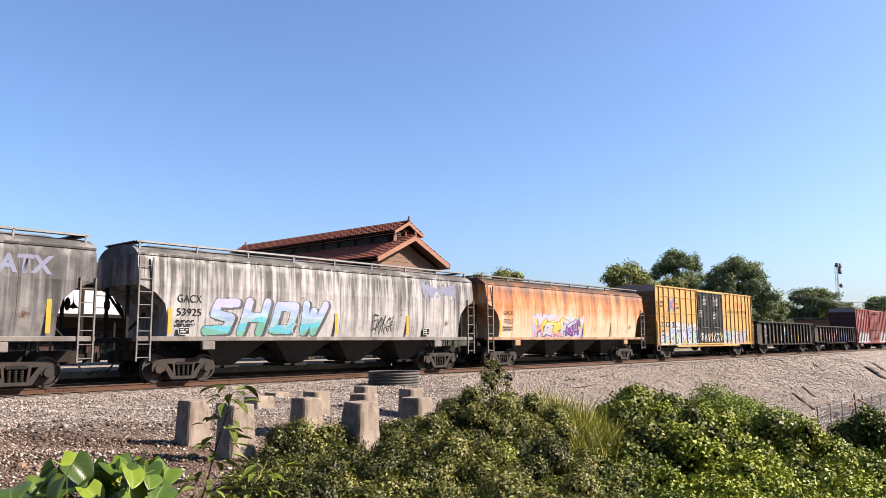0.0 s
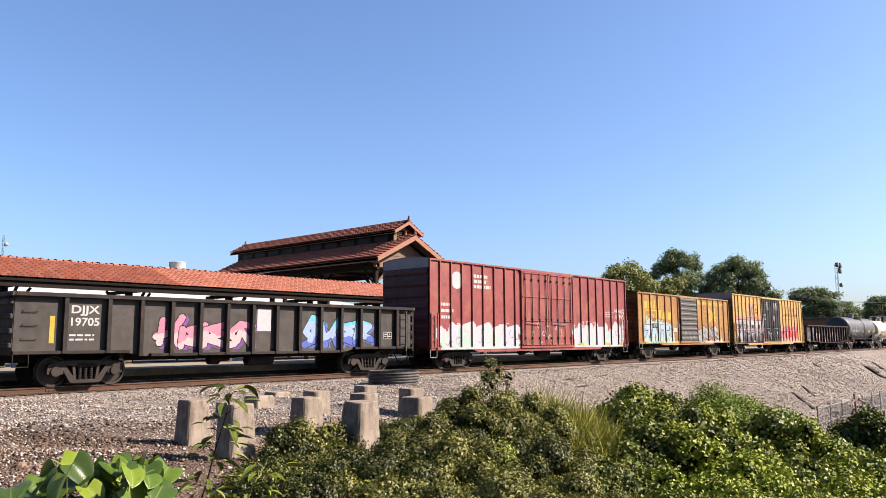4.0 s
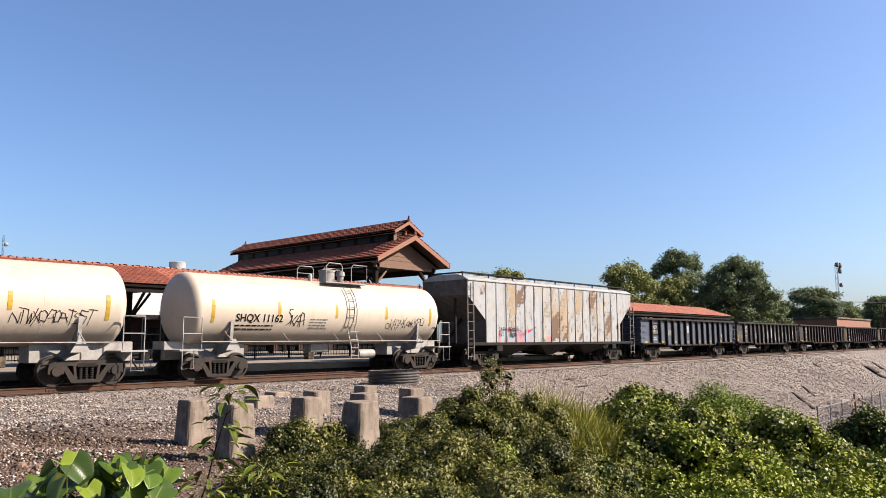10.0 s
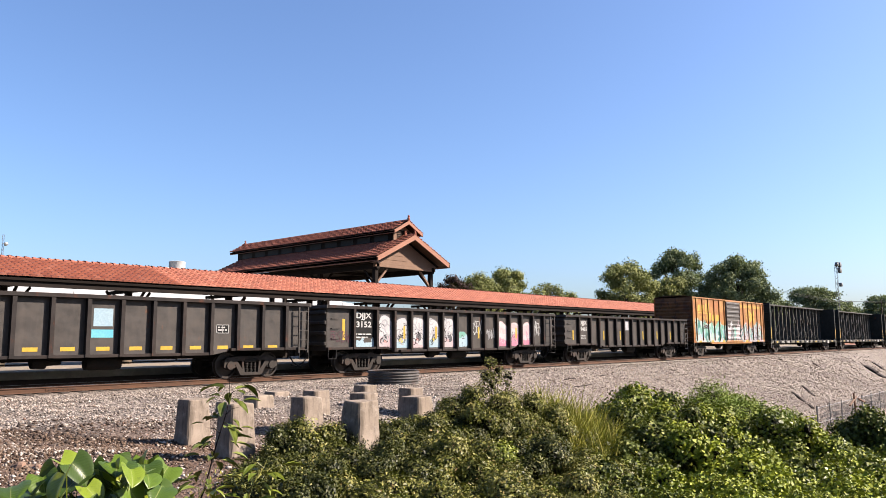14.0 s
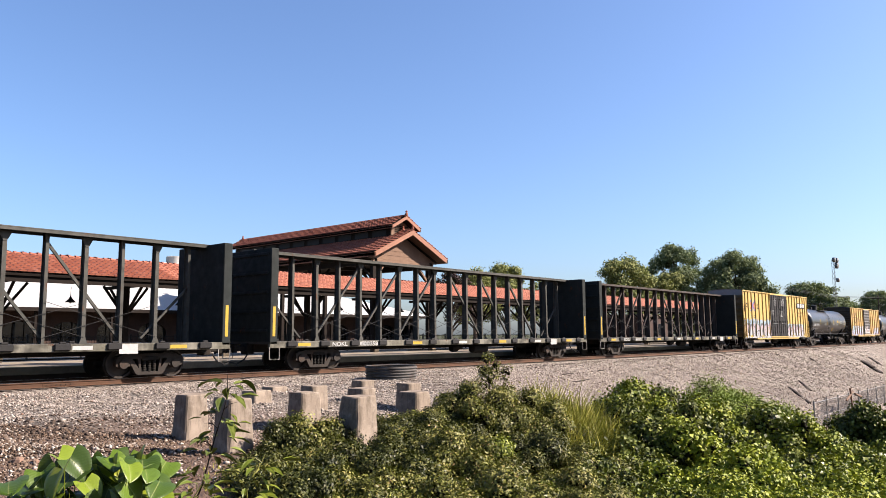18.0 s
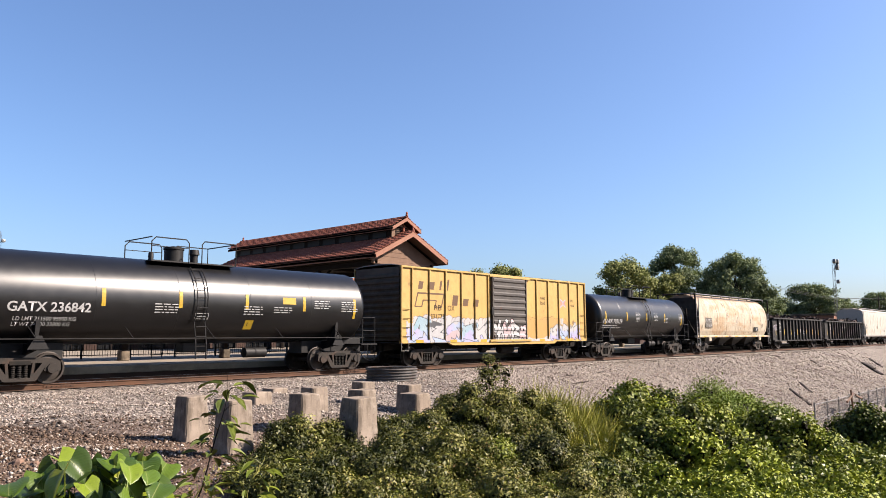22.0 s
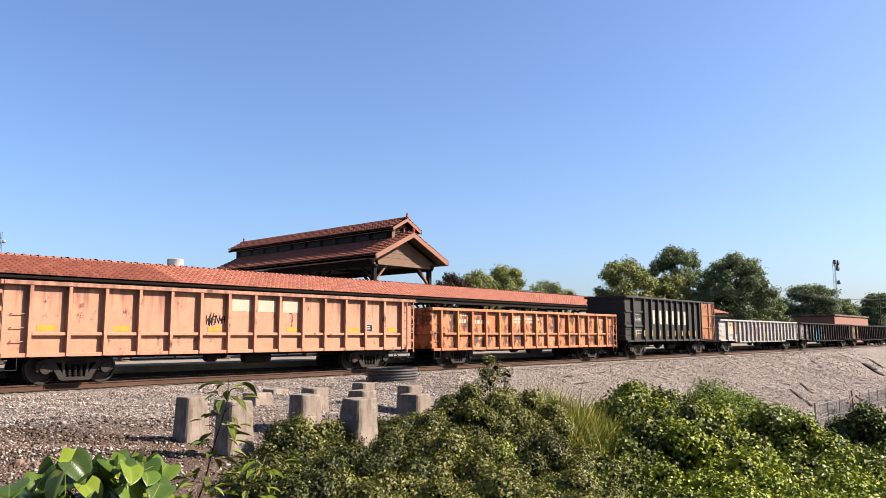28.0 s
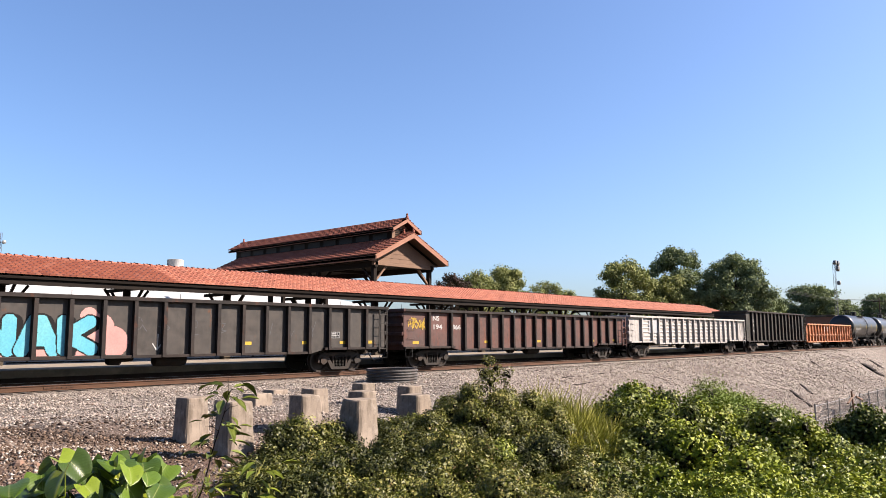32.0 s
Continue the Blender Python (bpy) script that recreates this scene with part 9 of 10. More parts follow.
e, a, r, zc = tank_wagon("tank_wagon", 178.95, 193.75, 1.42, 2.58, TANK_GREY, HARDWARE_BLACK, "matt dark grey tank wagon with white lettering and yellow strips", (-1.25, 2.15), hat=GALV)
tank_marks(e, a, r, zc, 14.8, "GATX", "9887", WHITE_MARK, 2.03, .3, 2.55)
for x, rows in ((4.9, 3), (6.7, 5), (12.75, 5)):
    hug(bars(e, a + x, zc - .2, 1.0, rows, -r - .004, WHITE_MARK, .03, .09, int(x)), r, zc)
hug(mark(e, a + 10.08, a + 10.93, zc - .5, zc - .2, -r - .006, YELLOW_MARK, "placard"), r, zc)
data_panel(e, a + 11.9, zc - .55, .5, .28, -r + .03)
s = Shape()
s.face((a + 13.5, -1.5, 1.75), (a + 13.75, -1.5, 1.5), (a + 14.0, -1.5, 1.75), (a + 13.75, -1.5, 2.0))
part("diamond_placard", s, PALE, e)

for s0, s1, num, sd in ((194.75, 208.6, "11109", 1), (209.7, 223.55, "11162", 2)):
    e, a, r, zc = tank_wagon("tank_wagon", s0, s1, 1.31, 2.5, TANK_WHITE, HARDWARE_WHITE, "cream-white tank wagon with black lettering and white railings", (-.3, 1.95), hat=HARDWARE_WHITE)
    tank_marks(e, a, r, zc, 13.85, "SHQX", num, BLACK_MARK, 2.25, .28, 2.05, n=5)
    hug(scrawl(e, a + 4.5, zc - .6, .75, .6, -r - .004, BLACK_MARK, 70 + sd, 4, .02), r, zc)
    hug(scrawl(e, a + 9.8, zc - .65, 2.3, .42, -r - .0, BLACK_MARK, 75 + sd, 12, .012), r, zc)
    hug(bars(e, a + 5.6, zc - .35, .9, 4, -r - .004, GALV, .04, .11, sd), r, zc)

# end grey holds both grime and the shade on the slope
RIB_END = paint("grimy_shaded_grey_end_paint", (.2, .185, .165), (.13, .115, .1), .04, .4, .4, rough=.7, dirtcol=(.05, .043, .037))
RIB_HOPPER = paint("peeling_white_hopper_paint", (.55, .585, .6), (.55, .555, .54), .06, .15, .4, patches=(.58, .54, .46), rustcol=(.2, .09, .05), dirtcol=(.11, .09, .075))
e, a, y = covered_hopper("covered_hopper", 224.63, 241.65, 1.18, 4.3, 4.6, RIB_HOPPER, "peeling white ribbed covered hopper wagon with rust patches", [(1.18, 1.6), (2.3, 1.6), (3.55, .12), (4.3, .1), (4.6, .1)], [(1.18, 1.45), (4.3, 1.47)], 3, [1.6 + .842 * i for i in range(17)], STEEL_DARK, None, STEEL_DARK, end_mat=RIB_END)
g = Spray(a + 2.2, a + 8.6, 1.22, 2.3, 31)
g.cloud(a + 2.6, a + 5.6, 1.15, 1.85, [SALMON, RED_SPRAY, SALMON], .1, .12)
g.forms(4, a + 2.8, 1.28, 2.7, .5, .09, ([CYAN, ICE], [WHITE_SPRAY, ICE], [ICE, PINK]), rim=ROSE, edge=.03)
g.curls(12, a + 3, a + 5.2, 1.5, 1.95, TEAL, .016, .13)
g.lay((np.hypot(g.X - a - 7.15, g.Z - 1.42) < .14) | (np.hypot(g.X - a - 7.4, g.Z - 1.42) < .14) | ((abs(g.X - a - 7.27) < g.Z - 1.2) & (g.Z < 1.42)), SALMON)
g.curls(16, a + 7.5, a + 9.6, 1.3, 1.95, WHITE_SPRAY, .03, .3)
RIBBED_SIDE = ribbed(a, -1.452, [1.6 + .842 * i for i in range(17)], .04, -1.503)
g.put(e, RIBBED_SIDE)
TAN_WASH, BROWN_WASH = sprayed("tan_bare_primer", (.6, .47, .31), (.5, .37, .22)), sprayed("brown_bare_rust", (.2, .11, .065), (.28, .17, .1))
g = Spray(a + 3.2, a + 16.2, 1.3, 4.25, 33)
grain = g.wave(4.0) + .7 * g.wave(11.0) + .9 * (g.dust - .5)
for x0, z0, z1, lim, m in ((3.3, 2.0, 4.2, -.1, TAN_WASH), (6.65, 2.6, 4.2, .3, TAN_WASH), (7.5, 1.6, 4.2, -.8, TAN_WASH), (8.35, 1.4, 4.2, -.7, TAN_WASH), (9.2, 1.4, 4.2, .2, TAN_WASH), (10.04, 1.4, 4.2, -.1, TAN_WASH), (11.7, 1.4, 4.2, .2, TAN_WASH), (13.4, 1.4, 4.1, .1, TAN_WASH),
                           (7.5, 1.2, 3.0, -.1, BROWN_WASH), (7.5, 3.2, 4.4, .2, BROWN_WASH), (8.35, 1.3, 4.2, .5, BROWN_WASH), (9.2, 3.0, 4.4, .3, BROWN_WASH), (10.04, 1.3, 2.9, .2, BROWN_WASH), (11.7, 1.3, 4.4, .6, BROWN_WASH), (13.4, 1.3, 4.2, .5, BROWN_WASH), (4.14, 3.0, 4.4, .6, BROWN_WASH)):
    g.lay((g.X > a + x0) & (g.X < a + x0 + .78) & (g.Z > z0) & (g.Z < z1) & (grain > lim + .25 * abs(g.Z - (z0 + z1) / 2)), m)
for i in range(16):
    u = a + 2.42 + .842 * i
    g.lay((abs(g.X - u - .07) < .035) & (grain > .35 - .1 * (i % 3)), BROWN_WASH)
g.dots(70, a + 3.3, a + 16.0, 1.5, 4.1, .012, .05, BROWN_WASH)
g.put(e, ribbed(a, -1.477, [1.6 + .842 * i for i in range(17)], .04, -1.512), "peeled_paint")
lettering(e, "AEX", a + 2.72, 1.82, .17, -1.515, BLACK_MARK, .45, bold=.01)
lettering(e, "LT", a + 2.72, 1.55, .17, -1.515, BLACK_MARK, .27, bold=.01)
tangle(e, a + 3.5, 1.8, .7, .2, -1.515, BLACK_MARK, 5, 5, .012)
tangle(e, a + 3.5, 1.53, .6, .2, -1.515, BLACK_MARK, 6, 5, .012)

e, a, yp, yo = gondola("gondola", 243.05, 259.37, 2.78, .86, paint("weathered_navy_blue_paint", (.075, .105, .165), (.11, .14, .19), .012, .3, .2, rough=.45, dirtcol=(.2, .19, .2), bend=1.2), "weathered navy blue gondola wagon with yellow strips", GON_RIBS, belly=.14)
mark(e, a + 1.5, a + 2.6, 1.6, 2.38, yp, BLACK_MARK, "number_board")
reporting(e, a, 1.62, 2.08, yp - .006, "DJJX", "19533", .22, w=.82)
tangle(e, a + 3.9, 1.55, .8, .5, yp, WHITE_MARK, 25, 8, .022)
mark(e, a + 7.1, a + 7.7, 1.8, 2.3, yp, PALE, "notice")
plain_marks(e, a, yp, 8, 1.1, .45, 2.1)
data_panel(e, a + 13.75, 1.42, .55, .28, yp)

e, a, yp, yo = gondola("gondola", 260.51, 276.71, 2.76, .84, dark_paint("dark_scuffed_paint"), "dark gondola wagon with white scrawled tags between ribs", GON_RIBS, belly=.14)
reporting(e, a, 1.58, 2.25, yp, "DJJX", "19385", .22, w=.85)
for k, (x, z, w, h, m, n) in enumerate(((.3, 1.25, 1.0, .75, GHOST_WHITE, 6), (2.9, 1.45, .75, .4, GREY_SPRAY, 6), (3.95, 1.3, .8, .7, LILAC, 7), (5.0, 1.3, .75, .6, GREY_SPRAY, 6), (7.05, 1.3, .8, .8, LILAC, 6), (7.1, 1.75, .7, .3, PALE, 6),
                                        (8.1, 1.02, .8, .2, PALE, 5), (9.15, 1.1, .75, .85, LILAC, 6), (9.15, 1.6, .75, .4, PALE, 5), (10.3, 1.08, .75, .4, WHITE_MARK, 6), (11.2, 1.4, .85, .55, WHITE_MARK, 8), (12.3, 1.1, .8, .75, PALE, 6),
                                        (13.3, 1.3, .8, .45, GHOST_WHITE, 5), (14.25, 1.65, .85, .5, WHITE_MARK, 8), (14.35, 1.3, .7, .35, PALE, 6), (15.3, 1.75, .75, .45, WHITE_MARK, 7))):
    tangle(e, a + x, z, w, h, yp, m, 80 + k, n, .014 if m is WHITE_MARK else .01)
# great arrows drawn across the bays
chalk(e, yp, WHITE_MARK, .016, [(a + 6.45, 2.0), (a + 6.45, 2.35)], [(a + 6.3, 2.15), (a + 6.45, 2.36), (a + 6.6, 2.15)], arc(a + 6.1, 2.1, .3, .35, 0, -80), arc(a + 6.85, 2.1, .35, .35, 180, 260), [(a + 5.95, 1.65), (a + 6.5, 1.68), (a + 6.85, 1.78)],
      arc(a + 6.05, 1.3, .4, .35, 100, -10), [(a + 6.42, 1.35), (a + 6.38, .98)], [(a + 6.1, 1.05), (a + 6.7, 1.02)], arc(a + 6.5, 1.4, .35, .3, 60, -70))
chalk(e, yp - .006, WHITE_MARK, .014, arc(a + 7.4, 1.2, .5, .5, 20, 160), [(a + 7.2, 1.0), (a + 7.35, 1.7), (a + 7.65, 1.75), (a + 7.75, 1.0)], [(a + 7.05, 1.7), (a + 7.85, 1.72)],
      [(a + 9.1, 1.72), (a + 9.9, 1.66)], arc(a + 9.5, 1.3, .3, .4, 20, 160), [(a + 9.2, 1.0), (a + 9.4, 1.6)], [(a + 9.85, 1.05), (a + 9.7, 1.65)],
      [(a + 10.15, 1.66), (a + 10.95, 1.7)], arc(a + 10.9, 1.75, .55, .4, 180, 120), arc(a + 10.9, 1.6, .55, .35, 180, 240), [(a + 10.75, 2.1), (a + 10.95, 2.12), (a + 10.9, 1.9)])
mark(e, a + 8.15, a + 8.75, 1.72, 2.3, yp, PALE, "notice")
mark(e, a + 8.12, a + 8.78, 1.42, 1.68, yp, ICE, "notice")
for x in (.12, 3.85, 7.02, 10.15, 13.3):
    mark(e, a + x, a + x + .13, 1.15, 1.7, yp, YELLOW_MARK)
e, a, yp, yo = gondola("gondola", 277.76, 294.09, 2.76, .84, dark_paint("dark_plain_paint"), "plain dark gondola wagon with yellow strips and a pale notice", GON_RIBS, belly=.14)
reporting(e, a, 1.6, 2.25, yp, "DJJX", "19390", .24, w=.88)
mark(e, a + 8.15, a + 8.75, 1.8, 2.35, yp, ICE, "notice")
mark(e, a + 8.1, a + 8.78, 1.45, 1.7, yp, CYAN, "notice")
plain_marks(e, a, yp, 14, 1.05, .5, 1.1)
data_panel(e, a + 12.4, 1.6, .5, .3, yp)
tangle(e, a + .3, 1.2, .9, .35, yp, GREY_SPRAY, 4, 6, .012)

e, a, yp, yo = gondola("gondola", 295.08, 311.39, 2.74, .82, dark_paint("dark_worn_paint"), "dark gondola wagon covered in white and pink graffiti between ribs", GON_RIBS, belly=.14)
g = Spray(a + 1.5, a + 14.3, 1.0, 2.5, 37)
g.cloud(a + 1.5, a + 3.6, .9, 1.4, [MINT, MINT, ICE], .15, .5)
for k in range(5):
    x = a + 3.22 + k * 1.05
    g.blob(x - .5, x + .5, .55, 2.46 - .04 * k, [WHITE_SPRAY, WHITE_SPRAY, WHITE_SPRAY, ICE if k % 2 else ROSE], GREY_SPRAY, .03)
    g.dots(1, x - .1, x + .1, 1.35, 1.5, .15, .2, GREY_SPRAY)
    g.dots(1, x - .05, x + .1, 1.3, 1.4, .08, .12, SALMON if k % 2 == 0 else LEMON)
    g.curls(5, x - .3, x + .3, 1.15, 1.9, BLACK_MARK, .02, .22)
    g.curls(6, x - .35, x + .35, 1.2, 2.2, SILVER, .03, .25)
g.blob(a + 8.0, a + 8.9, .9, 1.75, [ICE, MINT, ICE], GREY_SPRAY, .03)
for k in range(3):
    x = a + 11.62 + k * 1.05
    g.blob(x - .5, x + .5, .8, 2.2, [WHITE_SPRAY, ROSE, WHITE_SPRAY, PINK], ROSE, .03)
    g.curls(7, x - .3, x + .3, 1.2, 1.8, (WHITE_SPRAY, GREY_SPRAY, PINK)[k], .016, .2)
g.put(e, ribbed(a, yp, GON_RIBS, .09, bare=True))
mark(e, a + 1.5, a + 2.6, 1.45, 2.58, yp - .005, BLACK_MARK, "number_board")
reporting(e, a, 1.6, 2.25, yp - .012, "DJJX", "3152", .24, w=.85)
mark(e, a + .85, a + .99, 1.35, 2.2, yp, YELLOW_MARK)
scrawl(e, a + .25, 1.25, 1.1, .4, yp, MAROON, 190, 7, .02)
scrawl(e, a + 9.15, 1.6, .8, .6, yp, WHITE_MARK, 191, 4, .022)
scrawl(e, a + 10.15, 1.35, .85, .5, yp, PALE, 192, 6, .018)
scrawl(e, a + 14.4, 1.5, .7, .7, yp, WHITE_MARK, 193, 4, .018)
plain_marks(e, a, yp, 4, 1.4, 3.9, 2.7, True)
e, a, yp, yo = gondola("gondola", 312.70, 329.10, 2.74, .84, dark_paint("dark_dull_paint"), "plain dark gondola wagon with a few pale notices", GON_RIBS, belly=.14)
reporting(e, a, 1.6, 2.2, yp, "DJJX", "19465", .24, w=.85)
mark(e, a + 7.12, a + 7.7, 1.9, 2.5, yp, PALE, "notice")
plain_marks(e, a, yp, 6, 1.3, 1.0, 2.6, True)

RBOX_O = paint("rust_orange_boxcar_paint", (.52, .22, .045), (.44, .15, .03), .02, .2, .2, patches=(.58, .3, .07))
e, a, yp = rbox(330.34, 345.95, RBOX_O, RUST_END, RUST_END, "rust-orange boxcar with dark sliding door and green skeleton graffiti", "33163", FADED_LEMON, False)
g = Spray(a + .5, a + 15.2, 1.07, 3.2, 41)
g.cloud(a + .5, a + 6.6, .9, 2.5, [PALE_MINT, PALE_MINT, ICE, WHITE_SPRAY], .3, .4)
g.cloud(a + 9.5, a + 15.3, .9, 2.3, [ROSE, WHITE_SPRAY, ROSE, ROSE], .4, .4)
g.forms(4, a + .7, 1.15, 5.4, 1.3, .14, ([TEAL, MINT, PALE_MINT], [PALE_MINT, MINT, TEAL]), rim=PALE_MINT, edge=.04)
g.forms(8, a + 9.7, 1.15, 5.2, 1.3, .06, ([BLACK_MARK, TEAL], [TEAL, MINT, WHITE_SPRAY], GREY_SPRAY, [WHITE_SPRAY, MINT]), rim=WHITE_SPRAY, edge=.04)
g.dots(40, a + 9.7, a + 15.2, 1.15, 2.3, .03, .075, BLACK_MARK, ROSE)
g.dots(8, a + 10.5, a + 14.8, 1.15, 1.7, .12, .17, WHITE_SPRAY, BLACK_MARK)
g.dots(14, a + 10.5, a + 14.8, 1.2, 1.7, .03, .06, BLACK_MARK)
g.curls(26, a + .6, a + 6.4, 1.1, 2.4, TEAL, .018, .3)
g.curls(26, a + 9.7, a + 15.2, 1.1, 2.4, BLUE_DEEP, .018, .3)
g.forms(4, a + 6.7, 1.2, 2.6, 1.15, .12, ([WHITE_SPRAY, ROSE], [BLACK_MARK, GREY_SPRAY], [TEAL, MINT]), rim=WHITE_SPRAY, edge=.05)
g.dots(10, a + 8.6, a + 9.4, 2.2, 2.7, .04, .1, ROSE)
g.put(e, RB_SIDE(a, yp))

CB_GREEN = paint("dark_green_steel_paint", (.085, .088, .078), (.12, .115, .1), .02, .35, .35, rough=.6, dirtcol=(.03, .028, .026), spec=.15)
# bulkhead green darkened to teal-black for the shade it stands in
CB_SHADE = paint("shade_dark_green_bulkhead_paint", (.026, .034, .034), (.04, .046, .044), .02, .2, .2, rough=.7, dirtcol=(.02, .02, .02), spec=.1)
CB_SILL = paint("scuffed_olive_sill_paint", (.2, .19, .14), (.1, .095, .08), .02, .5, .4, patches=(.34, .32, .26), rough=.7, dirtcol=(.02, .02, .018), spec=.15)
CB_BROWN = paint("dark_brown_steel_paint", (.085, .065, .055), (.11, .085, .07), .03, .35, .35, rough=.6, dirtcol=(.03, .026, .024), spec=.15)
CB_DECK = surface("worn_steel_deck", (.1, .085, .07), (.06, .05, .045), 1, 15, .8, .2, .3)
centrebeam(347.62, 369.95, CB_GREEN, CB_DECK, "empty dark green centrebeam lumber wagon with open truss", "NOKL", "733869")
centrebeam(371.62, 394.30, CB_GREEN, CB_DECK, "empty dark green centrebeam lumber wagon with open truss", "NOKL", "733858")
centrebeam(395.96, 419.00, CB_BROWN, CB_DECK, "empty dark brown centrebeam lumber wagon with open truss", "NOKL", "733821")

e, a, yp = tbox(420.71, 439.60, TBOX_C, "bright yellow boxcar with black doors and pale graffiti band", "TBOX", "666086", 2)
g = Spray(a + .1, a + 18.2, .96, 2.95, 43)
g.cloud(a + .0, a + 7.0, .8, 2.6, [BLUE_PALE, ICE, ROSE, ROSE, WHITE_SPRAY], .06, .3)
g.cloud(a + 12.0, a + 17.6, .8, 2.3, [ICE, ICE, WHITE_SPRAY], .06, .25)
# fat round letters, each with a slot or a notch
for i, x in enumerate((1.1, 2.35, 3.6, 4.85, 6.1, 12.9, 14.1, 15.3, 16.5)):
    x = a + x
    g.blob(x - .78, x + .5, .95, 2.28 - .06 * (i % 3), GREY_SPRAY, GREY_SPRAY, .02)
    g.blob(x - .62, x + .62, .9, 2.2 - .08 * (i % 2), [WHITE_SPRAY, ROSE, WHITE_SPRAY], GREY_SPRAY, .045)
    if i % 3 == 1:
        g.lay((abs(g.X - x) < .07) & (g.Z > 1.7) & (g.Z < 2.25), GREY_SPRAY)
    elif i % 3 == 0:
        g.lay((abs(g.X - x - .05) < .12) & (abs(g.Z - 1.6) < .2), GREY_SPRAY)
    else:
        g.lay((g.X > x) & (g.X < x + .65) & (abs(g.Z - 1.6) < .06), GREY_SPRAY)
g.curls(8, a + 12.6, a + 16.8, 1.2, 1.8, SALMON, .014, .15)
g.curls(10, a + 1, a + 6.8, 2.2, 2.5, BLUE_DEEP, .014, .3)
g.put(e, TB_SIDE(a, yp))
scrawl(e, a + .1, 3.2, .5, .7, yp, BLACK_MARK, 66, 6, .014)
for x in (2.0, 6.2, 13.4, 15.5):
    mark(e, a + x + .3, a + x + .44, 1.35, 1.95, yp - .005, YELLOW_MARK)

e, a, r, zc = tank_wagon("tank_wagon", 440.9, 456.5, 1.44, 2.58, TANK_BLACK, HARDWARE_BLACK, "glossy black tank wagon with white lettering and yellow strips", (-2.15, 1.1))
tank_marks(e, a, r, zc, 15.6, "GATX", "236842", WHITE_MARK, 1.2, .28, 2.35, small="LD LMT 211500 95900 KG\nLT WT 74500 33800 KG", first=1)
for x, rows in ((5.6, 4), (9.0, 4), (10.3, 3), (12.2, 4), (13.6, 5)):
    hug(bars(e, a + x, zc - .15 + .3 * (x > 11), .9, rows, -r - .004, WHITE_MARK, .03, .09, int(x)), r, zc)
hug(mark(e, a + 10.7, a + 11.3, zc + .0, zc + .25, -r - .006, YELLOW_MARK, "placard"), r, zc)
hug(mark(e, a + 9.15, a + 9.5, zc - .95, zc - .62, -r - .006, YELLOW_MARK, "placard"), r, zc)
hug(chalk(e, -r, WHITE_MARK, .01, [(a + 7.1, zc - .6), (a + 7.6, zc - .6), (a + 7.6, zc - .42), (a + 7.1, zc - .42), (a + 7.1, zc - .6)], [(a + 7.18, zc - .51), (a + 7.5, zc - .51)]), r, zc)

RBOX_B = paint("clean_yellow_boxcar_paint", (.74, .48, .14), (.7, .43, .12), .012, .14, .12)
e, a, yp = rbox(457.86, 473.60, RBOX_B, paint("brown_black_end_paint", (.1, .065, .03), (.07, .05, .03), .04, .3, .2), ROOF_GREY, "clean yellow boxcar with dark sliding door and white graffiti band", "331773", BROWN_MARK, True)
g = Spray(a + .4, a + 15.2, 1.07, 2.75, 47)
g.cloud(a + .5, a + 6.6, .9, 1.95, [WHITE_SPRAY, WHITE_SPRAY, LILAC], .2, .2)
g.scallops(a + 1.0, a + 6.4, 2.0, .24, WHITE_SPRAY, BROWN_MARK, .02)
g.forms(5, a + .7, 1.15, 5.6, .85, .13, ([WHITE_SPRAY, ICE, LILAC], [GREY_SPRAY, WHITE_SPRAY], [WHITE_SPRAY, LILAC, ROSE]), rim=GREY_SPRAY, edge=.034)
g.cloud(a + 6.7, a + 9.9, .9, 1.75, [WHITE_SPRAY, WHITE_SPRAY, GHOST_WHITE], .2, .3)
g.forms(4, a + 6.9, 1.2, 2.6, .8, .1, (WHITE_SPRAY, ROSE), rim=BLACK_MARK, edge=.05)
g.cloud(a + 9.6, a + 12.2, .9, 1.5, [LILAC, WHITE_SPRAY], .2, .4)
g.scallops(a + 9.8, a + 13.5, 2.05, .3, ROSE_DUST, BROWN_MARK, .014)
g.cloud(a + 9.7, a + 13.4, 1.3, 2.1, ROSE_DUST, .1, .2)
g.forms(5, a + 12.0, 1.2, 3.0, .7, .1, ([WHITE_SPRAY, WHITE_SPRAY, LILAC],), rim=GREY_SPRAY, edge=.034)
g.put(e, RB_SIDE(a, yp))

e, a, r, zc = tank_wagon("tank_wagon", 474.9, 488.7, 1.44, 2.58, TANK_BLACK, HARDWARE_BLACK, "black tank wagon with white lettering and stencilled notices", (-1.1, 1.7))
tank_marks(e, a, r, zc, 13.8, "PNWX", "703129", WHITE_MARK, 1.05, .28, 2.4, n=5)
for x, rows in ((5.3, 7), (8.0, 6), (9.6, 4), (12.0, 6)):
    hug(bars(e, a + x, zc + .25 - .3 * (x == 9.6), .7, rows, -r - .004, WHITE_MARK, .03, .09, int(x)), r, zc)

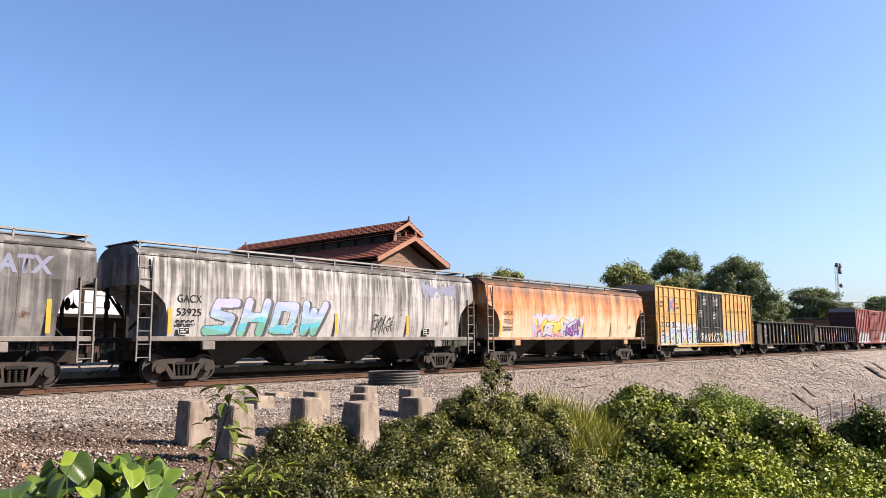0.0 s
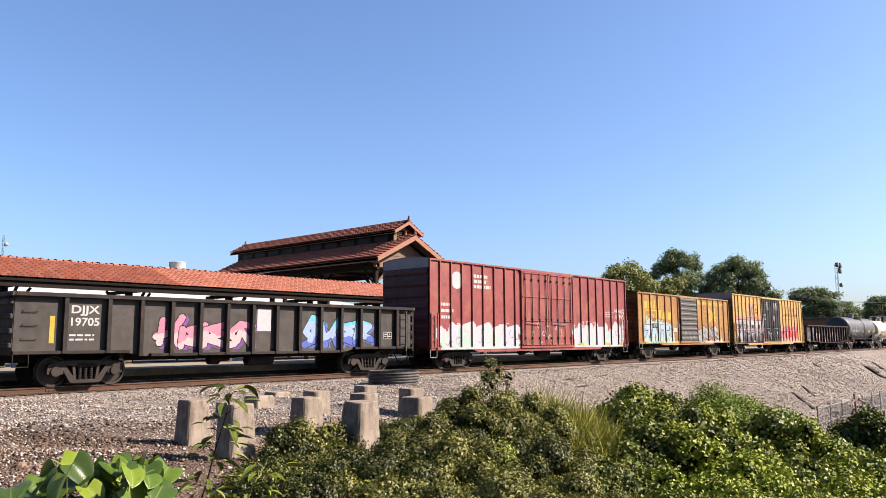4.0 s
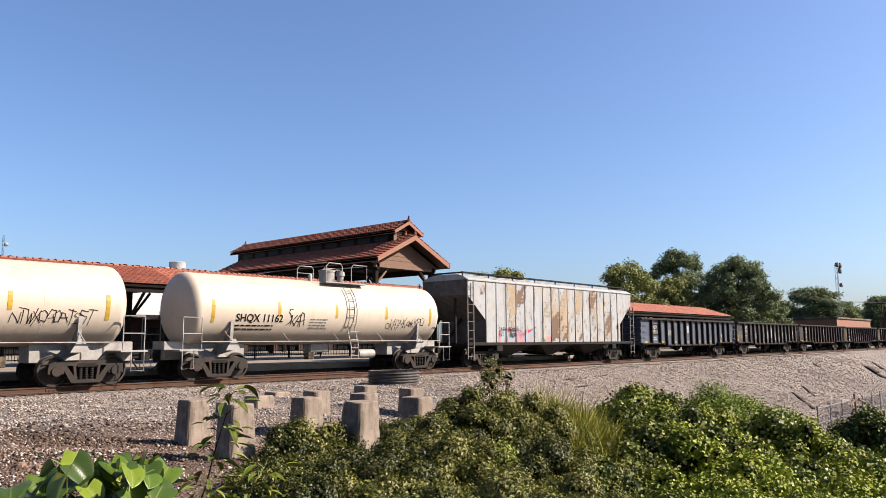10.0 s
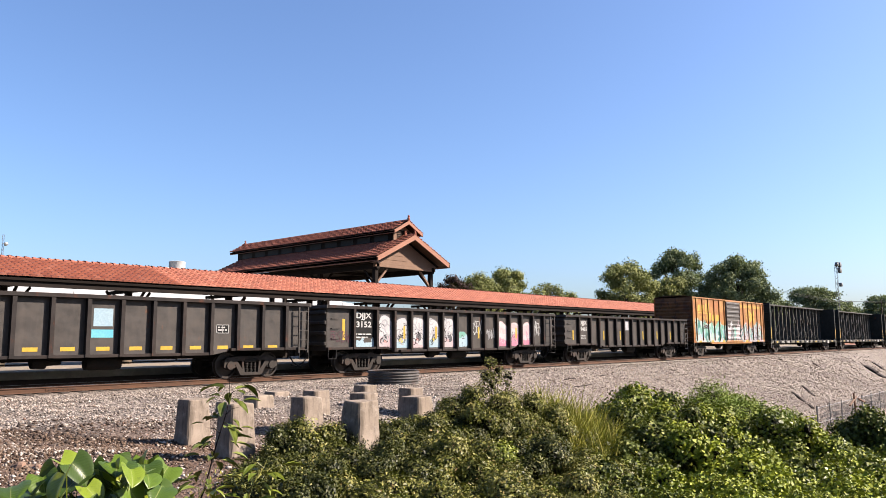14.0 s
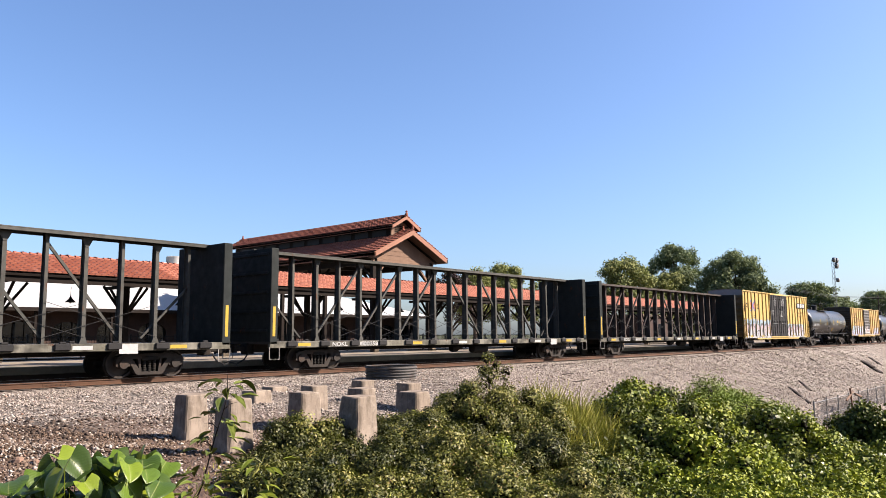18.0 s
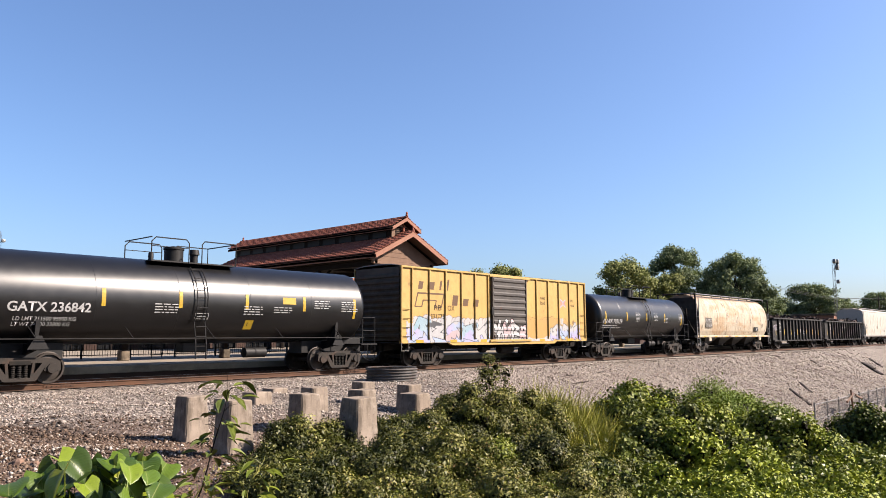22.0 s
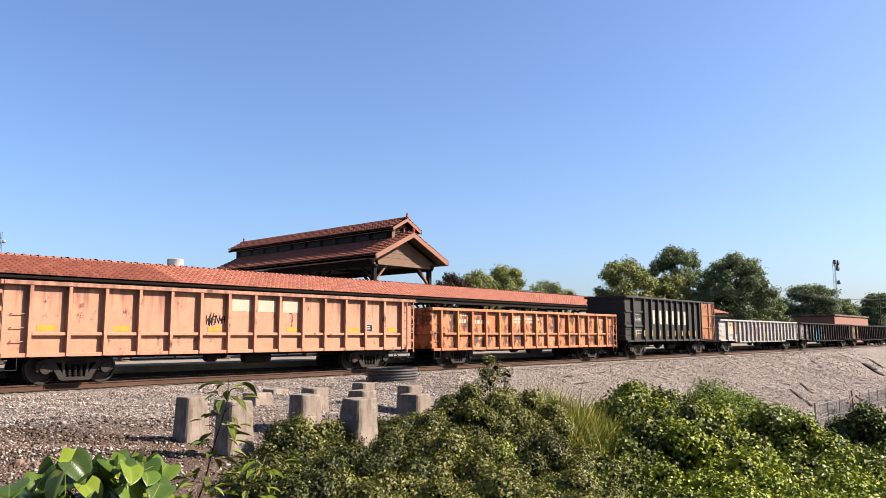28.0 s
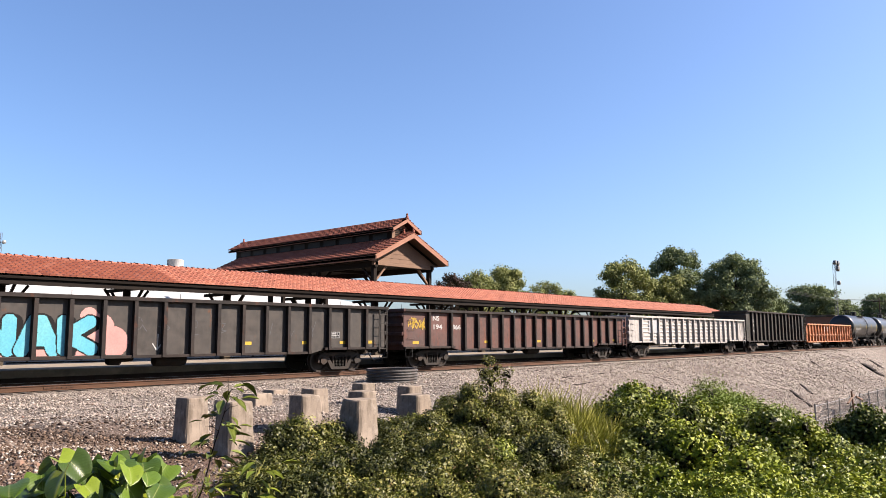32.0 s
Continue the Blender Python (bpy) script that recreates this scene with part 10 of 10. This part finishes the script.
CREAM_HOPPER = paint("stained_cream_hopper_paint", (.72, .63, .48), (.68, .54, .37), .06, .14, .4, patches=(.6, .4, .22), rustcol=(.14, .08, .05), dirtcol=(.12, .085, .06), spread=(.5, .5, 1.7), soot=[((.36, .17, .08), 2.9, 4.4, .5)], runs=(1.4, 3.0))
# end colour: black grime together with the shade of the end
GRIMY_SHADE_END = paint("grimy_shaded_black_end_paint", (.06, .055, .05), (.09, .075, .06), .03, .4, .4, rough=.7, dirtcol=(.02, .018, .016), spec=.15)
SOOTY_BOARD = sprayed("sooty_number_board", (.2, .16, .12), (.12, .1, .08))
e, a, y = covered_hopper("covered_hopper", 489.87, 506.43, 1.3, 4.3, 4.5, CREAM_HOPPER, "stained cream round-sided covered hopper wagon with open end frames",
                         [(1.3, .85), (1.8, .62), (2.6, .5), (3.4, .56), (4.0, .75), (4.3, .98), (4.5, 1.05)], [(1.3, 1.3), (1.7, 1.44), (2.4, 1.53), (3.1, 1.52), (3.7, 1.38), (4.1, 1.15), (4.3, .9)], 4, (), None, GALV, CREAM_HOPPER, end_mat=GRIMY_SHADE_END)
mark(e, a + 1.8, a + 3.1, 1.95, 2.72, -1.54, SOOTY_BOARD, "number_board")
lettering(e, "RRRX", a + 1.9, 2.42, .22, -1.546, WHITE_MARK, 1.1)
lettering(e, "21007", a + 1.9, 2.04, .22, -1.546, WHITE_MARK, 1.1)
mark(e, a + 12.6, a + 13.7, 1.68, 2.05, -1.5, BLACK_MARK, "data_panel")
data_panel(e, a + 13.1, 1.72, .45, .28, -1.507)
for k in range(7):
    mark(e, a + 1.3 + k * 2.2, a + 1.8 + k * 2.2, 1.2, 1.31, -HALF, YELLOW_MARK)
for sx in (-1, 1):
    s = Shape()
    for sy in (-1, 1):
        s.box(sx * 8.25 - .05, sx * 8.25 + .05, sy * 1.5 - .05, sy * 1.5 + .05, 1.2, 4.55, .01)
        s.tube([(sx * 8.25, sy * 1.5, 1.3), (sx * 8.25, sy * .3, 3.6)], .04, 4)
    s.box(sx * 8.25 - .04, sx * 8.25 + .04, -1.5, 1.5, 4.47, 4.55)
    part("end_frame", s, STEEL_DARK, e)

BLACK_GON = paint("black_gondola_paint", (.032, .032, .033), (.045, .043, .041), .01, .2, .12, rough=.6, dirtcol=(.09, .075, .065), bend=1.2, spec=.15)
e, a, yp, yo = gondola("gondola", 507.95, 524.37, 2.98, .75, BLACK_GON, "black gondola wagon heaped with rusty scrap", GON_RIBS)
scrap_load(e, 16.42, 3.12, 1)
reporting(e, a, 1.6, 2.3, yp, "OMNX", "1067", .22, w=.85)
tangle(e, a + .3, 1.75, 1.05, .6, yp, PALE_LILAC, 90, 9, .016)
tangle(e, a + 6.0, 1.15, .75, .5, yp, BLUE_PALE, 91, 6, .016)
tangle(e, a + 8.1, 1.6, .6, .35, yp, WHITE_MARK, 92, 7, .02)
tangle(e, a + 9.2, 1.25, .7, .6, yp, PALE, 93, 7, .02)
chalk(e, yp, WHITE_MARK, .014, [(a + 3.9, 1.95), (a + 4.2, 1.95), (a + 4.2, 2.2), (a + 3.9, 2.2), (a + 3.9, 1.95)], [(a + 10.3, 1.3), (a + 10.5, 1.05)])
plain_marks(e, a, yp, 7, 1.35, .7, 2.3, True)
data_panel(e, a + 13.45, 1.5, .5, .3, yp)
e, a, yp, yo = gondola("gondola", 525.67, 542.11, 2.92, .75, BLACK_GON, "black gondola wagon with white lettering, heaped with scrap", GON_RIBS)
scrap_load(e, 16.44, 3.06, 2)
reporting(e, a, 1.58, 2.35, yp, "OMNX", "2282", .26, w=.9)
s = Shape()
s.lathe([(.3, -.004), (.3, .0)], 'y', (a + 7.4, yp - .004, 2.25), 18)
s.box(a + 8.1, a + 8.8, yp - .008, yp - .002, 2.1, 2.4)
part("logo_shape", s, WHITE_MARK, e)
plain_marks(e, a, yp, 7, 1.35, .7, 2.3, True)

WHITE_HOPPER = paint("clean_cream_hopper_paint", (.71, .66, .58), (.68, .62, .53), .0, .1, .12, rough=.4, dirtcol=(.4, .3, .2))
e, a, y = covered_hopper("covered_hopper", 543.18, 559.88, 1.2, 4.4, 4.72, WHITE_HOPPER, "clean cream-white smooth-sided covered hopper wagon", [(1.2, 1.35), (2.3, 1.35), (2.65, 1.1), (2.8, .3), (2.9, .08), (4.4, .08), (4.8, .08)], [(1.2, 1.5), (4.0, 1.52), (4.4, 1.45)], 3, (), HARDWARE_WHITE, HARDWARE_WHITE)
bars(e, a + 1.5, 2.5, .9, 2, -1.53, GALV, .2, .38, 3, "lettering")
bars(e, a + 13.3, 2.3, 1.1, 3, -1.53, GALV, .05, .14, 4)
data_panel(e, a + 12.0, 1.75, .5, .3, -1.53)
s = Shape()
s.lathe([(.2, -.003), (.2, .003)], 'y', (a + 8.0, -1.54, 2.35), 18)
part("round_emblem", s, BROWN_MARK, e)
for x in (1.5, 5.2, 9.6, 15.1):
    mark(e, a + x, a + x + .13, 1.5, 2.0, -1.53, YELLOW_MARK)

PALE_PEACH = sprayed("ghost_of_white_lettering", (.9, .66, .5), (.88, .6, .42))
PEACH = paint("faded_peach_orange_paint", (.8, .37, .22), (.76, .34, .19), .05, .12, .16, rustcol=(.22, .085, .05), bend=.8, soot=[((.2, .085, .05), 2.2, 3.05, .75)], runs=(2.2, 1.6))
ORANGE_GON = paint("faded_rusty_orange_paint", (.82, .3, .12), (.76, .25, .085), .16, .1, .3, patches=(.85, .41, .21), rustcol=(.2, .075, .04), bend=.6)
ORANGE_PLAIN = paint("faded_orange_rib_paint", (.8, .31, .13), (.72, .25, .09), .05, .15, .2, rustcol=(.28, .1, .05))
OG_RIBS = [.72 + 1.09 * i for i in range(15)]
OG_RIBS_B = [.55] + [1.73 + 1.1 * i for i in range(14)]
e, a, yp, yo = gondola("gondola", 561.14, 577.83, 3.02, .82, PEACH, "faded peach-orange gondola wagon with ribs and a side ledge", OG_RIBS, ledge=.62, rib_w=.1)
for x in (7.45, 8.55, 9.65):
    mark(e, a + x, a + x + .8, 2.3, 2.72, yp, PALE_PEACH, "faded_logo_block")
scrawl(e, a + 6.4, 1.8, .75, .35, yp, BLACK_MARK, 17, 6, .02)
for x in (.95, 3.2, 6.5, 9.85, 13.0, 15.2):
    mark(e, a + x, a + x + .55, 1.58, 1.74, yp, YELLOW_MARK)
data_panel(e, a + 13.9, 1.6, .4, .3, yp)
e, a, yp, yo = gondola("gondola", 579.19, 596.40, 2.72, .72, ORANGE_GON, "rusty orange gondola wagon with peeling paint", OG_RIBS_B, ledge=.74, rib_w=.1, rib_mat=ORANGE_PLAIN)
for k in range(2):
    bars(e, a + 1.85, 2.35 - .32 * k, .8, 1, yp, PALE_PEACH, .17, .32, 7 + k, "faded_lettering")
bars(e, a + 2.95, 2.0, 1.6, 1, yp, PALE_PEACH, .17, .3, 9, "faded_lettering")
bars(e, a + 6.3, 2.4, 2.9, 3, yp, PALE_PEACH, .1, .16, 8, "faded_lettering")
for x in (1.73, 5.03, 8.33, 11.63, 14.93):
    mark(e, a + x - .05, a + x + .05, 1.3, 2.15, yo, YELLOW_MARK)

CREAM_MARK = sprayed("cream_sign_paint", (.8, .76, .6), (.74, .7, .54))
COAL = paint("matt_black_coal_gondola_paint", (.055, .052, .05), (.07, .066, .062), .01, .15, .12, rough=.6, dirtcol=(.1, .085, .07), bend=1.0, spec=.15)
RUST_PANEL = paint("rusty_orange_panel_paint", (.56, .22, .08), (.46, .16, .06), .09, .25, .25, rustcol=(.15, .05, .025))
COAL_RIBS = [.98, 2.55, 3.59, 4.63, 5.67, 6.7, 7.66, 8.66, 9.7, 10.74, 11.74]
e, a, yp, yo = gondola("coal_gondola", 597.94, 612.50, 4.0, 1.0, COAL, "tall black gondola wagon, white block lettering, rust-orange end panel", COAL_RIBS, group="tall gondola wagons", rib_w=.16)
for x0, x1 in ((3.8, 4.42), (4.88, 5.43), (5.91, 6.5), (6.9, 7.46), (7.86, 8.45), (8.92, 9.5)):
    g = Spray(a + x0, a + x1, 2.18, 3.16, int(x0 * 10))
    edge = np.minimum(np.minimum(g.X - a - x0, a + x1 - g.X), np.minimum(g.Z - 2.18, 3.16 - g.Z))
    g.lay((edge + .02 * g.wave(6) > .015) & (g.dust > .16) & (abs(g.X - a - (x0 + x1) / 2) < .23), CREAM_MARK)
    g.put(e, lambda x, z: yp, "logo_block", "chipped cream letter-sized block")
lettering(e, "HZGX", a + 1.3, 2.75, .26, yp, WHITE_MARK, .85)
lettering(e, "3480", a + 1.35, 2.35, .26, yp, WHITE_MARK, .85)
bars(e, a + 1.3, 1.7, 1.1, 2, yp, WHITE_MARK, .07, .18, 9)
for k in range(2):
    s = Shape()
    s.box(a, a + 2.5, yp - .07, yp, 1.95 + k * .95, 2.08 + k * .95, .02)
    part("side_ledge", s, COAL, e)
s = Shape()
s.box(a + 11.95, a + 14.5, yo + .02, yp - .005, 1.05, 3.88, .01)
pn = part("end_panel", s, RUST_PANEL, e, "rust-orange painted end panel")
for z in (1.95, 2.9):
    q = Shape()
    q.box(a + 11.95, a + 14.5, yo - .03, yo + .02, z, z + .1, .01)
    part("panel_rib", q, RUST_PANEL, pn)
for x in (11.95, 13.3, 14.38):
    q = Shape()
    q.box(a + x, a + x + .12, yo - .05, yo + .02, 1.05, 3.88, .01)
    part("panel_rib", q, RUST_PANEL, pn)
for k in range(9):
    mark(e, a + 1.1 + k * 1.2, a + 1.22 + k * 1.2, 1.35, 1.75, yo - .002, YELLOW_MARK)

RUST_TAN = paint("tan_rust_wash", (.8, .52, .3), (.74, .62, .48), .05, .2, .2)
GREY_GON = paint("weathered_pale_grey_gondola_paint", (.65, .61, .57), (.55, .51, .48), .03, .22, .45, rustcol=(.14, .08, .055), dirtcol=(.07, .058, .052), bend=1.2)
LONG_RIBS = [1.6, 3.15] + [4.16 + 1.0 * i for i in range(16)]


def long_gondola(s0, s1, mat, label, zt, zb, corr, **k):
    e, a, yp, yo = gondola("gondola", s0, s1, zt, zb, mat, label, LONG_RIBS, belly=.14, **k)
    if corr:
        for i in range(len(LONG_RIBS) - 1):
            for j in range(6):
                z = zb + .35 + j * (zt - zb - .65) / 5
                s = Shape()
                s.prism([(yp, z - .07), (yp - .035, z - .01), (yp - .035, z + .02), (yp, z + .07)], 'x', a + LONG_RIBS[i] + .12, a + LONG_RIBS[i + 1] - .12)
                part("side_corrugation", s, mat, e)
    return e, a, yp, yo


e, a, yp, yo = long_gondola(613.77, 633.96, GREY_GON, "weathered pale grey gondola wagon with corrugated bays", 2.7, .8, True)
mark(e, a + 1.75, a + 3.05, 1.5, 2.5, yp - .04, RUST_TAN, "rust_patch")
mark(e, a + 3.25, a + 4.05, 1.5, 2.45, yp - .04, BROWN_MARK, "rust_patch")
lettering(e, "JR 58112", a + 1.8, 2.2, .18, yp - .047, BLACK_MARK, 1.2)
mark(e, a + .4, a + 1.2, 1.25, 1.37, yp, YELLOW_MARK)
for x in (5.0, 8.7, 10.9, 14.9, 18.5):
    mark(e, a + x, a + x + .12, 1.15, 1.7, yp - .04, YELLOW_MARK)
mark(e, a + 16.1, a + 16.8, 1.7, 2.3, yp - .045, GREY_SPRAY, "notice")
mark(e, a + 16.14, a + 16.76, 1.86, 2.26, yp - .052, PALE, "notice")
scrawl(e, a + 5.3, 1.35, 2.6, .8, yp - .04, ROSE, 143, 7, .03)
scrawl(e, a + 8.0, 1.5, .9, .6, yp - .041, RED_SPRAY, 144, 6, .016)
scrawl(e, a + 8.3, 1.5, .8, .5, yp - .04, PINK, 43, 5, .02)

e, a, yp, yo = long_gondola(635.35, 655.68, dark_paint("dark_paint_under_cyan_letters"), "dark gondola wagon with cyan and salmon graffiti", 2.68, .74, False)
g = Spray(a + 3.2, a + 9.9, .86, 2.5, 53)
g.cloud(a + 4.2, a + 8.4, .7, 1.75, SALMON, .13, .04, 1.0)
g.lay((np.hypot(g.X - a - 8.5, g.Z - 1.25) < .5) | (np.hypot(g.X - a - 8.1, g.Z - 1.7) < .44) | (np.hypot(g.X - a - 7.75, g.Z - 2.05) < .27), SALMON)
for k, ch in enumerate("NAK"):
    g.letter(LETTER[ch], a + 4.75 + k * 1.1, 1.05, .92, .82, .2, CYAN, BLACK_MARK, .04, -.05, BLACK_MARK, (.12, -.04))
g.cloud(a + 3.4, a + 5.1, 2.0, 2.45, GHOST_WHITE, .2, .8)
g.put(e, ribbed(a, yp, LONG_RIBS, .09, bare=True))
for k, w in enumerate(("THE", "LUNATIC", "IS IN", "MY HEAD")):
    lettering(e, w, a + 4.35, 1.72 - k * .17, .12, yp - .006, BLACK_MARK, .25 + .07 * len(w), .15, "sprayed_words")
bars(e, a + 4.35, 1.02, .65, 2, yp - .006, BLACK_MARK, .07, .14, 8, "sprayed_tag")
lettering(e, "NS", a + 1.95, 2.2, .22, yp, WHITE_MARK, .45, bold=.02)
lettering(e, "194", a + 2.0, 1.8, .22, yp, WHITE_MARK, .6, bold=.02)
lettering(e, "772", a + 3.35, 1.8, .22, yp, WHITE_MARK, .6, bold=.02)
scrawl(e, a + .4, 1.3, .9, 1.0, yp, PALE, 44, 7, .03)
scrawl(e, a + 1.6, 1.15, 1.2, .4, yp, WHITE_MARK, 45, 7, .02)
chalk(e, yp, WHITE_MARK, .02, [(a + 10.0, 1.5), (a + 9.98, 1.0)], [(a + 9.82, 1.2), (a + 9.97, .98), (a + 10.15, 1.22)])
q = a + 9.2
chalk(e, yp, GREY_SPRAY, .012, arc(q + .1, 1.85, .15, .2, 20, 330), [(q + .25, 1.8), (q + .4, 1.6)], [(q + .8, 1.75), (q + 1.2, 1.7)], [(q + 1.1, 1.8), (q + 1.2, 1.7), (q + 1.08, 1.62)], arc(q + 2.1, 1.85, .12, .14, 0, 350), [(q + 2.05, 1.7), (q + 1.95, 1.45), (q + 2.25, 1.5)],
      [(q + 3.0, 1.9), (q + 3.3, 1.88), (q + 3.15, 1.65), (q + 3.35, 1.62), (q + 3.0, 1.5)], [(q + 5.1, 2.1), (q + 5.05, 1.4)], [(q + 5.3, 1.9), (q + 5.2, 1.5)], [(q + 6.1, 2.0), (q + 6.15, 1.4)], [(q + 5.95, 1.6), (q + 6.15, 1.4), (q + 6.3, 1.65)], [(q + 7.1, 2.0), (q + 7.2, 1.6), (q + 7.35, 2.0)], [(q + 7.2, 1.6), (q + 7.2, 1.4)])
data_panel(e, a + 17.3, 1.35, .5, .25, yp)
for x in (.6, 13.2, 15.9, 17.8, 19.2):
    mark(e, a + x, a + x + .4, 1.12, 1.24, yp, YELLOW_MARK)

BROWN_GON = paint("rusty_red_brown_paint", (.17, .062, .045), (.09, .048, .04), .1, .25, .25, dirtcol=(.03, .025, .024), rustcol=(.24, .07, .04), bend=1.2)
e, a, yp, yo = long_gondola(656.83, 677.15, BROWN_GON, "rusty red-brown gondola wagon with dark ribs", 2.64, .72, False)
lettering(e, "NS", a + 1.95, 2.15, .22, yp, WHITE_MARK, .45, bold=.02)
lettering(e, "194", a + 2.0, 1.75, .22, yp, WHITE_MARK, .6, bold=.02)
lettering(e, "366", a + 3.35, 1.75, .22, yp, WHITE_MARK, .6, bold=.02)
scrawl(e, a + .3, 1.7, 1.1, .45, yp, YELLOW_MARK, 49, 6, .03)
for x in (.6, 5.8, 10.4, 16.2, 18.9):
    mark(e, a + x, a + x + .4, 1.08, 1.2, yp, YELLOW_MARK)
e, a, yp, yo = long_gondola(677.96, 698.61, GREY_GON, "weathered pale grey gondola wagon with corrugated bays", 2.76, .83, True)
mark(e, a + 2.8, a + 4.4, 1.6, 2.5, yp - .04, PALE, "notice")
e, a, yp, yo = gondola("coal_gondola", 699.57, 716.14, 3.6, .86, dark_paint("dark_olive_coal_paint", c=(.035, .036, .028), c2=(.055, .05, .04)), "tall dark olive gondola wagon with side ribs", [1.1 + 1.03 * i for i in range(15)], group="tall gondola wagons")
reporting(e, a, 1.3, 2.6, yp, "HZGX", "3391", .26)
e, a, yp, yo = gondola("gondola", 717.13, 735.13, 2.68, .7, ORANGE_GON, "rusty orange gondola wagon with peeling paint", [.6] + [1.73 + 1.1 * i for i in range(15)], ledge=.74, rib_w=.1, rib_mat=ORANGE_PLAIN)
bars(e, a + 6.2, 2.2, 2.6, 2, yp, WHITE_MARK, .2, .3, 8, "faded_lettering")
for s0, s1 in ((736.4, 751.0), (752.2, 766.8)):
    e, a, r, zc = tank_wagon("tank_wagon", s0, s1, 1.44, 2.58, TANK_BLACK, HARDWARE_BLACK, "black tank wagon with white lettering and stencilled notices", (-1.1, 1.7))
    tank_marks(e, a, r, zc, 14.6, "GATX", "220416", WHITE_MARK, 1.9, .28, 2.3, n=5)


# ---- what moves ----
def run(t):
    """Metres that the train has gone at t seconds."""
    u = t / 32.0
    return 626.84 * u + 9.258 * u * u - 3.073 * u ** 3


def motions():
    times = [0.0, 4.0, 8.0, 12.0, 16.0, 20.0, 24.0, 28.0, 32.0]
    for w, s in WAGONS:
        walk(w, [(t, pose(s - run(t), YC, 0)) for t in times])
    # wheels roll without slipping; those in the same place of a bogie turn alike
    for k, sets in WHEELSETS.items():
        rows = []
        for i in range(961):
            t = i / 30.0
            rows.append((t, Matrix.Translation((k * .89, 0, .457)) @ Matrix.Rotation(-run(t) / .457, 4, 'Y')))
        walk(sets[0], rows)
        src = sets[0].animation_data
        for w in sets[1:]:
            w.rotation_mode = "QUATERNION"
            d = w.animation_data_create()
            d.action = src.action
            d.action_slot = src.action_slot


motions()
